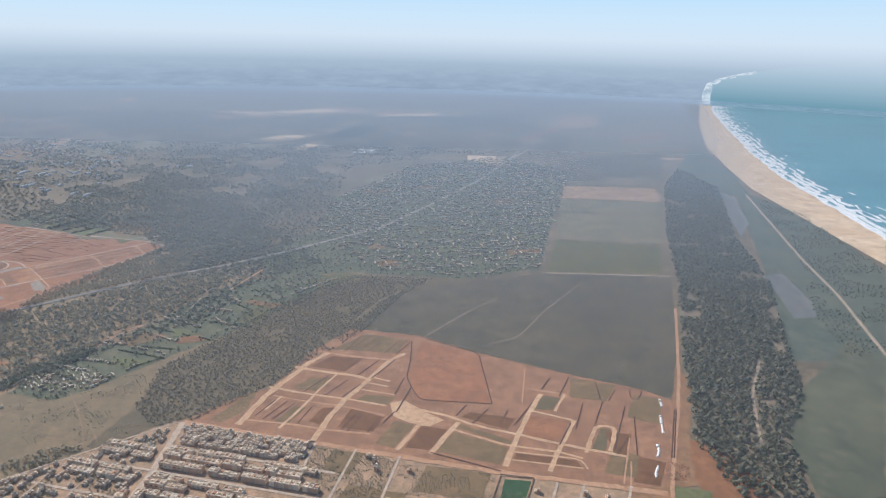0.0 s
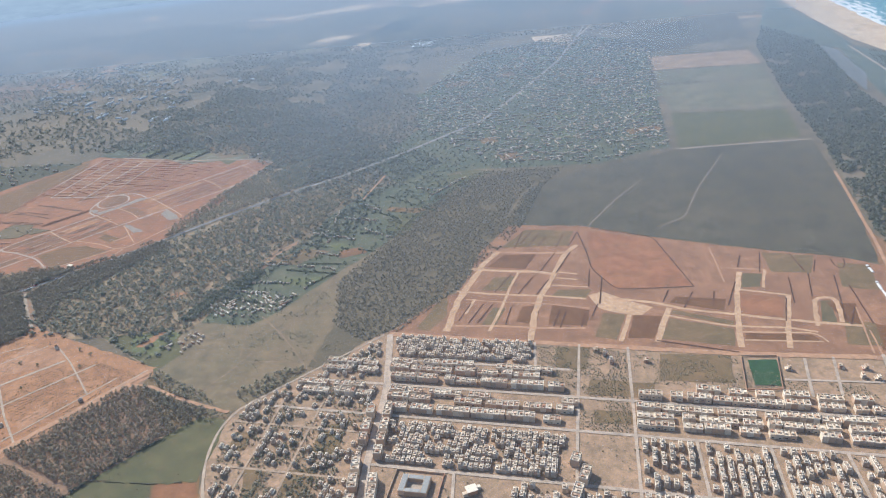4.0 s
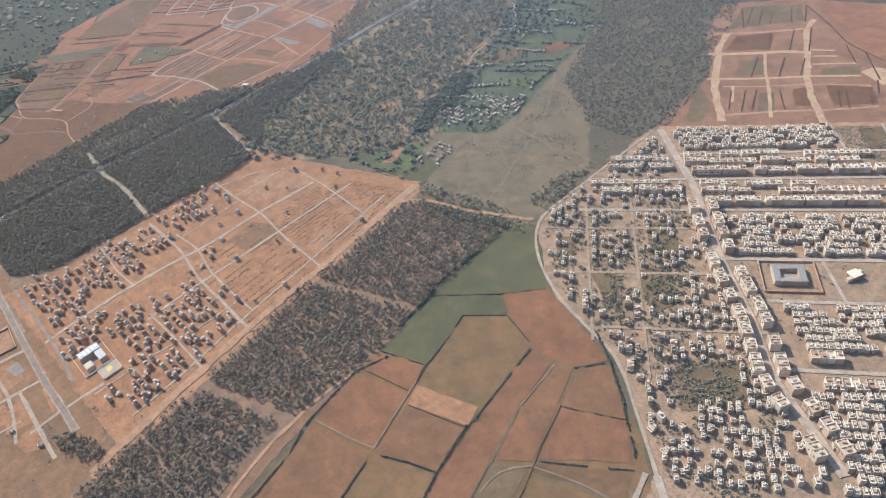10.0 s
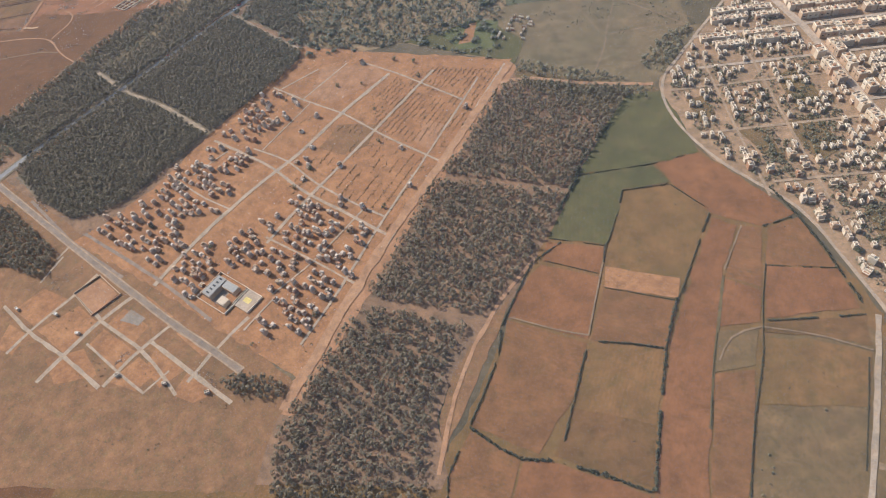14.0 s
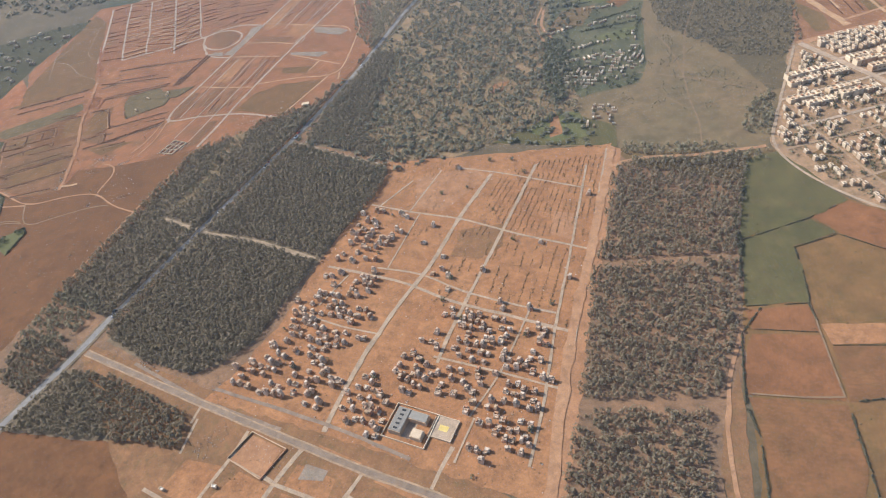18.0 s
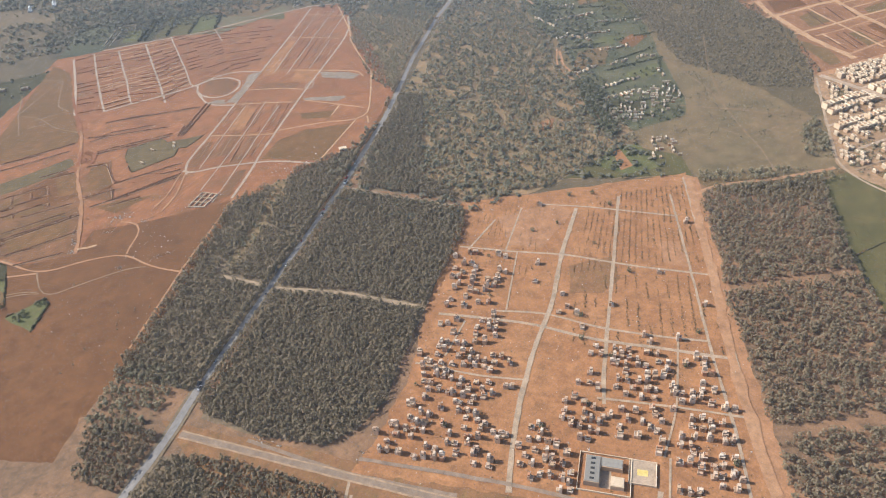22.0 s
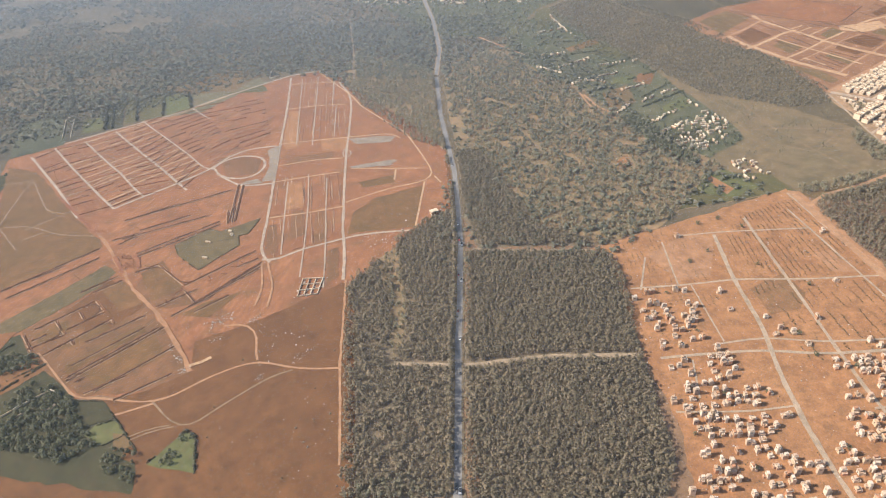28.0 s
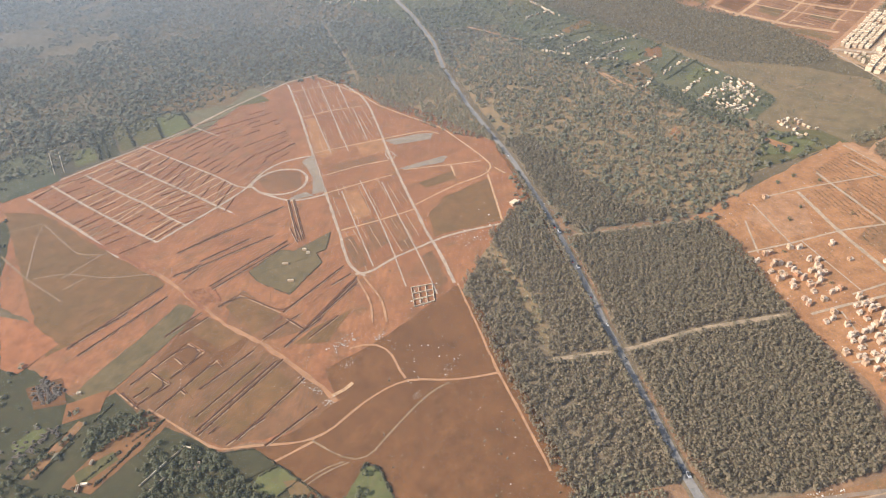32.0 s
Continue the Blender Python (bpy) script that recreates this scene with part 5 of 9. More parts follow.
strip('narrow sandy lane between plots', 'lightsand', 1.7, 4, [(-670, 947), (-642, 942)], 'street', 0.2)
strip('narrow sandy lane between plots', 'lightsand', 1.7, 4, [(-701, 940), (-674, 936)], 'street', 0.2)
strip('narrow sandy lane between plots', 'lightsand', 1.7, 4, [(-672, 936), (-643, 931)], 'street', 0.2)
strip('narrow sandy lane between plots', 'lightsand', 1.7, 4, [(-730, 933), (-705, 930)], 'street', 0.2)
strip('narrow sandy lane between plots', 'lightsand', 1.7, 4, [(-673, 925), (-644, 920)], 'street', 0.2)
strip('narrow sandy lane between plots', 'lightsand', 1.7, 4, [(-732, 922), (-706, 919)], 'street', 0.2)
strip('narrow sandy lane between plots', 'lightsand', 1.7, 4, [(-674, 914), (-645, 910)], 'street', 0.2)
patch('weedy brown strip between trenches', 'drygrass2', 3, [(-817, 805), (-802, 804), (-803, 792), (-817, 795)], 'field')
patch('weedy brown strip between trenches', 'browngrass', 3, [(-820, 812), (-781, 823), (-781, 772), (-824, 768), (-819, 788)], 'field')
patch('weedy brown strip between trenches', 'drygrass2', 3, [(-843, 808), (-822, 805), (-824, 792), (-846, 794)], 'field')
patch('weedy brown strip between trenches', 'drygrass2', 3, [(-842, 782), (-807, 778), (-808, 770), (-833, 772)], 'field')
patch('weedy brown strip between trenches', 'drygrass2', 3, [(-839, 748), (-792, 740), (-799, 715), (-839, 726)], 'field')
patch('weedy brown strip between trenches', 'drygrass2', 3, [(-843, 761), (-794, 756), (-795, 747), (-846, 752)], 'field')
patch('weedy brown strip between trenches', 'drygrass2', 3, [(-792, 817), (-777, 812), (-778, 775), (-796, 781)], 'field')
patch('weedy brown strip between trenches', 'drygrass2', 3, [(-765, 809), (-751, 806), (-754, 770), (-776, 772)], 'field')
patch('weedy brown strip between trenches', 'drygrass2', 3, [(-773, 743), (-756, 740), (-731, 728), (-762, 724)], 'field')
strip('churned red trench', 'redtrench', 2.6, 5, [(-752, 972), (-756, 930), (-758, 895)], 'trench', 1.2)
strip('churned red trench', 'redtrench', 2.6, 6, [(-766, 846), (-773, 820)], 'trench', 1.0)
strip('churned red trench', 'redtrench', 2.6, 6, [(-756, 835), (-754, 825), (-762, 817)], 'trench', 1.0)
patch('brown dry grass plain', 'browngrass', 2, [(-830, 702), (-793, 688), (-757, 677), (-690, 671), (-690, 659), (-748, 596), (-797, 544), (-856, 664)], 'field')
patch('bare red field', 'redbright', 3, [(-839, 953), (-833, 922), (-838, 887), (-867, 888), (-869, 903)], 'field')
patch('olive field beyond the estate', 'meadow2', 2, [(-571, 1162), (-483, 1068), (-487, 1022), (-591, 1064), (-616, 1073)], 'field')
patch('dark hedged field', 'marsh', 4, [(-748, 1099), (-701, 1082), (-668, 1156), (-690, 1171), (-715, 1167)], 'field')
patch('tan field beyond the estate', 'drygrass', 4, [(-583, 1136), (-538, 1127), (-483, 1094), (-474, 1050), (-524, 1040), (-554, 1076)], 'field')
patch('striped green nursery beds', 'greencrop', 4, [(-662, 1119), (-645, 1108), (-658, 1084), (-677, 1089)], 'field')
patch('dark hedged field', 'orchard', 4, [(-619, 1146), (-606, 1137), (-646, 1066), (-659, 1076)], 'field')
patch('green field beside the estate', 'meadow', 4, [(-597, 1117), (-576, 1101), (-608, 1051), (-627, 1062)], 'field')
patch('green field beside the estate', 'greencrop', 4, [(-575, 1100), (-557, 1082), (-579, 1040), (-604, 1049)], 'field')
patch('green field beside the estate', 'meadow', 4, [(-606, 1131), (-598, 1121), (-629, 1066), (-640, 1071)], 'field')
patch('dark hedged field', 'plain', 4, [(-668, 1142), (-656, 1132), (-679, 1090), (-698, 1086)], 'field')
patch('dark hedged field', 'plain', 2, [(-722, 1195), (-676, 1201), (-632, 1127), (-659, 1073), (-755, 1106)], 'field')
patch('pale green field', 'meadow', 3, [(-668, 1132), (-643, 1110), (-662, 1079), (-691, 1095)], 'field')
patch('brown dry grass plain', 'browngrass', 1, [(-846, 688), (-804, 682), (-763, 660), (-743, 619), (-769, 587), (-819, 530), (-876, 588), (-864, 610), (-839, 604), (-822, 644)], 'field')
patch('brown dry grass plain', 'browngrass', 1, [(-852, 611), (-818, 642), (-744, 619), (-766, 585), (-819, 534), (-839, 509), (-916, 571)], 'field')
patch('brown dry grass plain', 'browngrass', 1, [(-843, 714), (-768, 662), (-740, 617), (-785, 557), (-823, 530), (-895, 538), (-919, 723)], 'field')
patch('dark green garden land', 'orchard', 2, [(-936, 824), (-896, 826), (-870, 822), (-849, 816), (-849, 787), (-851, 767), (-852, 746), (-853, 727), (-842, 711), (-844, 692), (-848, 660), (-863, 639), (-954, 793)], 'field')
patch('bare red-brown garden strip', 'redsoil2', 4, [(-905, 788), (-882, 790), (-853, 786), (-849, 769), (-857, 767), (-901, 770)], 'field')
hedge(0.8, [(-883, 780), (-851, 773)])
patch('rows of green crops', 'orchard', 4, [(-897, 762), (-853, 764), (-852, 752), (-883, 752), (-890, 748)], 'field')
patch('bare red-brown garden strip', 'redsoil', 4, [(-868, 836), (-849, 821), (-863, 812), (-879, 825)], 'field')
patch('bare brown garden strip', 'brownsoil', 4, [(-883, 817), (-873, 818), (-872, 813), (-909, 806), (-912, 812)], 'field')
patch('rows of dark green crops', 'orchard', 5, [(-853, 726), (-843, 712), (-844, 694), (-857, 701)], 'field')
patch('bright green crop bed', 'greencrop', 5, [(-853, 698), (-844, 692), (-845, 677), (-858, 681), (-861, 695)], 'field')
patch('dry yellow garden bed', 'drygrass', 5, [(-850, 684), (-845, 677), (-847, 666), (-856, 672)], 'field')
patch('green orchard beside the plain', 'greencrop', 4, [(-824, 652), (-822, 644), (-836, 624), (-849, 649)], 'field')
patch('rough pale ground beside the gardens', 'browngrass', 4, [(-872, 871), (-856, 858), (-868, 836), (-880, 851)], 'field')
patch('green garden bed', 'meadow', 5, [(-897, 789), (-878, 781), (-880, 774), (-901, 779)], 'field')
patch('green garden bed', 'greencrop', 5, [(-902, 839), (-886, 836), (-886, 828), (-905, 828)], 'field')
patch('graded brown land laid out for streets', 'browngrass', 0, [(-784, 500), (-741, 257), (-607, 217), (-608, 132), (-872, 200), (-1015, 495)], 'field')
patch('fallow brown farm land', 'stubble2', 0, [(-523, 181), (-304, 132), (-348, 63), (-581, 103)], 'field')
patch('fallow brown farm land', 'stubble2', 0, [(-308, 218), (-281, 210), (-307, 128), (-359, 139)], 'field')
patch('pale far field', 'stubble', 2, [(-995, 2913), (-856, 3020), (-790, 2719), (-902, 2675)], 'field')
patch('pale far field', 'stubble', 2, [(-607, 3159), (-407, 3237), (-398, 3007), (-556, 2970)], 'field')
patch('pale far field', 'stubble', 2, [(-330, 3023), (-127, 3071), (-137, 2907), (-294, 2872)], 'field')
patch('pale far field', 'stubble', 2, [(-1616, 3329), (-1503, 3329), (-1457, 3189), (-1545, 3195)], 'field')
patch('pale far field', 'stubble', 2, [(-934, 4163), (-689, 4344), (-678, 4065), (-858, 3965)], 'field')
patch('pale far field', 'stubble', 2, [(325, 4586), (654, 4805), (593, 4475), (323, 4341)], 'field')
patch('pale far field', 'stubble', 2, [(779, 3537), (956, 3914), (1102, 4106), (904, 3569)], 'field')
patch('dull far field', 'meadow2', 2, [(-411, 2129), (-337, 2679), (-207, 2726), (-315, 2085)], 'field')
patch('dull far field', 'meadow2', 2, [(-61, 2395), (81, 2500), (81, 2348), (-39, 2284)], 'field')
patch('dull far field', 'meadow2', 2, [(-193, 1534), (-99, 1704), (-68, 1662), (-160, 1475)], 'field')
patch('dull far field', 'meadow2', 2, [(-1088, 1957), (-893, 2172), (-765, 1934), (-948, 1751)], 'field')
patch('dull far field', 'meadow2', 2, [(-668, 2213), (-532, 2352), (-463, 2120), (-578, 1963)], 'field')
strip('far straight road', 'track', 5.0, 4, [(173, 1851), (264, 2098), (397, 2593)], 'track', 1.5)
strip('far straight road', 'fainttrack', 5.6, 4, [(-175, 3296), (-157, 4424)], 'track', 1.7)
patch('brown leaf litter and sand', 'litter2', 0, [(-810, 817), (-579, 674), (-548, 560), (-401, 468), (-342, 384), (-442, 292), (-527, 247), (-855, 470), (-912, 596)], 'forest_floor')
patch('brown farm land', 'stubble2', 0, [(-436, 314), (-369, 386), (-332, 385), (-328, 352), (-314, 315), (-301, 265), (-298, 220), (-356, 138), (-530, 176), (-520, 204), (-482, 252)], 'field')
patch('orange sand beside the planted strip', 'orangesoil2', 1, [(-408, 478), (-405, 469), (-476, 385), (-511, 344), (-549, 295), (-585, 249), (-602, 257), (-582, 270)], 'field')
patch('dry brown grass', 'browngrass', 0, [(-432, 964), (-462, 817), (-498, 736), (-568, 670), (-623, 621), (-730, 617), (-673, 690)], 'field')
patch('dry grass between woods and town', 'plaingrass', 0, [(-472, 536), (-406, 620), (-308, 798), (-196, 934), (-34, 868), (-95, 713), (-163, 571), (-216, 508), (-328, 414), (-424, 501)], 'field')
patch('dark green garden land', 'orchard', 1, [(-1108, 1160), (-1059, 1183), (-897, 1084), (-833, 1085), (-754, 1069), (-832, 971), (-859, 901), (-865, 802), (-897, 781)], 'field')
patch('weedy empty town block', 'drygrass', 3, [(-272, 354), (-251, 356), (-254, 324), (-272, 318)], 'field')
patch('weedy empty town block', 'drygrass', 3, [(-300, 358), (-285, 356), (-287, 324), (-295, 330)], 'field')
patch('weedy empty town block', 'drygrass', 3, [(-268, 278), (-235, 278), (-237, 257), (-236, 248), (-272, 251)], 'field')
patch('weedy empty town block', 'drygrass', 3, [(-256, 395), (-237, 398), (-241, 366), (-259, 363)], 'field')
patch('weedy empty town block', 'drygrass', 3, [(-316, 394), (-304, 394), (-305, 376), (-317, 372)], 'field')
strip('orange dirt track', 'fainttrack', 1.0, 4, [(-847, 672), (-836, 669), (-826, 660)], 'track', 0.3)
patch('fallow brown farm land', 'stubble2', 0, [(-702, 256), (-470, 200), (-496, 88), (-725, 128)], 'field')
patch('pale far field', 'sand', 2, [(-603, 2150), (-517, 2279), (-433, 2188), (-535, 2056)], 'beach')
patch('pale far field', 'sand', 2, [(-458, 1964), (-412, 2155), (-379, 2138), (-404, 1938)], 'beach')
patch('pale far field', 'sand', 2, [(-1624, 3369), (-1570, 3477), (-1511, 3258)], 'beach')
patch('pale far field', 'sand', 2, [(-1004, 2902), (-794, 2903), (-543, 3150), (-480, 3020), (-737, 2734)], 'beach')
patch('pale far field', 'sand', 2, [(-456, 2392), (-344, 2431), (-348, 2354), (-437, 2306)], 'beach')
patch('dull green far field', 'meadow2', 2, [(-1143, 2014), (-914, 1982), (-835, 1825), (-1021, 1849)], 'field')
patch('dull green far field', 'meadow2', 2, [(-611, 1050), (-517, 1105), (-488, 1033), (-574, 1022)], 'field')
patch('weedy olive building plot', 'drygrass', 3, [(186, 573), (210, 564), (196, 521), (169, 530)], 'field')
patch('weedy olive building plot', 'drygrass', 3, [(145, 481), (165, 474), (154, 444), (131, 449)], 'field')
patch('ploughed red-brown plot', 'orangered2', 3, [(-19, 677), (43, 645), (47, 601), (48, 551), (7, 550), (-19, 554), (-30, 601)], 'field')
strip('light sandy street cut in red earth', 'lightsand', 6.0, 4, [(-169, 503), (-157, 556), (-151, 570), (-131, 621), (-115, 644)], 'street', 1.7)
strip('light sandy street cut in red earth', 'lightsand', 5.2, 4, [(-101, 480), (-95, 513), (-85, 548), (-69, 583), (-54, 621), (-45, 637), (-36, 646)], 'street', 1.5)
strip('orange earth lane between plots', 'dirtroad', 3.4, 4, [(-126, 646), (-93, 637), (-40, 629)], 'street', 1.0)
strip('light sandy street cut in red earth', 'lightsand', 4.4, 4, [(-144, 610), (-113, 601), (-79, 595), (-65, 587)], 'street', 1.2)
strip('light sandy street cut in red earth', 'lightsand', 3.0, 4, [(-159, 569), (-131, 560), (-98, 553), (-82, 550), (-46, 540)], 'street', 0.8)
strip('orange earth lane between plots', 'dirtroad', 2.0, 4, [(-151, 553), (-124, 545), (-87, 538), (-46, 524)], 'street', 0.6)
strip('orange earth lane between plots', 'dirtroad', 2.6, 4, [(-164, 511), (-124, 506), (-94, 499), (-55, 494)], 'street', 0.7)
strip('light sandy street cut in red earth', 'lightsand', 2.6, 4, [(-133, 499), (-120, 535), (-110, 570), (-99, 598)], 'street', 0.7)
strip('light sandy street cut in red earth', 'lightsand', 2.0, 4, [(-72, 568), (-40, 560)], 'street', 0.6)
strip('light sandy street cut in red earth', 'lightsand', 4.0, 4, [(-11, 520), (-31, 472)], 'street', 1.1)
strip('light sandy street cut in red earth', 'lightsand', 4.8, 4, [(19, 516), (-4, 468)], 'street', 1.3)
strip('light sandy street cut in red earth', 'lightsand', 2.6, 4, [(13, 505), (57, 483), (102, 475), (118, 467)], 'street', 0.7)
strip('light sandy street cut in red earth', 'lightsand', 3.4, 4, [(-35, 541), (7, 527), (33, 511), (74, 497), (105, 486), (155, 471)], 'street', 1.0)
strip('light sandy street cut in red earth', 'lightsand', 4.6, 4, [(55, 454), (65, 487), (85, 541), (97, 568)], 'street', 1.3)
strip('light sandy street cut in red earth', 'lightsand', 4.2, 4, [(89, 449), (103, 484), (121, 524)], 'street', 1.2)
strip('orange earth lane between plots', 'dirtroad', 2.2, 4, [(84, 578), (120, 569)], 'street', 0.6)
strip('light sandy street cut in red earth', 'lightsand', 2.6, 4, [(120, 569), (106, 538)], 'street', 0.7)
strip('light sandy street cut in red earth', 'lightsand', 2.8, 4, [(84, 538), (119, 524)], 'street', 0.8)
strip('light sandy street cut in red earth', 'lightsand', 1.8, 4, [(63, 474), (118, 466), (119, 453)], 'street', 0.5)
strip('light sandy street cut in red earth', 'lightsand', 1.8, 4, [(61, 463), (116, 454)], 'street', 0.5)
strip('light sandy street cut in red earth', 'lightsand', 3.6, 4, [(122, 475), (139, 518), (156, 515), (142, 478)], 'street', 1.0)
strip('orange earth lane between plots', 'dirtroad', 1.3, 4, [(88, 620), (78, 552)], 'street', 0.4)
strip('orange earth lane between plots', 'dirtroad', 1.5, 4, [(163, 498), (143, 436)], 'street', 0.4)
strip('orange earth lane between plots', 'dirtroad', 1.3, 4, [(156, 465), (148, 435)], 'street', 0.4)
strip('light sandy street cut in red earth', 'lightsand', 2.4, 4, [(-63, 592), (-46, 585)], 'street', 0.7)
strip('light sandy street cut in red earth', 'lightsand', 2.0, 4, [(-66, 581), (-48, 575)], 'street', 0.6)
strip('light sandy street cut in red earth', 'lightsand', 2.4, 4, [(-152, 528), (-143, 552)], 'street', 0.7)
patch('trampled pale sand', 'lightsand', 3, [(-43, 545), (-30, 551), (-10, 530), (7, 519), (-7, 507), (-23, 513), (-38, 523)], 'field')
patch('weedy olive building plot', 'drygrass', 3, [(-38, 555), (-67, 559), (-76, 548), (-46, 541)], 'field')
patch('weedy olive building plot', 'drygrass', 3, [(-137, 567), (-123, 590), (-102, 589), (-114, 563)], 'field')
patch('weedy olive building plot', 'drygrass', 3, [(21, 513), (56, 494), (63, 489), (60, 484), (18, 507)], 'field')
patch('green weedy building plot', 'darkgrass', 3, [(99, 565), (115, 562), (104, 540), (88, 541)], 'field')
patch('bare red building plot', 'orangered2', 3, [(83, 531), (115, 520), (102, 491), (72, 499)], 'field')
patch('green weedy building plot', 'darkgrass', 3, [(141, 511), (149, 510), (138, 478), (128, 481)], 'field')
patch('weedy olive building plot', 'drygrass', 3, [(15, 500), (59, 479), (51, 456), (0, 472)], 'field')
patch('dry brown weedy building plot', 'browngrass', 3, [(-12, 509), (10, 504), (-5, 473), (-25, 476)], 'field')
patch('weedy olive building plot', 'drygrass', 3, [(130, 602), (173, 589), (156, 557), (124, 564)], 'field')
patch('dry brown weedy building plot', 'browngrass', 3, [(-128, 612), (-110, 636), (-78, 631), (-93, 603)], 'field')
patch('dry brown weedy building plot', 'browngrass', 3, [(-110, 511), (-102, 534), (-87, 533), (-94, 504)], 'field')
patch('weedy olive building plot', 'drygrass', 3, [(-112, 652), (-83, 692), (-33, 680), (-45, 646)], 'field')
patch('dry brown weedy building plot', 'browngrass', 3, [(-76, 534), (-46, 521), (-53, 498), (-84, 503)], 'field')
patch('dry brown weedy building plot', 'browngrass', 3, [(65, 472), (112, 464), (115, 456), (62, 464)], 'field')
patch('dry brown weedy building plot', 'browngrass', 3, [(30, 533), (69, 524), (61, 506), (22, 524)], 'field')
patch('weedy olive building plot', 'drygrass', 3, [(-36, 515), (-19, 510), (-34, 474), (-50, 481)], 'field')
patch('weedy olive building plot', 'drygrass', 3, [(-168, 592), (-173, 559), (-194, 510), (-183, 506), (-168, 529)], 'field')
patch('dry brown weedy building plot', 'browngrass', 3, [(144, 508), (166, 503), (155, 473), (145, 478)], 'field')
patch('weedy olive building plot', 'drygrass', 3, [(-139, 510), (-128, 536), (-117, 533), (-127, 507)], 'field')
patch('dry brown weedy building plot', 'browngrass', 3, [(163, 473), (184, 465), (170, 434), (151, 439)], 'field')
# flat dark strips paint the shade down in the plot trenches
strip('open trench in red earth, its shade painted as a dark strip', 'trenchshade', 1.2, 5, [(-30, 677), (-29, 629), (-31, 593), (-17, 552), (50, 548)], 'trench', 0.4)
strip('open trench in red earth, its shade painted as a dark strip', 'trenchshade', 1.2, 5, [(-14, 683), (42, 652), (50, 548)], 'trench', 0.4)
strip('open trench in red earth, its shade painted as a dark strip', 'trenchshade', 1.2, 5, [(218, 547), (192, 471)], 'trench', 0.4)
strip('open trench in red earth, its shade painted as a dark strip', 'trenchshade', 1.2, 5, [(216, 546), (190, 471)], 'trench', 0.4)
strip('open trench in red earth, its shade painted as a dark strip', 'trenchshade', 1.2, 5, [(176, 533), (163, 473)], 'trench', 0.4)
strip('open trench in red earth, its shade painted as a dark strip', 'trenchshade', 1.2, 5, [(172, 550), (147, 482)], 'trench', 0.4)
strip('open trench in red earth, its shade painted as a dark strip', 'trenchshade', 1.2, 5, [(134, 553), (120, 510)], 'trench', 0.4)
strip('open trench in red earth, its shade painted as a dark strip', 'trenchshade', 1.2, 5, [(170, 580), (159, 559)], 'trench', 0.4)
strip('open trench in red earth, its shade painted as a dark strip', 'trenchshade', 1.2, 5, [(184, 580), (179, 560), (188, 560), (195, 579)], 'trench', 0.4)
strip('open trench in red earth, its shade painted as a dark strip', 'trenchshade', 1.2, 5, [(153, 557), (138, 518)], 'trench', 0.4)
strip('open trench in red earth, its shade painted as a dark strip', 'trenchshade', 1.2, 5, [(-99, 648), (-86, 689)], 'trench', 0.4)
strip('open trench in red earth, its shade painted as a dark strip', 'trenchshade', 1.2, 5, [(-94, 654), (-77, 686)], 'trench', 0.4)
strip('open trench in red earth, its shade painted as a dark strip', 'trenchshade', 1.2, 5, [(-84, 651), (-70, 680)], 'trench', 0.4)
strip('open trench in red earth, its shade painted as a dark strip', 'trenchshade', 1.2, 5, [(-75, 649), (-64, 670)], 'trench', 0.4)
strip('open trench in red earth, its shade painted as a dark strip', 'trenchshade', 1.2, 5, [(-57, 645), (-45, 674)], 'trench', 0.4)
strip('open trench in red earth, its shade painted as a dark strip', 'trenchshade', 1.2, 5, [(-45, 644), (-30, 677)], 'trench', 0.4)
strip('open trench in red earth, its shade painted as a dark strip', 'trenchshade', 1.2, 5, [(-93, 603), (-81, 633)], 'trench', 0.4)
strip('open trench in red earth, its shade painted as a dark strip', 'trenchshade', 1.2, 5, [(-79, 596), (-60, 632)], 'trench', 0.4)
strip('open trench in red earth, its shade painted as a dark strip', 'trenchshade', 1.2, 5, [(-65, 590), (-45, 631)], 'trench', 0.4)
strip('open trench in red earth, its shade painted as a dark strip', 'trenchshade', 1.2, 5, [(-125, 561), (-107, 593)], 'trench', 0.4)
strip('open trench in red earth, its shade painted as a dark strip', 'trenchshade', 1.2, 5, [(-104, 556), (-87, 586)], 'trench', 0.4)
strip('open trench in red earth, its shade painted as a dark strip', 'trenchshade', 1.2, 5, [(-88, 553), (-73, 579)], 'trench', 0.4)
strip('open trench in red earth, its shade painted as a dark strip', 'trenchshade', 1.2, 5, [(-158, 518), (-147, 545)], 'trench', 0.4)
strip('open trench in red earth, its shade painted as a dark strip', 'trenchshade', 1.2, 5, [(-150, 513), (-136, 543)], 'trench', 0.4)
strip('open trench in red earth, its shade painted as a dark strip', 'trenchshade', 1.2, 5, [(-142, 513), (-128, 541)], 'trench', 0.4)
strip('open trench in red earth, its shade painted as a dark strip', 'trenchshade', 1.2, 5, [(-119, 507), (-112, 535)], 'trench', 0.4)
strip('open trench in red earth, its shade painted as a dark strip', 'trenchshade', 1.2, 5, [(-80, 500), (-71, 525)], 'trench', 0.4)
strip('open trench in red earth, its shade painted as a dark strip', 'trenchshade', 1.2, 5, [(-75, 497), (-66, 522)], 'trench', 0.4)
strip('open trench in red earth, its shade painted as a dark strip', 'trenchshade', 1.2, 5, [(-58, 496), (-51, 516)], 'trench', 0.4)
strip('open trench in red earth, its shade painted as a dark strip', 'trenchshade', 1.2, 5, [(-46, 511), (-38, 530)], 'trench', 0.4)
strip('open trench in red earth, its shade painted as a dark strip', 'trenchshade', 1.2, 5, [(31, 514), (46, 539)], 'trench', 0.4)
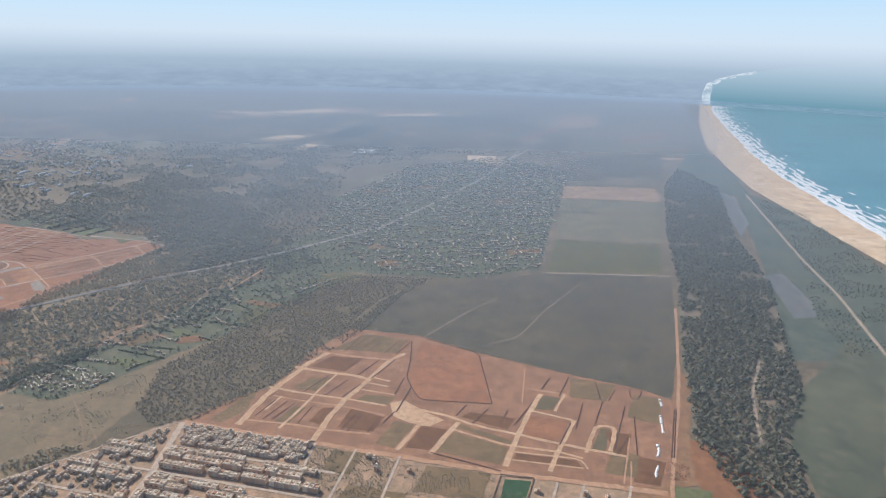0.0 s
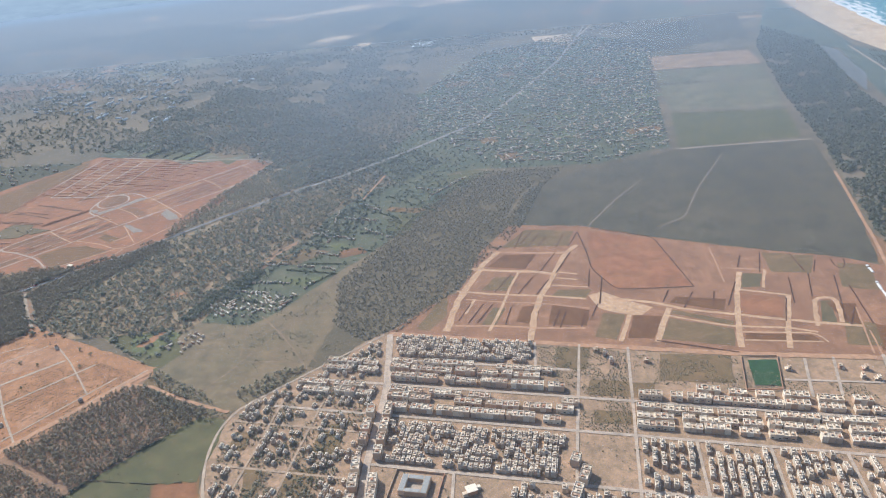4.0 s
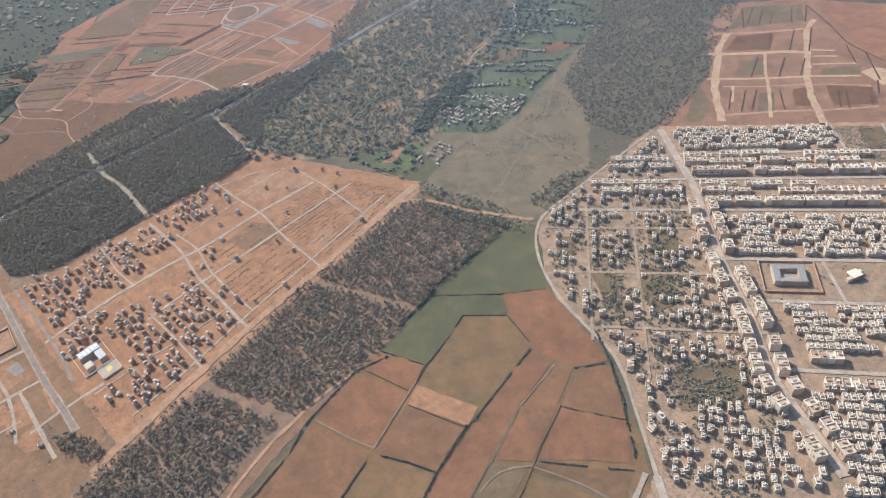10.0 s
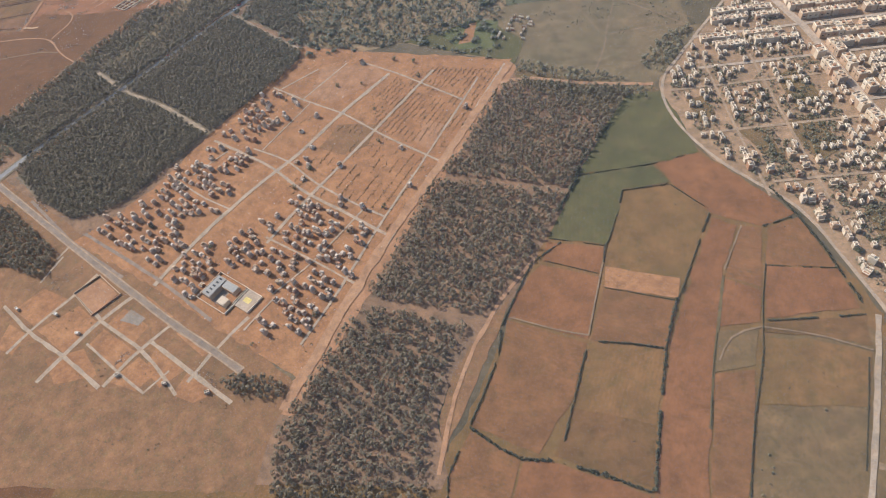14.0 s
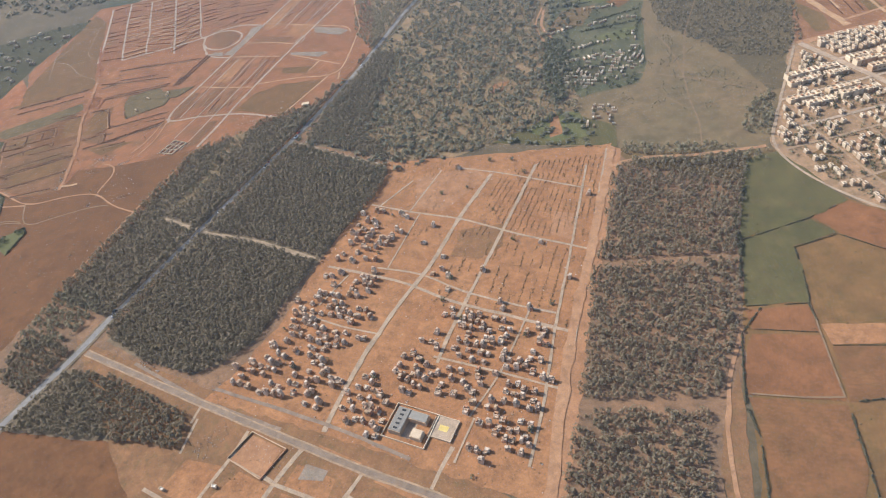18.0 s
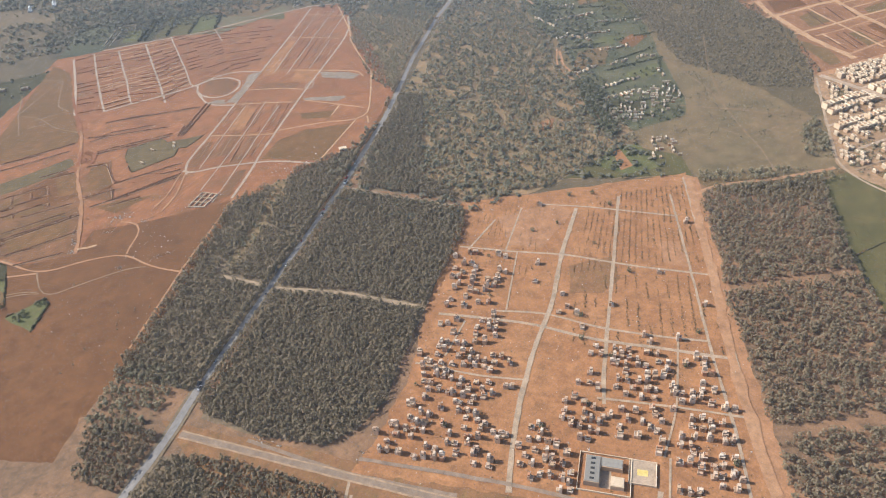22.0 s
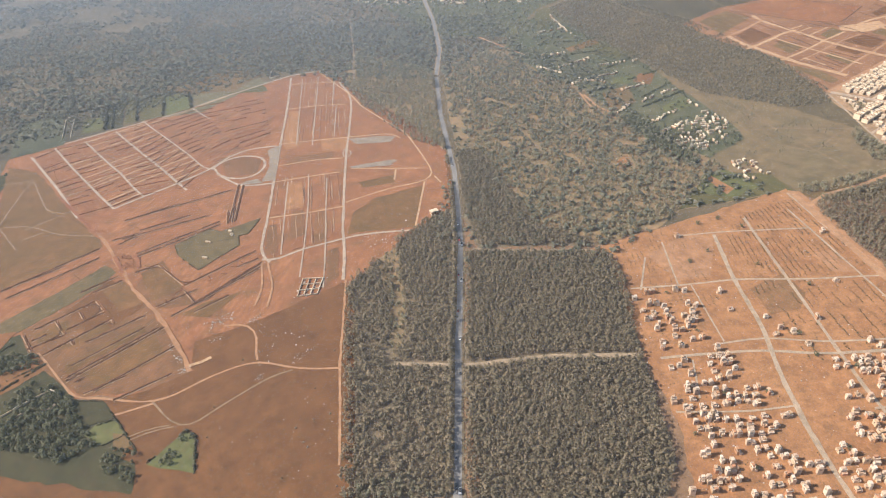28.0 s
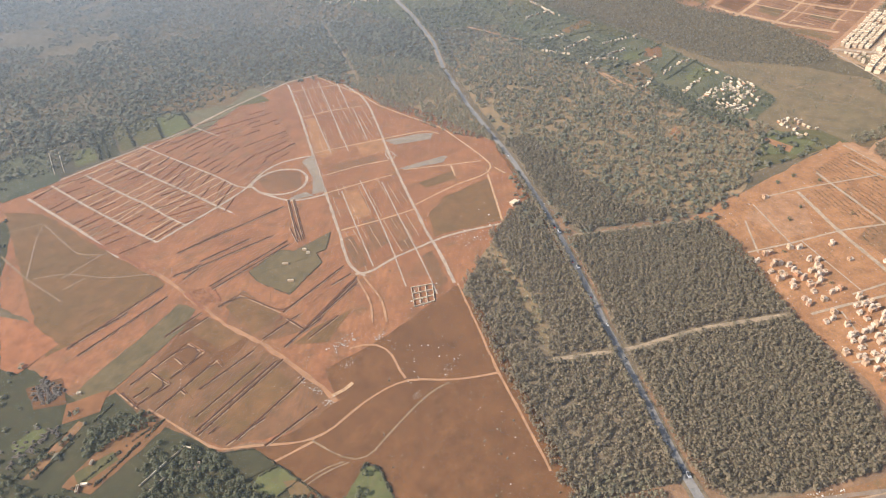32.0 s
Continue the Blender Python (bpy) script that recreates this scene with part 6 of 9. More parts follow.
strip('open trench in red earth, its shade painted as a dark strip', 'trenchshade', 1.2, 5, [(17, 526), (27, 545)], 'trench', 0.4)
strip('open trench in red earth, its shade painted as a dark strip', 'trenchshade', 1.2, 5, [(55, 514), (64, 538)], 'trench', 0.4)
strip('open trench in red earth, its shade painted as a dark strip', 'trenchshade', 1.2, 5, [(-36, 530), (-25, 575)], 'trench', 0.4)
strip('open trench in red earth, its shade painted as a dark strip', 'trenchshade', 1.2, 5, [(-40, 560), (-33, 593)], 'trench', 0.4)
strip('open trench in red earth, its shade painted as a dark strip', 'trenchshade', 1.2, 5, [(129, 602), (114, 565)], 'trench', 0.4)
strip('open trench in red earth, its shade painted as a dark strip', 'trenchshade', 1.2, 5, [(110, 600), (99, 577)], 'trench', 0.4)
strip('open trench in red earth, its shade painted as a dark strip', 'trenchshade', 1.2, 5, [(154, 596), (152, 562)], 'trench', 0.4)
strip('open trench in red earth, its shade painted as a dark strip', 'trenchshade', 1.2, 5, [(-4, 470), (51, 448)], 'trench', 0.4)
strip('open trench in red earth, its shade painted as a dark strip', 'trenchshade', 1.2, 5, [(67, 513), (87, 551)], 'trench', 0.4)
strip('open trench in red earth, its shade painted as a dark strip', 'trenchshade', 1.2, 5, [(117, 519), (102, 485)], 'trench', 0.4)
strip('open trench in red earth, its shade painted as a dark strip', 'trenchshade', 1.2, 5, [(147, 474), (162, 498)], 'trench', 0.4)
strip('pale town side road', 'gravel', 2.6, 4, [(-301, 220), (-317, 196), (-335, 170), (-355, 143), (-372, 119)], 'street', 0.8)
strip('sandy lane beside the town', 'fainttrack', 2.5, 4, [(-308, 194), (-312, 178), (-329, 156), (-343, 138)], 'track', 0.8)
strip('sandy lane beside the town', 'fainttrack', 2.5, 4, [(-319, 188), (-307, 179)], 'track', 0.8)
strip('sandy lane beside the town', 'fainttrack', 2.5, 4, [(-343, 156), (-333, 149), (-319, 144)], 'track', 0.8)
patch('bare brown ground by the dirt road', 'brownsoil', 1, [(246, 637), (250, 599), (214, 499), (244, 455), (215, 408), (205, 439), (185, 433), (175, 444), (198, 508)], 'field')
strip('pale lane between plots', 'concrete', 2.1, 4, [(93, 436), (79, 393)], 'road')
strip('pale lane between plots', 'concrete', 2.1, 4, [(113, 435), (98, 392)], 'road')
strip('pale lane between plots', 'concrete', 2.1, 4, [(148, 434), (131, 386)], 'road')
strip('pale lane between plots', 'concrete', 2.1, 4, [(69, 413), (132, 403)], 'road')
strip('wide town avenue', 'concrete', 5.2, 4, [(-216, 504), (-213, 432), (-220, 353), (-220, 301), (-224, 270), (-223, 255), (-218, 234), (-214, 208)], 'road')
patch('small green garden plot', 'greencrop', 4, [(-323, 621), (-286, 614), (-304, 599), (-338, 608)], 'field')
patch('small green garden plot', 'orchard', 4, [(-375, 591), (-344, 574), (-365, 566), (-387, 580)], 'field')
patch('small green garden plot', 'meadow', 4, [(-213, 765), (-195, 757), (-217, 735), (-237, 750)], 'field')
patch('tilled brown garden plot', 'stubble2', 4, [(-236, 785), (-190, 771), (-202, 760), (-243, 773)], 'field')
patch('tilled brown garden plot', 'drygrass', 4, [(-324, 685), (-294, 674), (-324, 647), (-358, 655)], 'field')
patch('tilled brown garden plot', 'redsoil2', 4, [(-261, 678), (-252, 664), (-281, 655), (-283, 673)], 'field')
patch('green crop field', 'greencrop', 4, [(-423, 538), (-403, 528), (-414, 496), (-439, 505), (-447, 528)], 'field')
patch('small bare orange plot', 'orangesoil', 4, [(-418, 533), (-427, 510), (-438, 511), (-426, 532)], 'field')
patch('bare orange clearing', 'orangesoil', 4, [(-437, 606), (-423, 603), (-436, 592), (-447, 595)], 'field')
patch('small green garden plot', 'meadow', 4, [(-138, 896), (-106, 886), (-158, 835), (-192, 855)], 'field')
patch('small green garden plot', 'greencrop', 4, [(-287, 694), (-268, 681), (-288, 673), (-301, 689)], 'field')
strip('orange path beside the hamlet', 'dirtroad', 1.6, 4, [(-334, 705), (-357, 678), (-365, 655), (-368, 636)], 'track', 0.5)
strip('orange path beside the hamlet', 'dirtroad', 1.6, 4, [(-391, 610), (-388, 595), (-402, 568)], 'track', 0.5)
strip('pale footpath over the grass', 'fainttrack', 1.1, 3, [(-336, 548), (-314, 520), (-293, 488), (-279, 463)], 'track', 0.3)
strip('pale footpath over the grass', 'fainttrack', 0.9, 3, [(-279, 620), (-296, 556), (-312, 522), (-331, 490), (-342, 466), (-360, 440)], 'track', 0.3)
strip('pale footpath over the grass', 'fainttrack', 0.7, 3, [(-314, 520), (-290, 495), (-273, 472)], 'track', 0.3)
strip('pale footpath over the grass', 'fainttrack', 0.7, 3, [(-338, 479), (-296, 475), (-279, 465)], 'track', 0.3)
strip('pale footpath over the grass', 'fainttrack', 0.7, 3, [(-312, 522), (-269, 576), (-215, 628)], 'track', 0.3)
strip('pale footpath over the grass', 'fainttrack', 0.6, 3, [(-346, 536), (-342, 513), (-338, 479)], 'track', 0.3)
patch('small green garden plot', 'greencrop', 3, [(-3, 1000), (22, 1005), (14, 1039), (-10, 1033)], 'field')
patch('small green garden plot', 'village', 3, [(64, 911), (102, 919), (95, 952), (57, 944)], 'field')
patch('small green garden plot', 'village', 3, [(95, 916), (145, 926), (140, 948), (90, 938)], 'field')
patch('small green garden plot', 'greencrop', 3, [(161, 1193), (213, 1204), (207, 1233), (155, 1222)], 'field')
patch('small green garden plot', 'village', 3, [(-113, 1426), (-68, 1435), (-73, 1458), (-118, 1448)], 'field')
patch('small green garden plot', 'stubble2', 3, [(-114, 1006), (-89, 1011), (-94, 1038), (-120, 1033)], 'field')
patch('small green garden plot', 'village', 3, [(259, 1624), (308, 1634), (302, 1665), (252, 1654)], 'field')
patch('small green garden plot', 'greencrop', 3, [(116, 1631), (157, 1639), (152, 1662), (111, 1654)], 'field')
patch('small green garden plot', 'greencrop', 3, [(15, 1112), (51, 1120), (44, 1150), (9, 1143)], 'field')
patch('small green garden plot', 'greencrop', 3, [(108, 1257), (157, 1267), (151, 1295), (103, 1284)], 'field')
patch('small green garden plot', 'greencrop', 3, [(21, 1591), (53, 1598), (48, 1624), (15, 1617)], 'field')
patch('small green garden plot', 'greencrop', 3, [(40, 1607), (68, 1613), (60, 1647), (33, 1641)], 'field')
patch('small green garden plot', 'meadow', 3, [(58, 1772), (88, 1779), (83, 1801), (54, 1795)], 'field')
patch('small green garden plot', 'stubble2', 3, [(104, 1333), (149, 1343), (141, 1381), (96, 1371)], 'field')
patch('small green garden plot', 'greencrop', 3, [(-42, 1280), (-7, 1287), (-13, 1315), (-48, 1308)], 'field')
patch('small green garden plot', 'meadow', 3, [(-45, 1107), (7, 1118), (-1, 1154), (-53, 1143)], 'field')
patch('small green garden plot', 'village', 3, [(-18, 1452), (23, 1461), (15, 1498), (-26, 1490)], 'field')
patch('small green garden plot', 'village', 3, [(-164, 1285), (-113, 1295), (-118, 1319), (-169, 1309)], 'field')
patch('small green garden plot', 'meadow', 3, [(161, 1817), (200, 1825), (194, 1854), (155, 1846)], 'field')
patch('small green garden plot', 'stubble2', 3, [(-168, 1397), (-116, 1408), (-124, 1444), (-176, 1433)], 'field')
patch('small green garden plot', 'stubble2', 3, [(119, 1752), (161, 1761), (154, 1792), (112, 1783)], 'field')
patch('small green garden plot', 'meadow', 3, [(-93, 1700), (-62, 1707), (-69, 1738), (-99, 1732)], 'field')
patch('small green garden plot', 'village', 3, [(-62, 1666), (-33, 1672), (-42, 1711), (-70, 1705)], 'field')
patch('small green garden plot', 'greencrop', 3, [(136, 1077), (177, 1086), (169, 1123), (128, 1114)], 'field')
patch('small green garden plot', 'greencrop', 3, [(12, 1614), (62, 1624), (56, 1652), (6, 1642)], 'field')
patch('small green garden plot', 'greencrop', 3, [(14, 1104), (46, 1111), (39, 1145), (7, 1138)], 'field')
patch('small green garden plot', 'greencrop', 3, [(-108, 1068), (-76, 1074), (-81, 1099), (-113, 1092)], 'field')
patch('small green garden plot', 'stubble2', 3, [(-8, 1627), (19, 1633), (14, 1656), (-13, 1650)], 'field')
patch('small green garden plot', 'greencrop', 3, [(-226, 1337), (-180, 1347), (-185, 1374), (-231, 1364)], 'field')
patch('small green garden plot', 'village', 3, [(-62, 1322), (-23, 1330), (-28, 1355), (-67, 1347)], 'field')
patch('small green garden plot', 'village', 3, [(-26, 1434), (2, 1440), (-3, 1466), (-31, 1460)], 'field')
patch('small green garden plot', 'stubble2', 3, [(178, 1651), (211, 1658), (204, 1691), (170, 1684)], 'field')
patch('small green garden plot', 'stubble2', 3, [(-59, 1452), (-19, 1461), (-26, 1494), (-66, 1485)], 'field')
patch('small green garden plot', 'meadow', 3, [(-212, 1170), (-166, 1179), (-174, 1214), (-220, 1204)], 'field')
patch('small green garden plot', 'stubble2', 3, [(104, 997), (156, 1008), (151, 1032), (99, 1021)], 'field')
patch('small green garden plot', 'meadow', 3, [(106, 1542), (143, 1550), (138, 1576), (101, 1569)], 'field')
patch('small green garden plot', 'meadow', 3, [(9, 1196), (38, 1202), (34, 1225), (4, 1218)], 'field')
patch('small green garden plot', 'stubble2', 3, [(161, 1431), (207, 1440), (201, 1468), (155, 1458)], 'field')
patch('small green garden plot', 'stubble2', 3, [(-90, 925), (-62, 931), (-68, 960), (-97, 954)], 'field')
patch('small green garden plot', 'village', 3, [(-107, 1666), (-72, 1673), (-77, 1700), (-112, 1693)], 'field')
sea_edge = [(1936, 5128), (1316, 3385), (1114, 2680), (957, 2106), (869, 1730), (835, 1496), (809, 1315), (785, 1156), (713, 874)]
ROAD_TOP = 0.75
sea = patch("turquoise sea with small waves", "sea", 1, sea_edge + [(9000, 300), (9000, 9000), (2600, 6000)], "water", 40, 10)


def foam_line(offset, width, gap, seed):
    """A broken line of surf, offset from the waterline."""
    z = height(3)
    line = np.array(sea_edge, float)
    v, f = [], []
    for a, b in zip(line[:-1], line[1:]):
        d = b - a
        length = np.linalg.norm(d)
        nrm = np.array((d[1], -d[0])) / length
        nrm = nrm if nrm[0] > 0 else -nrm
        k = max(3, int(length / 9))
        for i in range(k):
            p, q = a + d * i / k, a + d * (i + 1) / k
            if noise.noise((p[0] * 0.012, p[1] * 0.012, seed)) < gap:
                continue
            w0, w1 = (width * (0.7 + 0.8 * noise.noise((g[0] * 0.03, g[1] * 0.03, seed + 4))) for g in (p, q))
            o0, o1 = (offset + 9 * noise.noise((g[0] * 0.02, g[1] * 0.02, seed + 9)) for g in (p, q))
            n_ = len(v)
            v += [(*(p + nrm * o0), z), (*(q + nrm * o1), z), (*(q + nrm * (o1 + w1)), z), (*(p + nrm * (o0 + w0)), z)]
            f.append((n_, n_ + 1, n_ + 2, n_ + 3))
    ob = mesh_object("surf", v, f, ["foam"])
    tagged(ob, "broken white line of surf near the beach", "surf", kind="stuff")


for offset, width, gap, seed in ((-8, 24, -0.9, 1.0), (12, 18, -0.5, 2.0), (30, 16, -0.3, 3.0), (46, 10, -0.05, 4.0), (64, 9, 0.12, 5.0), (88, 6, 0.25, 6.0)):
    foam_line(offset, width, gap, seed)

woods("open", 13.0, [(-2300, 1250), (-1000, 1120), (-760, 1130), (-520, 1120), (-330, 1150), (-260, 1450), (-260, 1750), (-100, 1950), (330, 1950), (420, 2300), (300, 2900), (-1300, 2900), (-2600, 2400)])
woods("orch", 15.0, [(330, 1700), (480, 1700), (560, 2300), (420, 2500), (300, 1950)])

# ---- woods and hedges ----
woods('pine', 4.6, [(513, 1555), (620, 1784), (632, 1538), (507, 1131), (462, 900), (373, 651), (349, 579), (300, 510), (281, 426), (225, 423), (218, 497), (257, 645), (331, 891), (386, 1121)])
woods('dense', 2.1, [(-602, 622), (-554, 556), (-556, 541), (-571, 524), (-625, 484), (-681, 436), (-701, 430), (-718, 431), (-743, 456), (-764, 489), (-764, 505), (-679, 575), (-615, 629)])
woods('open', 2.9, [(-794, 554), (-820, 525), (-815, 510), (-797, 503), (-766, 513), (-769, 540)])
woods('rowed', 2.3, [(-685, 673), (-667, 676), (-653, 676), (-651, 663), (-688, 624), (-720, 600), (-735, 621)])
woods('open', 4.4, [(-652, 676), (-634, 676), (-651, 652), (-675, 625), (-699, 603), (-718, 598), (-688, 626), (-652, 664)])
woods('rowed', 2.3, [(-626, 682), (-598, 682), (-574, 673), (-696, 567), (-764, 509), (-799, 553), (-738, 618), (-718, 598), (-698, 603), (-676, 626), (-652, 654)])
woods('dense', 2.2, [(-498, 736), (-483, 717), (-553, 605), (-545, 556), (-598, 626), (-570, 662)])
woods('open', 3.9, [(-398, 835), (-367, 850), (-277, 867), (-319, 751), (-355, 684), (-360, 622), (-378, 564), (-400, 534), (-476, 531), (-510, 538), (-547, 555), (-553, 605), (-483, 717)])
woods('open', 3.3, [(-458, 923), (-370, 1004), (-363, 881), (-500, 742), (-503, 782), (-470, 896)])
woods('open', 6.5, [(-766, 1128), (-649, 1600), (-467, 1361), (-293, 1106), (-370, 1004), (-458, 923), (-428, 1006), (-459, 1035), (-543, 1064)])
woods('open', 6.5, [(-293, 1106), (-232, 1031), (-357, 888), (-363, 1001)])
woods('open', 6.1, [(-223, 1017), (-173, 936), (-275, 815), (-277, 867), (-363, 854), (-363, 868)])
woods('open', 7.9, [(-505, 1096), (-462, 1296), (-328, 1489), (-225, 1351), (-216, 1112), (-275, 956), (-345, 880), (-391, 879), (-436, 969)])
woods('open', 10.8, [(-808, 1280), (-708, 1832), (-542, 2004), (-238, 1703), (-226, 1375), (-466, 1319), (-511, 1082), (-642, 1131)])
woods('open', 7.2, [(-422, 933), (-372, 846), (-309, 902), (-222, 957), (-293, 1051), (-377, 1060)])
woods('open', 11.5, [(-551, 2055), (-266, 2410), (25, 2229), (-83, 1784), (-239, 1718)])
woods('rowed', 2.55, [(-418, 460), (-342, 417), (-387, 372), (-409, 348), (-475, 383), (-481, 390), (-468, 397)])
woods('rowed', 2.55, [(-485, 383), (-413, 344), (-436, 314), (-454, 298), (-481, 277), (-541, 310), (-527, 323), (-503, 358)])
woods('rowed', 2.5, [(-543, 304), (-490, 274), (-500, 262), (-513, 243), (-522, 224), (-529, 190), (-600, 200), (-596, 238), (-584, 256)])
woods('dense', 2.3, [(-789, 475), (-764, 458), (-725, 404), (-730, 384), (-838, 458), (-813, 461)])
woods('dense', 2.3, [(-819, 522), (-794, 504), (-786, 489), (-814, 469), (-831, 493)])
woods('dense', 2.5, [(-619, 282), (-607, 281), (-586, 268), (-590, 260), (-619, 272)])
woods('open', 3.6, [(-404, 475), (-358, 442), (-326, 413), (-338, 405), (-373, 422), (-410, 456)])
woods('open', 3.3, [(-330, 440), (-300, 464), (-279, 464), (-319, 420)])
woods('bare', 2.9, [(-85, 703), (-147, 585), (-212, 505), (-239, 497), (-268, 526), (-275, 603), (-231, 696), (-186, 797), (-127, 886), (-63, 882), (-11, 879), (-49, 816)])
woods('open', 7.4, [(-577, 542), (-632, 631), (-586, 681), (-497, 730), (-452, 778), (-380, 846), (-315, 884), (-264, 842), (-267, 736), (-310, 684), (-349, 638), (-372, 595), (-403, 539), (-415, 481), (-476, 530)])
hedge(0.7, [(-345, 303), (-364, 280), (-379, 262)])
hedge(1.1, [(-379, 262), (-386, 255), (-393, 245), (-402, 231), (-414, 209), (-423, 192), (-434, 170)])
hedge(0.8, [(-428, 310), (-447, 302), (-460, 286), (-474, 268), (-480, 252), (-497, 228), (-508, 214), (-518, 200), (-522, 185)])
hedge(0.6, [(-382, 335), (-356, 331)])
hedge(0.7, [(-382, 335), (-391, 320), (-402, 304), (-406, 300)])
hedge(0.5, [(-433, 315), (-405, 300)])
hedge(0.7, [(-406, 300), (-411, 290)])
hedge(0.35, [(-440, 301), (-416, 284)])
hedge(0.8, [(-435, 247), (-417, 240), (-401, 232)])
hedge(0.8, [(-435, 247), (-444, 233), (-453, 218)])
hedge(0.8, [(-454, 217), (-463, 202), (-470, 196)])
hedge(1.1, [(-503, 220), (-493, 207), (-484, 199), (-470, 194), (-454, 184), (-442, 175), (-435, 170)])
hedge(0.7, [(-323, 286), (-306, 287)])
hedge(0.45, [(-334, 263), (-347, 242), (-359, 219)])
hedge(0.7, [(-359, 219), (-366, 208), (-378, 191), (-388, 175), (-399, 156)])
hedge(0.8, [(-349, 232), (-328, 227), (-306, 222)])
hedge(0.45, [(-355, 330), (-345, 309)])
hedge(1.0, [(-306, 310), (-303, 287), (-302, 265), (-303, 243), (-304, 225)])
hedge(0.5, [(-334, 262), (-314, 254), (-303, 250)])
hedge(0.4, [(-417, 275), (-385, 256)])
hedge(0.45, [(-375, 233), (-385, 217), (-400, 189)])
hedge(0.5, [(-318, 201), (-334, 177), (-352, 151)])
hedge(0.6, [(-401, 355), (-358, 349), (-329, 349)])
hedge(1.6, [(-368, 391), (-392, 371), (-406, 350), (-422, 332)])
hedge(2.2, [(-619, 1148), (-659, 1077)])
hedge(2.2, [(-613, 1145), (-654, 1072)])
hedge(2.2, [(-596, 1123), (-629, 1066)])
hedge(2.2, [(-574, 1103), (-607, 1050)])
hedge(2.2, [(-555, 1082), (-577, 1041)])
hedge(2.2, [(-595, 1121), (-553, 1087)])
hedge(2.2, [(-667, 1155), (-628, 1134)])
hedge(2.2, [(-713, 1171), (-673, 1180), (-666, 1158)])
woods('orch', 2.9, [(-888, 746), (-855, 744), (-854, 727), (-858, 700), (-860, 684), (-878, 688), (-900, 737)])
woods('orch', 2.8, [(-881, 806), (-862, 802), (-850, 786), (-851, 773), (-888, 792)])
woods('orch', 3.4, [(-890, 759), (-851, 762), (-854, 746), (-886, 748)])
woods('orch', 4.6, [(-936, 824), (-898, 823), (-884, 818), (-887, 808), (-916, 805), (-900, 772), (-920, 752)])
woods('orch', 4.4, [(-826, 649), (-823, 644), (-834, 626), (-845, 647)])
woods('orch', 4.5, [(-851, 673), (-848, 660), (-861, 641), (-868, 668), (-861, 679)])
hedge(0.9, [(-853, 727), (-842, 711), (-844, 692), (-848, 661)])
hedge(1.0, [(-858, 700), (-844, 692)])
hedge(0.9, [(-858, 681), (-845, 677)])
hedge(1.1, [(-897, 772), (-849, 772)])
hedge(1.0, [(-909, 806), (-855, 810)])
hedge(1.0, [(-922, 817), (-881, 817)])
hedge(1.2, [(-848, 650), (-823, 652), (-822, 644), (-837, 622)])
hedge(1.0, [(-903, 781), (-876, 777)])
woods('orch', 8.5, [(-275, 956), (-216, 1112), (-225, 1351), (-85, 1745), (168, 1922), (322, 1704), (208, 1243), (142, 933), (34, 882), (-130, 898), (-236, 867)])
woods('orch', 17.2, [(-1083, 1490), (-1226, 1823), (-1063, 2064), (-856, 1819), (-715, 1421), (-789, 1238), (-927, 1111), (-1049, 1309)])
woods('orch', 13.8, [(-1108, 1160), (-1059, 1183), (-897, 1084), (-833, 1085), (-754, 1069), (-832, 971), (-859, 901), (-865, 802), (-897, 781)])
woods('orch', 7.4, [(-266, 850), (-174, 895), (-136, 834), (-197, 747), (-239, 691), (-324, 709), (-311, 766)])

estate_area = [(-562, 563), (-408, 478), (-584, 271), (-715, 410)]
walledyard_area = [(-709, 366), (-694, 375), (-680, 356), (-696, 346)]
hamlet_area = [(-360, 622), (-331, 612), (-314, 570), (-346, 535), (-388, 546), (-382, 577)]
hamlet3_area = [(-392, 532), (-370, 519), (-396, 493), (-413, 504)]
village_area = [(-216, 1112), (-225, 1351), (-85, 1745), (168, 1922), (313, 1669), (208, 1243), (144, 940), (35, 887), (-106, 916)]
farwest_area = [(-1083, 1490), (-1226, 1823), (-1063, 2064), (-856, 1819), (-715, 1421), (-840, 1349)]
works_area = [(-698, 703), (-689, 692), (-703, 682), (-713, 691)]
westtown_area = [(-318, 412), (-324, 394), (-323, 368), (-318, 342), (-307, 317), (-297, 297), (-293, 278), (-292, 255), (-292, 228), (-291, 218), (-279, 199), (-253, 172), (-227, 222), (-225, 269), (-222, 328), (-221, 386), (-222, 494), (-275, 452), (-309, 427)]
gardenbuild_area = [(-907, 841), (-888, 838), (-876, 826), (-883, 819), (-904, 819)]
leftvillage_area = [(-1108, 1160), (-1059, 1183), (-897, 1084), (-833, 1085), (-754, 1069), (-832, 971), (-859, 901), (-865, 802), (-897, 781)]
hutgreen_area = [(-713, 800), (-696, 793), (-694, 798), (-726, 784)]
pile_area = [(-870, 866), (-861, 865), (-865, 844), (-875, 848)]
shacks_area = [(-912, 830), (-879, 830), (-880, 824), (-913, 823)]
shackrow_area = [(-871, 867), (-861, 870), (-860, 846), (-868, 846), (-877, 855)]
edgehouses_area = [(-292, 243), (-289, 230), (-277, 242), (-306, 191), (-325, 168), (-319, 162), (-279, 229), (-286, 248)]
fallow_area = [(-371, 194), (-328, 181), (-357, 138), (-401, 147)]
pitchwall_area = [(50, 443), (75, 440), (63, 402), (39, 404)]
pitchhouses_area = [(76, 424), (112, 422), (127, 419), (121, 410), (129, 407)]
lowtown_area = [(-218, 257), (-174, 251), (-204, 192), (-217, 193), (-215, 221)]
lowwest_area = [(-274, 261), (-226, 258), (-222, 210), (-227, 194), (-289, 201)]
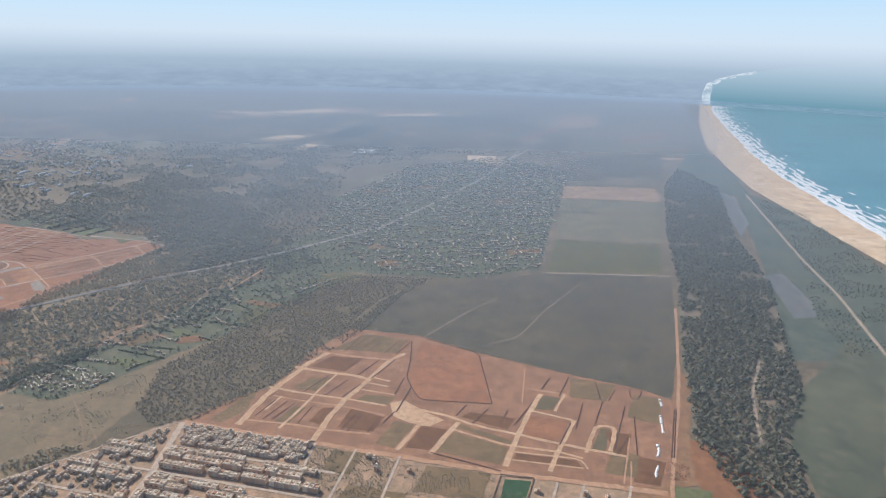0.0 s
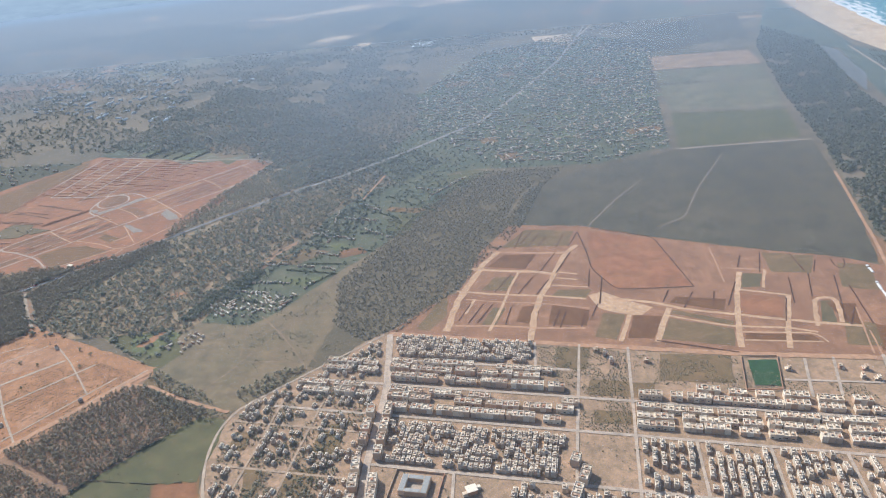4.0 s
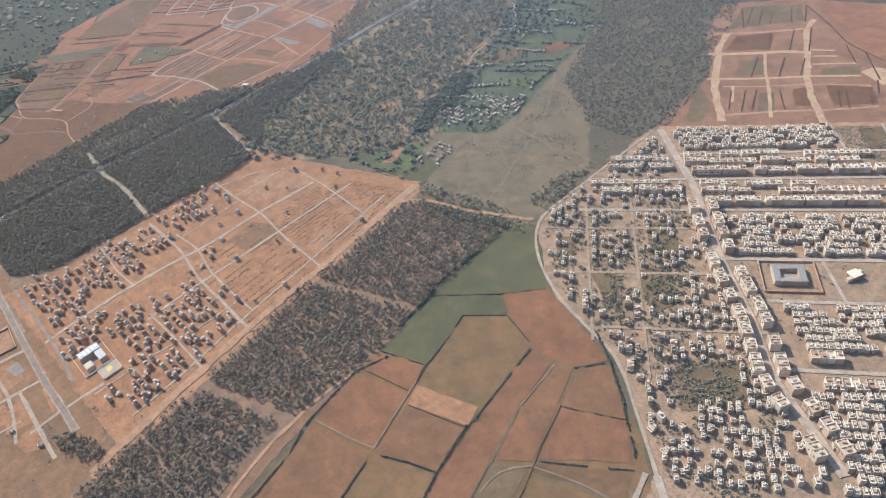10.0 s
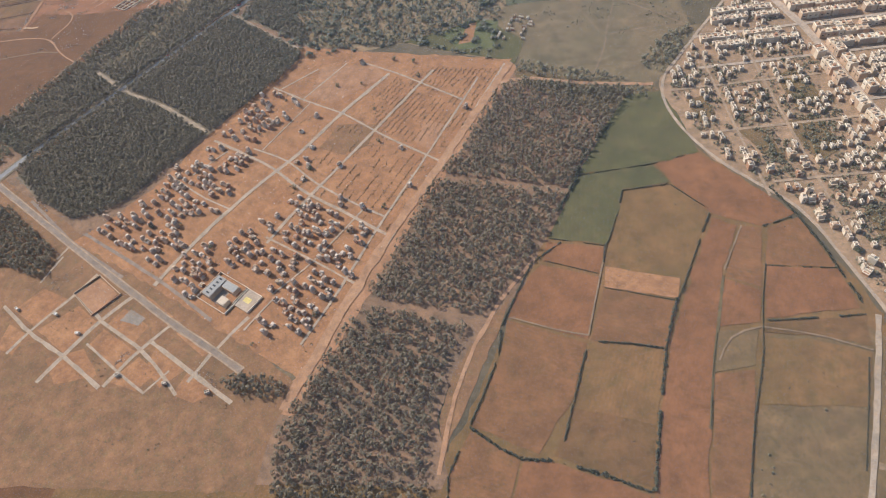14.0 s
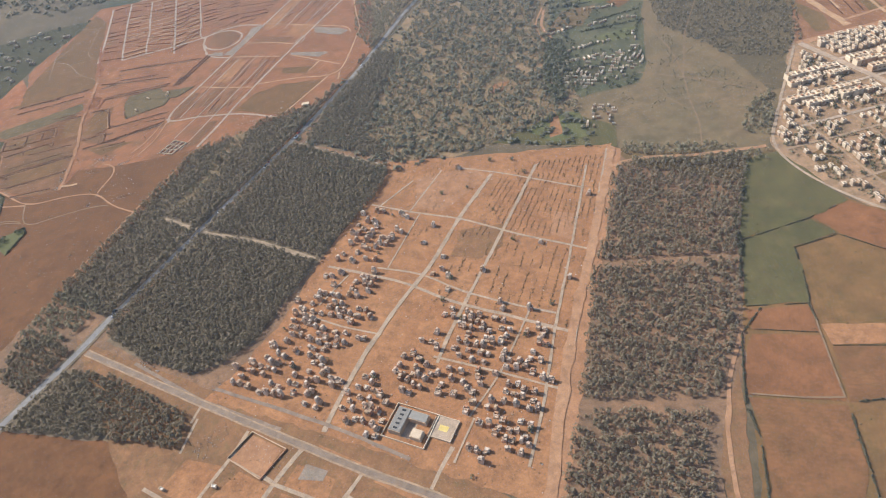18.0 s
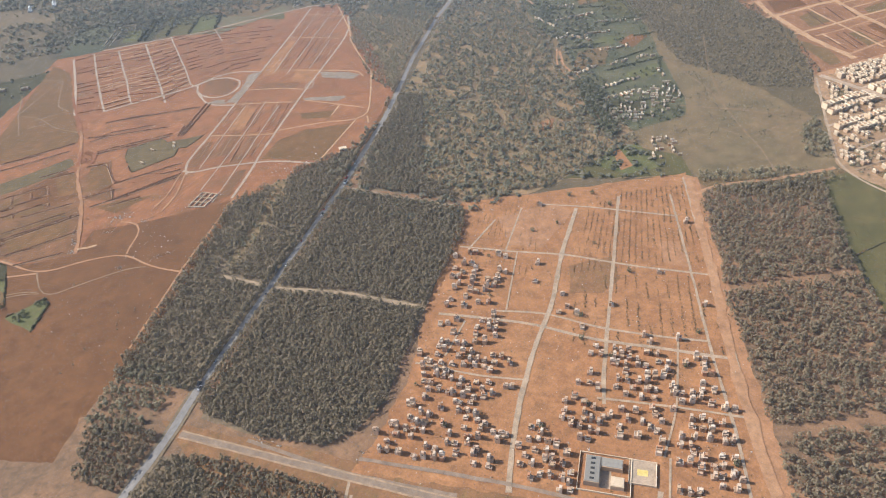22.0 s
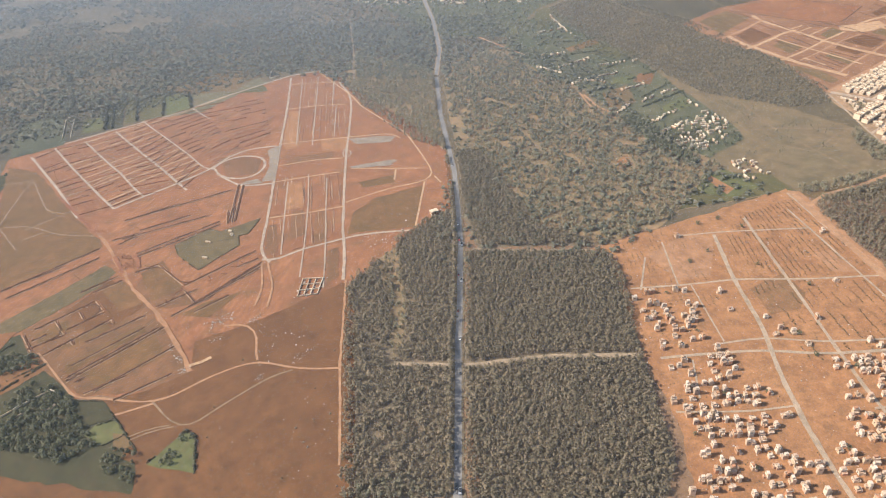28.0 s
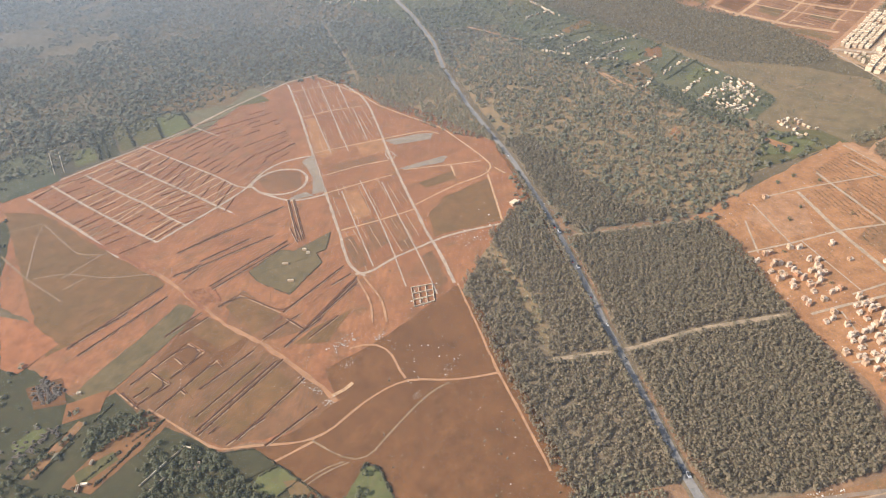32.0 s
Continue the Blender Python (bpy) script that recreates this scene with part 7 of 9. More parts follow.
kerb_lines = [[(208, 564), (206, 551)], [(200, 535), (194, 507)], [(184, 490), (183, 481), (179, 472)], [(176, 460), (172, 452), (170, 445)]]
mounds2_area = [(183, 466), (201, 464), (196, 443), (174, 438)]
hamlet_left_area = [(-389, 555), (-379, 596), (-346, 643), (-303, 737), (-263, 822)]
hamlet_right_area = [(-347, 536), (-311, 577), (-275, 629), (-238, 687), (-198, 747)]
avenue_area = [(-216, 504), (-213, 432), (-220, 353), (-220, 301), (-224, 270), (-223, 255), (-218, 234), (-214, 208)]
greenplot1_area = [(-272, 283), (-237, 278), (-241, 252), (-277, 255)]
greenplot2_area = [(-264, 360), (-246, 351), (-249, 327), (-269, 333)]
greenplot3_area = [(-294, 357), (-281, 351), (-290, 315), (-300, 321)]
brownplain_area = [(-842, 655), (-820, 646), (-790, 651), (-745, 618), (-800, 556), (-842, 600)]
wweeds_area = [(-838, 878), (-801, 870), (-772, 856), (-718, 843), (-719, 767), (-740, 732), (-793, 688), (-829, 703), (-852, 728), (-844, 811)]

# ---- buildings ----


def cut_box(bm, x0, y0, z0, x1, y1, z1):
    """A hollow rim: parapet round a roof."""
    t = 0.2
    for a in ((x0, y0, x1, y0 + t), (x0, y1 - t, x1, y1), (x0, y0 + t, x0 + t, y1 - t), (x1 - t, y0 + t, x1, y1 - t)):
        box(bm, a[0], a[1], z0, a[2], a[3], z1)


def villa(name, w, d, floors, seed, raw=False, rich=True, terrace=True, plain="plaster", cover="rooftop", rim="parapetpaint"):
    """A flat-roofed block house: a taller body beside a lower terrace, rimmed roofs, stair hut, windows and a door."""
    r = random.Random(seed)
    top = new(name)
    h = 1.4 * floors
    cut = w * r.uniform(0.05, 0.22)
    side = r.choice((-1, 1))
    x0, x1 = (-w / 2, cut) if side < 0 else (-cut, w / 2)
    wall = "rawblock" if raw else plain
    body = part("body", boxed(x0, -d / 2, -0.3, x1, d / 2, h), wall, top)
    roof = part("roof", boxed(x0 + 0.2, -d / 2 + 0.2, h - 0.02, x1 - 0.2, d / 2 - 0.2, h + 0.05), cover if terrace else "shedroof", top)
    bm = bmesh.new()
    cut_box(bm, x0 - 0.04, -d / 2 - 0.04, h, x1 + 0.04, d / 2 + 0.04, h + 0.5)
    part("parapet", bm, rim, roof)
    if terrace:
        lo = max(1.2, h - r.choice((1.55, 1.55, 0.8)))
        y0, y1 = -d / 2 + r.uniform(-0.4, 0.6), d / 2 - r.uniform(0, 1.0)
        a_, b_ = (x1, w / 2 + 0.4) if side < 0 else (-w / 2 - 0.4, x0)
        deck = part("terrace", boxed(a_, y0, -0.3, b_, y1, lo), plain if raw else "rawblock", top)
        bm = bmesh.new()
        cut_box(bm, a_ + 0.02, y0, lo, b_ - 0.02, y1, lo + 0.4)
        part("terrace_parapet", bm, rim, deck)
    sx, sy = (x0 + x1) / 2 + r.uniform(-0.2, 0.2) * w, r.uniform(-0.25, 0.25) * d
    if terrace:
        part("stair_hut", boxed(sx - 0.6, sy - 0.8, h + 0.05, sx + 0.6, sy + 0.8, h + 1.25), wall, top)
    if rich:
        z = 1.4 * (floors - 1) + 0.45
        for x in ((x0,) if side < 0 else (x1,)):
            part("window", boxed(x - 0.03, -0.4, z, x + 0.03, 0.4, z + 0.55), "glassdark", body)
    elif terrace:
        part("window", boxed((x0 + x1) / 2 - 0.4, -d / 2 - 0.03, 1.7, (x0 + x1) / 2 + 0.4, -d / 2 + 0.03, 2.3), "glassdark", body)
    return top


def apartment(units, floors, seed):
    """A terrace of joined flats: each unit with its own walls, parapet and stair hut."""
    r = random.Random(seed)
    top = new("apartment_block")
    w, d = 3.9, 5.2
    for k in range(units):
        x = (k - units / 2) * w
        h = 1.3 * floors + r.choice((0, 0, 0, 0.2, -0.25, -1.3 if r.random() < 0.3 else 0))
        jut = r.uniform(0, 0.25)
        body = part("body", boxed(x + 0.12, -d / 2 - jut, -0.3, x + w - 0.12, d / 2, h), "plaster", top)
        bm = bmesh.new()
        cut_box(bm, x + 0.1, -d / 2 - jut - 0.03, h, x + w - 0.1, d / 2 + 0.03, h + 0.75)
        roof = part("roof", boxed(x + 0.26, -d / 2 + 0.22, h + 0.02, x + w - 0.26, d / 2 - 0.25, h + 0.12), "rooftop", top)
        part("parapet", bm, "parapetpaint", roof)
        y = r.uniform(-0.9, 0.9)
        part("stair_hut", boxed(x + 1.0, y - 0.9, h + 0.12, x + 2.3, y + 0.8, h + 1.15), "rawblock" if r.random() < 0.4 else "plaster", top)
        z = 0.4 + 1.3 * (floors - 2)
        part("window", boxed(x + 1.2, -d / 2 - jut - 0.04, z, x + 2.6, -d / 2 - jut + 0.04, z + 0.6), "glassdark", body)
    return top




def placed(template, where, turn, label, category, group, used):
    """The template itself the first time, a copy after that."""
    m_ = pose(where[0], where[1], 0.3, 0, 0, turn)
    if used[0]:
        ob = copy_thing(template, m_)
    else:
        ob, used[0] = template, True
        ob.matrix_basis = m_
    return tagged(ob, label, category, group)


class Kit:
    def __init__(self, things, label, category, group):
        self.items, self.label, self.category, self.group = [(t_, [False]) for t_ in things], label, category, group
        self.count = 0

    def put(self, k, where, turn):
        t_, used = self.items[k % len(self.items)]
        self.count += 1
        return placed(t_, where, turn, self.label, self.category, self.group, used)


def block_rows(name, label, spots, material="plasterfar", rim_paint="rimfar", roof_paint="rooffar"):
    """Many small houses too far to be told apart singly: bodies, lower wings, roof rims and huts in one mesh."""
    v, f, mi = [], [], []
    r = random.Random(len(spots))
    for x, y, turn, w, d, h in spots:
        c, s = math.cos(turn), math.sin(turn)
        k_ = r.uniform(0.0, 0.25) * w
        e_ = h * r.choice((0.5, 0.66, 0.75))
        t = 0.2
        rim = h + 0.4
        pieces = [(-w / 2, -d / 2, 0.1, k_, d / 2, h, 0), (k_, -d / 2 + r.uniform(0, 0.8), 0.1, w / 2, d / 2, e_, 0), (-w * 0.35, -d * 0.2, h, -w * 0.05, d * 0.15, h + 0.9, 0)]
        pieces += [(-w / 2, -d / 2, h, k_, -d / 2 + t, rim, 1), (-w / 2, d / 2 - t, h, k_, d / 2, rim, 1), (-w / 2, -d / 2 + t, h, -w / 2 + t, d / 2 - t, rim, 1), (k_ - t, -d / 2 + t, h, k_, d / 2 - t, rim, 1), (w / 2 - t, -d / 2 + 0.8, e_, w / 2, d / 2, e_ + 0.4, 1), (k_, d / 2 - t, e_, w / 2 - t, d / 2, e_ + 0.4, 1)]
        for x0, y0, z0, x1, y1, z1, m_ in pieces:
            k = len(v)
            v += [(x + a * c - b_ * s, y + a * s + b_ * c, z) for z in (z0, z1) for a, b_ in ((x0, y0), (x1, y0), (x1, y1), (x0, y1))]
            f += [(k + 4, k + 5, k + 6, k + 7), (k, k + 1, k + 5, k + 4), (k + 1, k + 2, k + 6, k + 5), (k + 2, k + 3, k + 7, k + 6), (k + 3, k, k + 4, k + 7)]
            mi += [m_ if m_ else 2] + [m_] * 4
    ob = mesh_object(name, v, f, [material, rim_paint, roof_paint], None, mi)
    return tagged(ob, label, "houses", kind="stuff")


varied("rooffar", [(0.462, 0.359, 0.249), (0.546, 0.436, 0.310), (0.378, 0.252, 0.163), (0.420, 0.320, 0.224), (0.609, 0.495, 0.361)], island=True)
varied("rimfar", [(0.724, 0.601, 0.449), (0.600, 0.478, 0.339), (0.806, 0.689, 0.526)], island=True)
varied("plasterfar", [(0.390, 0.304, 0.214), (0.464, 0.380, 0.283), (0.315, 0.222, 0.147), (0.420, 0.332, 0.233), (0.345, 0.214, 0.136), (0.495, 0.414, 0.313)], island=True)
varied("tinfar", [(0.560, 0.576, 0.576), (0.400, 0.400, 0.400), (0.640, 0.640, 0.640)], 0.5, island=True)

# villas of the orange estate
A_AX, B_AX = np.array((-0.77, -0.638)), np.array((0.677, -0.736))
estate_turn = math.degrees(math.atan2(B_AX[1], B_AX[0]))
villas = Kit([villa("villa", 0.96 * w, 0.96 * d, fl, k, raw, plain="villawall", cover="villaroof", rim="villawall") for k, (w, d, fl, raw) in enumerate(((2.4, 2.9, 2, False), (2.3, 3.2, 2, True), (2.8, 2.6, 1, False), (2.4, 2.8, 2, False), (2.9, 3.1, 2, True), (2.2, 2.6, 2, False), (2.6, 2.9, 1, True), (2.5, 2.6, 3, False)))],
             "flat-roofed villa of pale plaster on orange sand", "house", "villas of the sandy estate")
rr = random.Random(21)
estate_outline = [(-562, 563), (-480, 522), (-408, 478), (-425, 450), (-505, 350), (-560, 290), (-584, 271), (-640, 330), (-715, 410), (-655, 470), (-600, 530)]
base = np.array((-589, 521))
built = [(0.5, [(-584, 516), (-558, 493), (-571, 474), (-595, 466), (-612, 472), (-611, 484)]), (0.45, [(-612, 481), (-585, 462), (-596, 437), (-616, 434), (-631, 461)]), (0.62, [(-647, 455), (-631, 452), (-609, 424), (-620, 402), (-641, 406), (-662, 434)]), (0.66, [(-662, 434), (-634, 406), (-644, 399), (-649, 369), (-646, 360), (-667, 372), (-705, 413), (-696, 423), (-676, 424)]), (0.64, [(-638, 396), (-618, 374), (-624, 354), (-638, 337), (-655, 354), (-652, 371)]), (0.6, [(-610, 382), (-590, 388), (-581, 386), (-586, 363), (-599, 346), (-616, 349), (-622, 361)]), (0.7, [(-573, 400), (-541, 380), (-560, 346), (-586, 363)]), (0.5, [(-544, 376), (-521, 356), (-536, 331), (-552, 318), (-566, 342)]), (0.58, [(-586, 363), (-566, 342), (-552, 318), (-571, 287), (-603, 306), (-596, 329), (-600, 343)]), (0.4, [(-558, 443), (-548, 433), (-564, 410), (-579, 425)])]
spots = []
for p in np.arange(-14, 186, 4.7):
    for r_ in np.arange(-8, 200, 4.9):
        w = base + p * B_AX + r_ * A_AX + np.array((rr.uniform(-1.3, 1.3), rr.uniform(-1.3, 1.3)))
        crowd = max([d for d, outline in built if inside(w[None], outline)[0]], default=0.0)
        if crowd and rr.random() < crowd + 0.45 * noise.noise((w[0] * 0.09, w[1] * 0.09, 3.3)):
            spots.append((w, rr.choice((0, 90, 180, 270)), rr.randrange(8)))
pts = np.array([s_[0] for s_ in spots])
ok = inside(pts, estate_outline) & off_roads(pts, 1.2)
ok &= ~inside(pts, [(-620, 360), (-600, 345), (-590, 322), (-612, 310), (-640, 335)])
for (w, t_, k), good in zip(spots, ok):
    if good:
        villas.put(k, w, estate_turn + t_ + rr.uniform(-3, 3))

# isolated new houses on the unbuilt half of the estate
for k, (x, y) in enumerate([(-450, 440), (-540, 415), (-499, 417), (-543, 386), (-510, 517), (-500, 382), (-562, 458), (-531, 373), (-550, 470)]):
    villas.put(k, (x, y), estate_turn)

# town: street grid
E1, E2, T0 = np.array((0.978, -0.208)), np.array((-0.208, -0.978)), np.array((-216.0, 504.0))
town_turn = math.degrees(math.atan2(E1[1], E1[0]))


def town(s, q):
    return T0 + s * E1 + q * E2


flats = {u: Kit([apartment(u, 2 + (u + k) % 2, 40 + 7 * u + k) for k in range(2)], "terrace of pale flats with white roof parapets", "apartment block", "terraces of the town") for u in (2, 3, 4, 5, 6)}
rr = random.Random(5)


def terrace(s0, s1, q, gap=0.2):
    s = s0
    while s < s1 - 9:
        u = rr.choice((2, 3, 4, 4, 5, 6))
        u = min(u, int((s1 - s) / 3.9))
        if u < 2:
            break
        if rr.random() > gap:
            flats[u].put(rr.randrange(2), town(s + u * 1.95, q), town_turn + rr.choice((0, 180)))
        s += u * 3.9 + rr.choice((0.6, 1.0, 3.0, 5.5))


for q, a, b_ in ((38, 14, 140), (46, 14, 150), (57, 18, 160), (72.5, 22, 158), (80, 22, 155), (91.5, 24, 150)):
    terrace(a, b_, q)
for q, a, b_ in ((43, -38, 6), (51, -40, 8), (70, -52, 4), (79, -44, 12)):
    terrace(a, b_, q, 0.1)
for q, a, b_ in ((50, 200, 352), (59, 198, 358), (72.5, 196, 358), (81, 196, 355), (89, 196, 350)):
    terrace(a, b_, q, 0.12)
for q, a, b_ in ((222, 62, 190), (238, 66, 190)):
    terrace(a, b_, q, 0.1)

# tall blocks along the avenue
tall = Kit([apartment(2, 4, 91), apartment(3, 4, 92)], "four-storey block of flats beside the avenue", "apartment block", "tall blocks on the avenue")
avenue = np.array(avenue_area, float)
run = np.concatenate([[0], np.cumsum(np.linalg.norm(np.diff(avenue, axis=0), axis=1))])
for side, first, last in ((-1, 0.34, 0.97), (1, 0.34, 0.97)):
    s = run[-1] * first
    while s < run[-1] * last:
        k = min(int(np.searchsorted(run, s)) - 1, len(avenue) - 2)
        d = (avenue[k + 1] - avenue[k]) / (run[k + 1] - run[k])
        if rr.random() < 0.82:
            tall.put(rr.randrange(2), avenue[k] + d * (s - run[k]) + side * 6.2 * np.array((d[1], -d[0])), math.degrees(math.atan2(d[1], d[0])) + rr.choice((0, 180)))
        s += rr.choice((11.0, 12.5, 15.0))
for s, q in ((158, 128), (164, 140), (160, 155)):
    tall.put(rr.randrange(2), town(s, q), town_turn + 78)

houses = Kit([villa("town_house", w, d, fl, 60 + k, raw, False) for k, (w, d, fl, raw) in enumerate(((2.9, 3.6, 2, False), (3.2, 3.2, 2, True), (2.8, 3.8, 3, False), (3.3, 3.5, 2, False), (2.9, 3.2, 2, True), (3.0, 3.7, 3, True)))],
             "boxy white town house with a flat roof", "house", "houses of the town")
west_outline = westtown_area
north = [town(s, q) for s, q in ((8, 2), (118, 2), (118, 32), (14, 32))]
middle = [town(s, q) for s, q in ((32, 103), (150, 103), (148, 143), (40, 143))]
south = [town(s, q) for s, q in ((56, 182), (190, 182), (190, 217), (62, 217))]
east = [town(s, q) for s, q in ((190, 105), (365, 100), (365, 215), (195, 215))]
mideast = [town(s, q) for s, q in ((125, 146), (190, 146), (190, 180), (122, 180))]
pool = []
for outline, gap_s, gap_q, chance in ((north, 3.35, 5.3, 0.86), (middle, 3.4, 5.4, 0.80), (south, 3.4, 5.5, 0.78), (east, 5.4, 3.5, 0.66), (mideast, 4.8, 4.6, 0.5), (lowtown_area, 3.5, 5.6, 0.72), (lowwest_area, 3.6, 6.0, 0.28), (west_outline, 4.8, 4.8, 0.46)):
    for s in np.arange(-140, 380, gap_s):
        for q in np.arange(0, 300, gap_q):
            if rr.random() < chance + 0.4 * noise.noise((s * 0.05, q * 0.05, 9.0)):
                loose = 0.7 if outline is west_outline else 0.2
                w = town(s + rr.uniform(-loose, loose), q + rr.uniform(-loose, loose))
                pool.append((w, outline))
pts = np.array([w for w, _ in pool])
ok = off_roads(pts, 1.4)
ok &= np.array([bool(inside(w[None], o)[0]) for w, o in pool])
for plot in (greenplot1_area, greenplot2_area, greenplot3_area):
    ok &= ~inside(pts, plot)
near_first = sorted((w for (w, o), good in zip(pool, ok) if good), key=lambda w: math.hypot(w[0] + 300, w[1] - 300))
for w in near_first[:25]:
    houses.put(rr.randrange(6), w, town_turn + rr.choice((0, 90, 180, 270)) + rr.uniform(-2, 2))
block_rows("town_houses", "rows of boxy white town houses", [(w[0], w[1], math.radians(town_turn), rr.uniform(3.0, 3.6) * k, rr.uniform(3.2, 4.4) * k, rr.choice((2.4, 3.0, 3.0, 3.9, 4.4)) * k) for w, k in ((w, 0.8 if inside(w[None], west_outline)[0] else 1.0) for w in near_first[25:])])

# eastern villas by the pitch
for s, q in ((175, 12), (180, 22), (168, 8), (205, 18)):
    houses.put(rr.randrange(6), town(s, q), town_turn)
for spot in pitchhouses_area:
    houses.put(rr.randrange(6), spot, town_turn)

for spot in edgehouses_area:
    houses.put(rr.randrange(6), spot, town_turn + 40)

# hamlet along the stream
hamlet = Kit([villa("rural_house", w, d, 1, 80 + k, raw, False, False) for k, (w, d, raw) in enumerate(((2.0, 3.6, False), (1.8, 4.2, True), (2.5, 2.4, False), (1.8, 2.8, True)))], "low rural house among gardens", "house", "houses of the hamlet")
hamlet_rows = [[(-359, 651), (-331, 649)], [(-370, 616), (-321, 606)], [(-322, 641), (-303, 640)], [(-296, 636), (-280, 627)], [(-309, 672), (-282, 660)], [(-321, 724), (-267, 695)], [(-262, 725), (-229, 694)], [(-290, 759), (-250, 745)], [(-272, 796), (-247, 776)], [(-145, 868), (-194, 804)], [(-213, 845), (-174, 823)], [(-380, 599), (-338, 589)], [(-305, 726), (-296, 686)], [(-300, 607), (-307, 593)], [(-300, 781), (-301, 750)]]
hamlet_hedges = [[(-365, 655), (-273, 641)], [(-385, 618), (-299, 604)], [(-242, 820), (-178, 759)], [(-280, 794), (-224, 748)], [(-324, 729), (-215, 703)], [(-332, 697), (-243, 665)], [(-336, 638), (-277, 620)], [(-387, 590), (-342, 572)], [(-280, 625), (-320, 579)]]
hamlet_core = [(-392, 577), (-341, 590), (-306, 585), (-319, 558), (-346, 547), (-374, 549), (-392, 560)]
hamlet_wood = [(-367, 642), (-356, 640), (-364, 607), (-384, 589), (-401, 550), (-412, 550), (-399, 589)]
for a, b_ in hamlet_rows:
    a, b_ = np.array(a, float), np.array(b_, float)
    d = b_ - a
    length = np.linalg.norm(d)
    d /= length
    s = rr.uniform(0, 2)
    while s < length:
        if rr.random() < 0.88:
            hamlet.put(rr.randrange(4), a + d * s + np.array((-d[1], d[0])) * rr.uniform(-1.6, 1.6), math.degrees(math.atan2(d[1], d[0])) + rr.choice((0, 90, 90)) + rr.uniform(-5, 5))
        s += rr.choice((3.8, 4.2, 5.4))
p = scatter(hamlet_core, 4.3, 0.25, 0.75)
for w in p[off_roads(p, 0.8)]:
    if rr.random() < 0.5:
        hamlet.put(rr.randrange(4), w, 43 + rr.choice((0, 90)) + rr.uniform(-4, 4))
edge_trees = []
for a, b_ in hamlet_hedges:
    a, b_ = np.array(a, float), np.array(b_, float)
    k = int(np.linalg.norm(b_ - a) / 0.9)
    edge_trees += [a + (b_ - a) * i / k + rng.normal(0, 0.4, 2) for i in range(k) if noise.noise((i * 0.11, a[0] * 0.3, a[1] * 0.3)) > -0.2]
plant("hedge", "green hedges between the garden plots of the hamlet", "hedge", np.array(edge_trees), 1.5, "leaf_orch", 0.5)
p = scatter(hamlet_wood, 2.4, 0.5, 0.4)
plant("orchard_trees", "dark green trees along the edge of the hamlet", "orch", p, 3.0, "leaf_orch", 0.4)
p = patchy(scatter(hamlet_left_area[:4] + hamlet_right_area[3::-1], 6.0, 0.6, 0.4), 0.06, 0.1)
plant("orchard_trees", "green garden trees among the houses of the hamlet", "orch", p[off_roads(p, 0.5)], 2.1, "leaf_orch", 0.4)
p = scatter(hamlet3_area, 5.4, 0.3, math.radians(-35))
for w in p[off_roads(p, 1.2)]:
    if rr.random() < 0.5:
        hamlet.put(rr.randrange(4), w, -35 + rr.choice((0, 90)) + rr.uniform(-8, 8))
garden_huts = [(-866, 732), (-863, 730), (-860, 835), (-888, 785), (-899, 777), (-902, 778)]
for k, spot in enumerate(garden_huts):
    hamlet.put(k, spot, 28 + (k % 3) * 7 + 90 * (k % 2))
sheds = [(w[0], w[1], math.radians(25 + rr.choice((0, 90)) + rr.uniform(-9, 9)), rr.uniform(0.9, 1.8), rr.uniform(1.4, 2.8), rr.uniform(0.6, 1.1)) for area, gap, chance in ((shacks_area, 3.0, 0.9), (pile_area, 2.4, 0.9), (gardenbuild_area, 3.6, 0.4), (shackrow_area, 2.2, 0.9)) for w in scatter(area, gap, 0.4, 0.5) if rr.random() < chance]
block_rows("garden_sheds", "crowded grey block sheds and shacks beside the gardens", sheds, "shackgrey", "shackgrey", "shackgrey")
graded_huts = [(-743, 365), (-718, 353), (-703, 335), (-651, 287), (-628, 275), (-677, 300)]
for k, spot in enumerate(graded_huts):
    hamlet.put(2, spot, 40 + 15 * k)
for spot in hutgreen_area:
    hamlet.put(rr.randrange(4), spot, 25)


def garden_wall(ends):
    """A plastered plot wall in several runs with gaps."""
    (x0, y0), (x1, y1) = ends
    top = tagged(new("garden_wall"), "pale plastered wall between garden plots", "wall")
    d = math.hypot(x1 - x0, y1 - y0)
    top.matrix_basis = pose(x0, y0, 0.25, 0, 0, math.degrees(math.atan2(y1 - y0, x1 - x0)))
    s, k = 0.0, 0
    while s < d - 2:
        le = min(d - s, 7 + 5 * (k % 3))
        part("wall_run", boxed(s, -0.18, -0.2, s + le - 0.4 - 1.2 * (k % 2), 0.18, 1.1 + 0.2 * (k % 2)), "parapetpaint", top)
        s += le
        k += 1


for ends in [[(-886, 750), (-858, 747)], [(-858, 748), (-856, 739)], [(-886, 743), (-874, 741)], [(-868, 735), (-864, 731)], [(-697, 1095), (-670, 1145)], [(-668, 1146), (-663, 1143)], [(-665, 1136), (-690, 1091)], [(-477, 1034), (-459, 1052)], [(-458, 1053), (-438, 1055)], [(-478, 1032), (-465, 1026)]]:
    garden_wall(ends)

# the far village and farms
far = [(w[0], w[1], math.radians(5 + rr.choice((0, 90, 90, 90))), rr.uniform(1.8, 2.8), rr.uniform(4, 11), rr.uniform(1.4, 2.0)) for w in scatter(village_area, 9.5, 0.5, 0.2) if rr.random() < 0.5 + 0.6 * noise.noise((w[0] * 0.01, w[1] * 0.01, 4.0))]
block_rows("far_village", "scattered white houses of a far village", far)
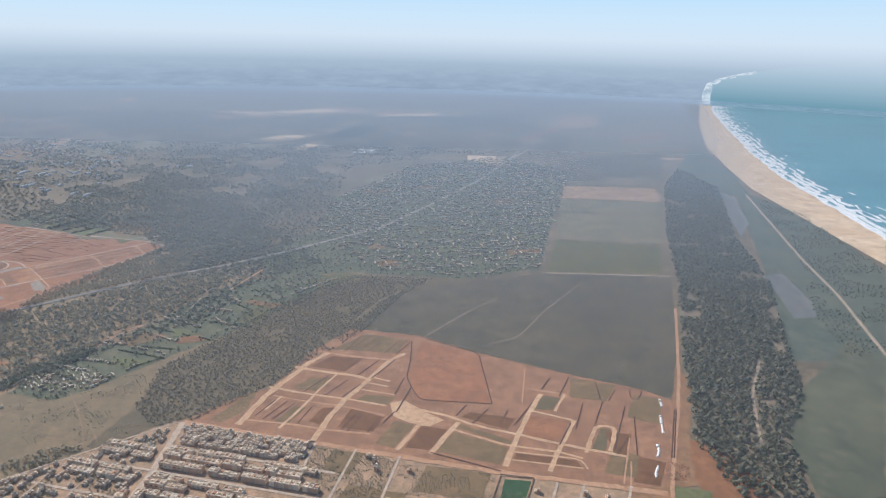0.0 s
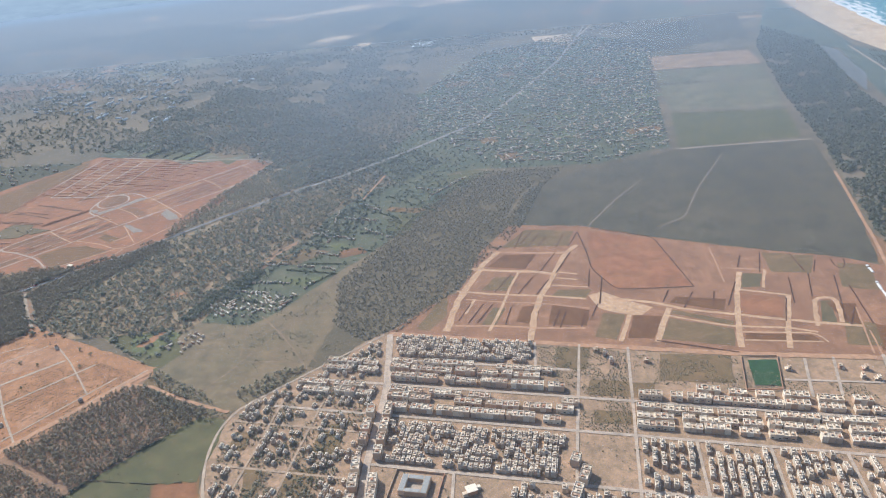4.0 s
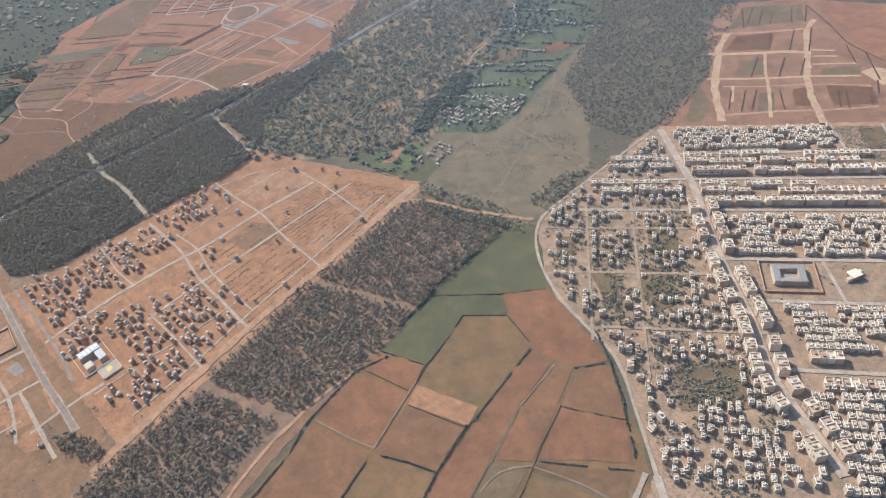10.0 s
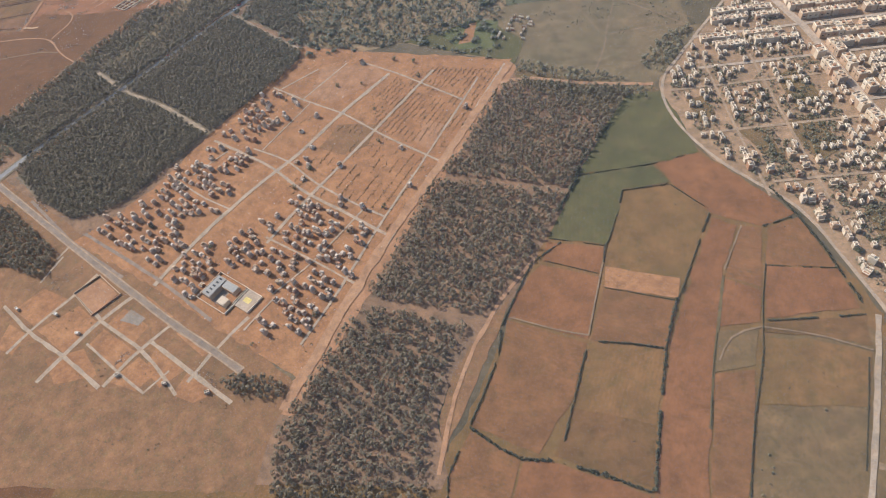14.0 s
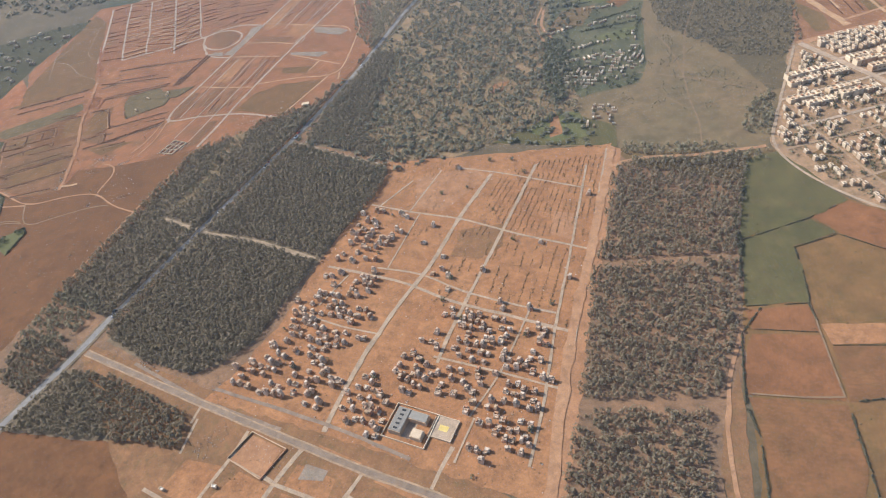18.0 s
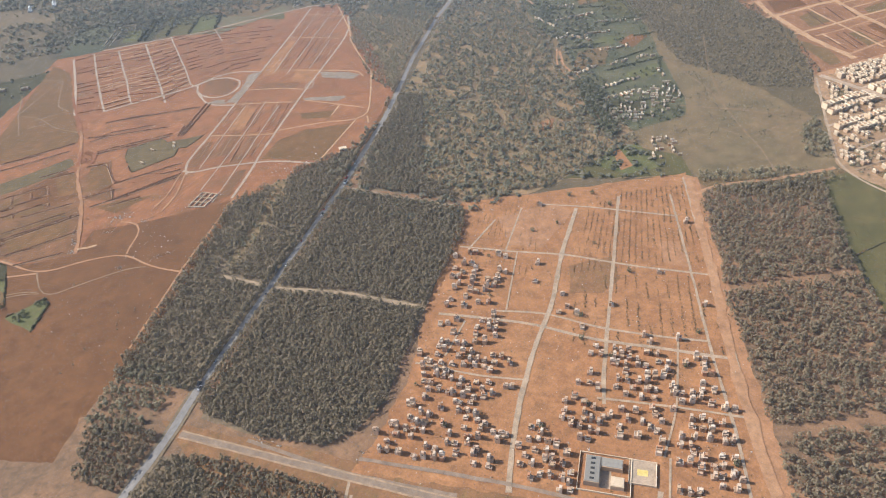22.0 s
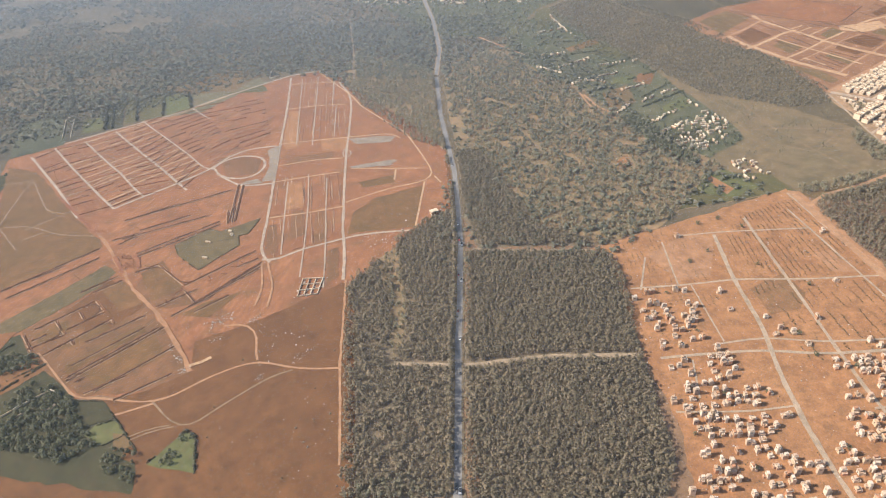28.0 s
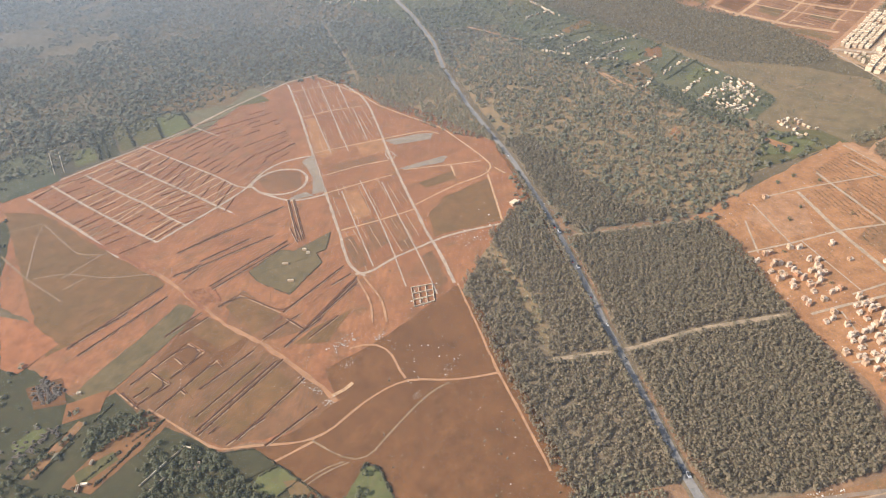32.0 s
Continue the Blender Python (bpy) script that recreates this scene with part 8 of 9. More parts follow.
far = [(w[0], w[1], math.radians(-8 + rr.choice((0, 90))), rr.uniform(3, 5), rr.uniform(8, 20), rr.uniform(2, 3)) for w in scatter(farwest_area, 32, 0.5, 0.2) if rr.random() < 0.6]
far += [(x, y, math.radians(-8), 5.0, 18.0 + 6 * (k % 3), 2.6) for k, (x, y) in enumerate([(-1104, 1632), (-1037, 1589), (-974, 1525), (-880, 1400), (-816, 1347), (-923, 1516), (-918, 1711), (-863, 1686), (-907, 1818), (-829, 1537), (-838, 1694), (-690, 1643), (-665, 1651), (-637, 1651), (-719, 1326), (-885, 1386), (-1034, 1547), (-750, 1332), (-1088, 1593), (-930, 1648), (-858, 1542)])]
block_rows("far_farm_sheds", "long white farm sheds far across the plain", far, "tinfar", "tinfar", "whiteroof")

far = [(w[0], w[1], math.radians(rr.choice((0, 90)) - 20), rr.uniform(3, 5), rr.uniform(3, 8), rr.uniform(1.8, 3)) for w in scatter(leftvillage_area, 13, 0.5, 0.4) if w[1] > 940 and rr.random() < 0.4]
block_rows("far_village", "scattered white houses of a far village", far)

# school of the estate
def school(where, turn):
    top = tagged(new("school"), "white school with blue-grey roofs inside a walled yard", "school")
    top.matrix_basis = pose(where[0], where[1], 0.3, 0, 0, turn)
    front = part("wing", boxed(-9, -7, -0.3, -2, 7, 3.6), "plaster", top)
    part("wing", boxed(-2, 2, -0.3, 8, 7, 3.2), "plaster", top)
    part("wing", boxed(3, -7, -0.3, 9, -2, 3.0), "plaster", top)
    cover = part("roof", boxed(-8.7, -6.7, 3.6, -2.3, 6.7, 3.85), "tin", top, "blue-grey metal roof")
    part("roof", boxed(-1.8, 2.3, 3.2, 7.7, 6.7, 3.45), "tin", top, "blue-grey metal roof")
    part("roof", boxed(3.3, -6.7, 3.0, 8.7, -2.3, 3.25), "rooftop", top)
    part("courtyard", boxed(-2, -7, 0, 3, 2, 0.06), "concrete", top, "paved school courtyard")
    for k in range(5):
        part("window", boxed(-9.04, -5.5 + 2.6 * k, 1.0, -8.97, -4.0 + 2.6 * k, 2.2), "glassdark", front)
        part("skylight", boxed(-6.5, -5.6 + 2.6 * k, 3.85, -4.5, -4.6 + 2.6 * k, 4.05), "glassdark", cover)
    for a in ((-12, -10, 12, -9.7), (-12, 9.7, 12, 10), (-12, -9.7, -11.7, 9.7), (11.7, -9.7, 12, 9.7)):
        part("yard_wall", boxed(a[0], a[1], -0.3, a[2], a[3], 1.2), "parapetpaint", top)
    return top


school((-619, 337), estate_turn)
pitch_ob = tagged(new("ball_court"), "pale concrete ball court with a yellow centre", "court")
pitch_ob.matrix_basis = pose(-605, 327, 0.3, 0, 0, estate_turn)
part("slab", boxed(-6, -6, 0.5, 6, 6, 0.75), "concrete", pitch_ob)
soil("yellowpaint", (0.60, 0.45, 0.14), (0.66, 0.52, 0.2), (0.55, 0.42, 0.16), 0.2, 1.0)
part("painted_centre", boxed(-2.4, -1.6, 0.755, 2.4, 1.6, 0.78), "yellowpaint", pitch_ob, "yellow painted centre")
for a in ((-6.2, -6.2, 6.2, -6.0), (-6.2, 6.0, 6.2, 6.2), (-6.2, -6.0, -6.0, 6.0), (6.0, -6.0, 6.2, 6.0)):
    part("low_wall", boxed(a[0], a[1], -0.1, a[2], a[3], 1.3), "parapetpaint", pitch_ob)

# school of the town with a courtyard, and the open plot beside it
top = tagged(new("town_school"), "grey courtyard school inside a walled sandy yard", "school")
c_ = town(63, 161)
top.matrix_basis = pose(c_[0], c_[1], 0.3, 0, 0, town_turn)
for a in ((-9, -7, -5, 7), (5, -7, 9, 7), (-5, 3.5, 5, 7), (-5, -7, 5, -4)):
    part("wing", boxed(a[0], a[1], -0.3, a[2], a[3], 3.4), "rawblock", top)
    part("roof", boxed(a[0] + 0.3, a[1] + 0.3, 3.4, a[2] - 0.3, a[3] - 0.3, 3.6), "tin", top)
part("courtyard", boxed(-5, -4, 0.5, 5, 3.5, 0.62), "concrete", top)
for a in ((-15, -13, 16, -12.6), (-15, 12.6, 16, 13), (-15, -12.6, -14.6, 12.6), (15.6, -12.6, 16, 12.6)):
    part("yard_wall", boxed(a[0], a[1], -0.3, a[2], a[3], 1.3), "rawblock", top)
top = tagged(new("mosque_frame"), "angular white building shell on an open plot", "building")
c_ = town(98, 160)
top.matrix_basis = pose(c_[0], c_[1], 0.3, 0, 0, town_turn + 30)
part("body", boxed(-3, -2.5, -0.3, 3, 2.5, 3.0), "rawblock", top)
part("roof_slab", boxed(-3.4, -2.9, 3.0, 3.4, 2.9, 3.25), "parapetpaint", top)
part("wing", boxed(3, 0, -0.3, 6, 2.2, 2.2), "plaster", top)
part("wing", boxed(-6, -2.2, -0.3, -3, 0, 2.2), "plaster", top)

# football pitch surround
top = tagged(new("pitch_wall"), "low white wall and stand round the football pitch", "wall")
for a, b_ in zip(*(lambda q: (q, q[1:] + q[:1]))(pitchwall_area)):
    d = np.subtract(b_, a)
    le = np.hypot(*d)
    ob = part("wall_run", boxed(0, -0.15, 0.2, le, 0.15, 1.1), "rawblock", top)
    ob.matrix_basis = pose(a[0], a[1], 0.6, 0, 0, math.degrees(math.atan2(d[1], d[0])))

# farm gate house by the main road
top = tagged(new("gate_house"), "small white gate house beside the main road", "house")
top.matrix_basis = pose(-583, 682, 0.3, 0, 0, -20)
part("body", boxed(-3, -1.8, 0, 3, 1.8, 2.2), "plaster", top)
part("roof", boxed(-3.3, -2.1, 2.2, 3.3, 2.1, 2.5), "parapetpaint", top)
part("door", boxed(-0.5, -1.84, 0.1, 0.5, -1.78, 1.6), "doorpaint", top)


# ---- earth banks and lots ----
def quad_at(q, u, v_):
    a, b_, c, d = (np.array(p, float) for p in q)
    return (a * (1 - u) + b_ * u) * (1 - v_) + (d * (1 - u) + c * u) * v_


def banks(area, lines, cross, broken, seed, tall=0.3, wide=0.6, material="earthbank", label="low banks of dug red earth between building plots"):
    """Low ridges along and across a plot grid, broken here and there."""
    r = random.Random(seed)
    v, f = [], []
    runs = [((u, 0.0), (u, 1.0)) for u in np.linspace(0.03, 0.97, lines)] + [((0.0, w), (1.0, w)) for w in np.linspace(0.03, 0.97, cross)]
    for (u0, v0), (u1, v1) in runs:
        le = np.linalg.norm(quad_at(area, u1, v1) - quad_at(area, u0, v0))
        k = max(2, int(le / 5))
        on = False
        for i in range(k):
            on = r.random() > broken if i % 3 == 0 else on
            if not on:
                continue
            a, b_ = (quad_at(area, u0 + (u1 - u0) * j / k, v0 + (v1 - v0) * j / k) + np.array((r.uniform(-0.25, 0.25), r.uniform(-0.25, 0.25))) for j in (i, i + 0.96))
            d = b_ - a
            n_ = np.array((-d[1], d[0])) / max(np.linalg.norm(d), 1e-6) * wide * r.uniform(0.6, 1.2) / 2
            h, n0 = tall * r.uniform(0.6, 1.3), len(v)
            for e in (a, b_):
                v += [(*(e - n_), 0.4), (*(e - n_ * 0.3), 0.44 + h), (*(e + n_ * 0.3), 0.44 + h), (*(e + n_), 0.4)]
            f += [(n0 + j, n0 + j + 1, n0 + j + 5, n0 + j + 4) for j in range(3)] + [(n0, n0 + 1, n0 + 2, n0 + 3), (n0 + 4, n0 + 5, n0 + 6, n0 + 7)]
    if v:
        tagged(mesh_object("earth_banks", v, f, [material]), label, "banks", kind="stuff")



def rubble(area, count, seed, big=1.1, label="heaps of pale building rubble", material="rubble"):
    r = np.random.default_rng(seed)
    p = np.array(area, float)
    pts_ = r.uniform(p.min(0), p.max(0), (count * 6, 2))
    pts_ = pts_[inside(pts_, area)][:count]
    v, f = [], []
    for x, y in pts_:
        k, s, h = len(v), r.uniform(0.2, 0.75 * big), r.uniform(0.1, 0.4) * big
        n_ = 5
        a0 = r.uniform(0, 6)
        v += [(x + s * r.uniform(0.7, 1.2) * math.cos(a0 + 1.2566 * i), y + s * r.uniform(0.7, 1.2) * math.sin(a0 + 1.2566 * i), 0.4) for i in range(n_)] + [(x, y, 0.65 + h)]
        f += [(k + i, k + (i + 1) % n_, k + n_) for i in range(n_)]
    if v:
        tagged(mesh_object("rubble", v, f, [material]), label, "rubble", kind="stuff")


def ridges(lines, tall, wide, shift, seed, material, label):
    """Banks thrown up beside dug lines, each a run of short uneven ridges set off by shift to one side."""
    r = random.Random(seed)
    v, f = [], []
    for line in lines:
        for p0, p1 in zip(line, line[1:]):
            p0, p1 = np.array(p0, float), np.array(p1, float)
            d = p1 - p0
            le = np.linalg.norm(d)
            if le < 0.5:
                continue
            side = np.array((-d[1], d[0])) / le
            k = max(1, int(le / 1.6))
            for i in range(k):
                if r.random() < 0.1:
                    continue
                a, b_ = (p0 + d * j / k + side * (shift + r.uniform(-0.15, 0.15)) for j in (i, i + 1))
                w, h, n0 = side * wide * r.uniform(0.6, 1.2) / 2, tall * r.uniform(0.4, 1.3), len(v)
                for e in (a, b_):
                    v += [(*(e - w), 0.4), (*(e - w * 0.25), 0.44 + h), (*(e + w * 0.3), 0.44 + h * 0.9), (*(e + w), 0.4)]
                f += [(n0 + j, n0 + j + 1, n0 + j + 5, n0 + j + 4) for j in range(3)] + [(n0, n0 + 1, n0 + 2, n0 + 3), (n0 + 4, n0 + 5, n0 + 6, n0 + 7)]
    return tagged(mesh_object("earth_banks", v, f, [material]), label, "banks", kind="stuff")


dug = [[(-754, 835), (-690, 818)], [(-756, 831), (-692, 814)], [(-767, 813), (-751, 808), (-753, 768), (-697, 760)], [(-759, 745), (-703, 744)], [(-760, 744), (-705, 743)], [(-756, 762), (-759, 745)], [(-778, 764), (-750, 757)], [(-777, 746), (-708, 740)], [(-798, 817), (-777, 812)], [(-839, 877), (-768, 867)], [(-840, 865), (-774, 855)], [(-756, 859), (-742, 858)], [(-676, 827), (-688, 810)], [(-669, 828), (-685, 808)], [(-646, 855), (-685, 812)], [(-644, 851), (-683, 808)], [(-838, 878), (-798, 868)], [(-804, 825), (-776, 820)], [(-841, 812), (-800, 806), (-802, 790), (-827, 794)], [(-813, 804), (-815, 794)], [(-828, 808), (-830, 790), (-852, 797)], [(-847, 802), (-838, 800)], [(-848, 782), (-803, 778), (-805, 771)], [(-830, 781), (-831, 775)], [(-848, 812), (-851, 793)], [(-825, 770), (-787, 762)], [(-841, 757), (-794, 751)], [(-848, 749), (-788, 743)], [(-849, 746), (-785, 740)], [(-847, 727), (-824, 720)], [(-842, 724), (-791, 718)], [(-838, 707), (-805, 698)], [(-846, 741), (-840, 740)], [(-762, 744), (-746, 741)], [(-765, 737), (-740, 732)], [(-736, 888), (-654, 852)], [(-751, 864), (-688, 833)], [(-757, 869), (-738, 860)], [(-727, 885), (-693, 872)], [(-736, 863), (-698, 847)], [(-718, 755), (-702, 750)]]
plot_rows = [([(-710, 1082), (-685, 1068), (-706, 911), (-732, 915)], 16), ([(-685, 1068), (-655, 1062), (-677, 888), (-706, 911)], 16), ([(-655, 1062), (-625, 1061), (-646, 903), (-678, 890)], 15), ([(-622, 1058), (-573, 1045), (-604, 906), (-641, 904)], 16), ([(-573, 1044), (-511, 1001), (-573, 903), (-601, 907)], 12), ([(-731, 1082), (-712, 1081), (-733, 917), (-755, 927)], 15)]
plot_columns = [([(-467, 1001), (-434, 967), (-487, 910), (-519, 944)], 6), ([(-523, 938), (-481, 897), (-527, 843), (-574, 886)], 8), ([(-618, 836), (-581, 796), (-615, 754), (-661, 788)], 8), ([(-665, 784), (-620, 748), (-643, 721), (-696, 742)], 8)]
heaps = [([(-768, 722), (-749, 716), (-750, 708), (-767, 712)], 60, 1.0), ([(-774, 705), (-765, 703), (-768, 698), (-775, 701)], 25, 0.6), ([(-748, 700), (-736, 698), (-739, 694), (-749, 695)], 30, 0.7), ([(-756, 648), (-735, 646), (-737, 643), (-755, 643)], 40, 0.5), ([(-778, 654), (-770, 652), (-772, 648), (-777, 651)], 25, 0.5), ([(-640, 710), (-614, 685), (-626, 676), (-645, 703)], 50, 0.6), ([(-790, 722), (-795, 700), (-798, 701), (-794, 723)], 40, 0.7), ([(-801, 698), (-794, 694), (-797, 690), (-803, 694)], 40, 0.8)]
red_heaps = [([(-761, 846), (-754, 828), (-762, 817), (-771, 825)], 80, 0.9), ([(-778, 764), (-752, 770), (-757, 761), (-776, 759)], 70, 0.7), ([(-741, 763), (-701, 761), (-704, 754), (-743, 755)], 70, 0.6), ([(-761, 939), (-750, 904), (-753, 887), (-762, 888)], 80, 0.7), ([(-604, 881), (-607, 866), (-628, 854), (-617, 874)], 40, 0.6)]
# ground stays flat: a dark strip paints the shade in each trench
for line in dug:
    strip("open foundation trench, its deep shade painted dark", "trenchshade", 0.9, 6, line, "trench", 0.2)
ridges(dug, 0.5, 0.8, 0.7, 1, "earthbank", "banks of dug red earth along foundation trenches")
ridges(dug, 0.16, 0.8, -0.7, 2, "palebank", "low pale banks of sandy spoil")
for k, (area, rows) in enumerate(plot_rows):
    banks(area, 0, rows, 0.45, 30 + k, 0.42, 0.9, "redtrench")
    banks(area, 0, rows + 3, 0.4, 60 + k, 0.12, 0.7, "palebank", "low pale banks of sandy spoil")
    rubble(area, 260, 300 + k, 0.9, "small heaps of dug red earth on building plots", "redtrench")
    rubble(area, 120, 320 + k, 0.7, "small heaps of sandy spoil on building plots", "palebank")
for k, (area, columns) in enumerate(plot_columns):
    banks(area, columns, 2, 0.4, 80 + k, 0.14, 0.6)
    banks(area, columns + 2, 0, 0.5, 90 + k, 0.12, 0.7, "palebank", "low pale banks of sandy spoil")


def weed_rows(area, lines, keep, size):
    """Rows of dry weeds and small mounds along unbuilt plots."""
    out = []
    for u in np.linspace(0.02, 0.98, lines):
        a, b_ = quad_at(area, u, 0.0), quad_at(area, u, 1.0)
        k = int(np.linalg.norm(b_ - a) / 0.9)
        for i in range(k):
            w = a + (b_ - a) * i / k
            if noise.noise((w[0] * 0.09, w[1] * 0.09, 6.0)) > keep:
                out.append(w + rng.normal(0, 0.35, 2))
    p_ = np.array(out)
    plant("weeds", "rows of dry brown weeds on unbuilt plots", "hedge", p_[off_roads(p_, 0.2)], size, "leaf_weed", 0.5)


weed_rows([(-560, 556), (-500, 524), (-560, 462), (-612, 515)], 20, 0.0, 0.45)
weed_rows([(-478, 500), (-415, 470), (-470, 405), (-540, 450)], 20, -0.12, 0.6)
weed_rows([(-540, 448), (-478, 396), (-520, 350), (-580, 405)], 14, -0.05, 0.6)


rubble([(-698, 705), (-686, 690), (-703, 680), (-715, 692)], 60, 1)
rubble(estate_area, 420, 3, 0.7)
rubble([tuple(town(s, q)) for s, q in ((0, 0), (360, 0), (360, 220), (0, 240))], 700, 4, 0.6)
rubble([(130, 420), (165, 432), (150, 300), (110, 296)], 80, 5, 0.8)
rubble([(-560, 660), (-600, 720), (-650, 690), (-640, 650)], 60, 6)
rubble([(-770, 660), (-745, 690), (-730, 660), (-752, 640)], 40, 7, 0.8)


ridges(kerb_lines, 0.7, 2.6, 0.0, 3, "whitestone", "rows of white kerb stones stacked on red earth")
rubble(mounds2_area, 110, 15, 1.3, "heaps of dug orange earth", "earthbank")
rubble(pile_area, 90, 8, 0.9, "heap of white rubble and scrap")
for k, (area, count, big) in enumerate(heaps):
    rubble(area, count, 200 + k, big)
for k, (area, count, big) in enumerate(red_heaps):
    rubble(area, count, 220 + k, big, "heaps of dug red earth", "redtrench")
graded_heaps = [([(-680, 309), (-673, 316), (-671, 313), (-678, 305)], 30, 0.6), ([(-726, 383), (-706, 390), (-704, 381), (-723, 370)], 80, 0.5), ([(-702, 372), (-676, 355), (-686, 347), (-702, 364)], 60, 0.4), ([(-747, 460), (-736, 446), (-738, 443), (-747, 455)], 25, 0.8), ([(-760, 362), (-751, 361), (-751, 351), (-756, 354)], 20, 0.5), ([(-634, 298), (-620, 279), (-621, 274), (-636, 290)], 40, 0.5)]
for k, (area, count, big) in enumerate(graded_heaps):
    rubble(area, count, 240 + k, big)


def yard(area):
    """Unroofed block walls of a building just begun."""
    top = tagged(new("building_shell"), "white unroofed walls of a building just begun", "building")
    q = [np.array(p_, float) for p_ in area]
    runs = [(q[k], q[(k + 1) % 4]) for k in range(4)]
    for u in (0.33, 0.66):
        runs.append((q[0] * (1 - u) + q[1] * u, q[3] * (1 - u) + q[2] * u))
        runs.append((q[0] * (1 - u) + q[3] * u, q[1] * (1 - u) + q[2] * u))
    for a_, b__ in runs:
        d = b__ - a_
        ob = part("wall_run", boxed(0, -0.2, 0, float(np.hypot(*d)), 0.2, 0.8), "parapetpaint", top)
        ob.matrix_basis = pose(a_[0], a_[1], 0.5, 0, 0, math.degrees(math.atan2(d[1], d[0])))


yard(works_area)
top = tagged(new("yard_wall"), "low stone wall round a pale sandy yard", "wall")
for a_, b__ in zip(walledyard_area, walledyard_area[1:] + walledyard_area[:1]):
    d = np.subtract(b__, a_)
    ob = part("wall_run", boxed(0, -0.2, 0, float(np.hypot(*d)), 0.2, 0.9), "rawblock", top)
    ob.matrix_basis = pose(a_[0], a_[1], 0.4, 0, 0, math.degrees(math.atan2(d[1], d[0])))

# ---- vehicles on the main road ----
def car(length, tall_, seed):
    top = new("car")
    w = length * 0.42
    bm = bmesh.new()
    box(bm, -length / 2, -w / 2, 0.15, length / 2, w / 2, tall_ * 0.55, 0.05)
    part("body", bm, "carpaint", top)
    bm = bmesh.new()
    box(bm, -length * 0.3, -w * 0.44, tall_ * 0.55, length * 0.22, w * 0.44, tall_, 0.08)
    part("cabin", bm, "glassdark", top)
    for x in (-0.32, 0.32):
        for y in (-0.5, 0.5):
            bm = bmesh.new()
            bmesh.ops.create_cone(bm, cap_ends=True, segments=10, radius1=0.17, radius2=0.17, depth=0.12, matrix=pose(x * length, y * w, 0.17, 90))
            part("wheel", bm, "glassdark", top)
    return top


cars = Kit([car(2.0, 0.75, 1), car(2.2, 0.8, 2), car(3.6, 1.5, 3)], "car standing on the asphalt main road", "car", "vehicles on the road")
road_line = ROADS[MAIN_ROAD][0]
rr = random.Random(12)
for k in range(12):
    i = rr.choice((2, 3, 4, 5, 5, 6, 7, 7))
    a, b_ = road_line[i], road_line[i + 1] if i + 1 < len(road_line) else road_line[i - 1]
    f = rr.random()
    d = (b_ - a) / np.linalg.norm(b_ - a)
    side = rr.choice((-1, 1))
    w = a + f * (b_ - a) + side * 1.0 * np.array((-d[1], d[0]))
    ob = cars.put(rr.randrange(3), w, math.degrees(math.atan2(d[1], d[0])))
    ob.location.z = ROAD_TOP


# ---- single trees and bushes ----
def tree_thing(kind, leaf, tall_, seed):
    v_, f_, m_ = SHAPES[kind][seed]
    top = new("tree")
    for name, pick in (("trunk", 0), ("crown", 1)):
        sel = f_[m_ == pick]
        ids = np.unique(sel)
        remap = {int(a): k for k, a in enumerate(ids)}
        faces = [tuple(dict.fromkeys(remap[int(a)] for a in q)) for q in sel]
        mesh_object(name, [tuple(x * tall_ for x in v_[a]) for a in ids], faces, ["bark" if pick == 0 else leaf], top)
    return top


trees = Kit([tree_thing("orch", "leaf_orch", t_, k) for k, t_ in enumerate((2.6, 3.2, 2.2, 2.9))], "small round green garden tree beside the houses", "tree", "garden trees")
rr = random.Random(31)
for area, gap, chance in ((hamlet_area, 9.0, 0.35), (hamlet3_area, 8.0, 0.3), (west_outline, 15.0, 0.5), (estate_outline, 24.0, 0.35)):
    p = scatter(area, gap, 0.5, 0.3)
    for w in p[off_roads(p, 0.8)]:
        if rr.random() < chance:
            trees.put(rr.randrange(4), w, rr.uniform(0, 360))
for plot in (greenplot1_area, greenplot2_area, greenplot3_area):
    p = patchy(scatter(plot, 1.5, 0.6, 0.4), 0.09, -0.22)
    plant("bushes", "grey-green bushes filling an unbuilt town block", "hedge", p[off_roads(p, 0.5)], 1.2, "leaf_open", 0.5)
p = patchy(scatter(west_outline, 2.3, 0.6, 0.4), 0.05, -0.02)
plant("bushes", "dusty green bushes on empty town plots", "hedge", p[off_roads(p, 0.5)], 1.3, "leaf_open", 0.5)
p = patchy(scatter([tuple(town(s, q)) for s, q in ((10, 100), (360, 100), (360, 215), (50, 215))], 5.0, 0.5, 0.4), 0.05, 0.1)
plant("bushes", "dusty green bushes on empty town plots", "hedge", p[off_roads(p, 0.5)], 1.0, "leaf_open", 0.5)
p = patchy(scatter([tuple(town(s, q)) for s, q in ((122, 3), (192, 3), (192, 98), (160, 98), (158, 60), (122, 32))], 1.6, 0.5, 0.4), 0.05, -0.25)
plant("bushes", "dusty green weeds and bushes on unbuilt town blocks", "hedge", p[off_roads(p, 0.5)], 0.8, "leaf_open", 0.5)
p = patchy(scatter([tuple(town(s, q)) for s, q in ((196, 3), (262, 3), (300, 30), (350, 32), (352, 44), (196, 44))], 1.7, 0.5, 0.4), 0.05, -0.1)
plant("bushes", "dusty green weeds and bushes on unbuilt town blocks", "hedge", p[off_roads(p, 0.5)], 0.7, "leaf_open", 0.5)
p = patchy(scatter([(-860, 640), (-700, 700), (-640, 620), (-760, 480), (-900, 560)], 9.0, 0.5, 0.4), 0.03, 0.05)
plant("bushes", "low scattered scrub bushes on dry grass", "hedge", p[off_roads(p, 0.5)], 0.8, "leaf_bare", 0.5)
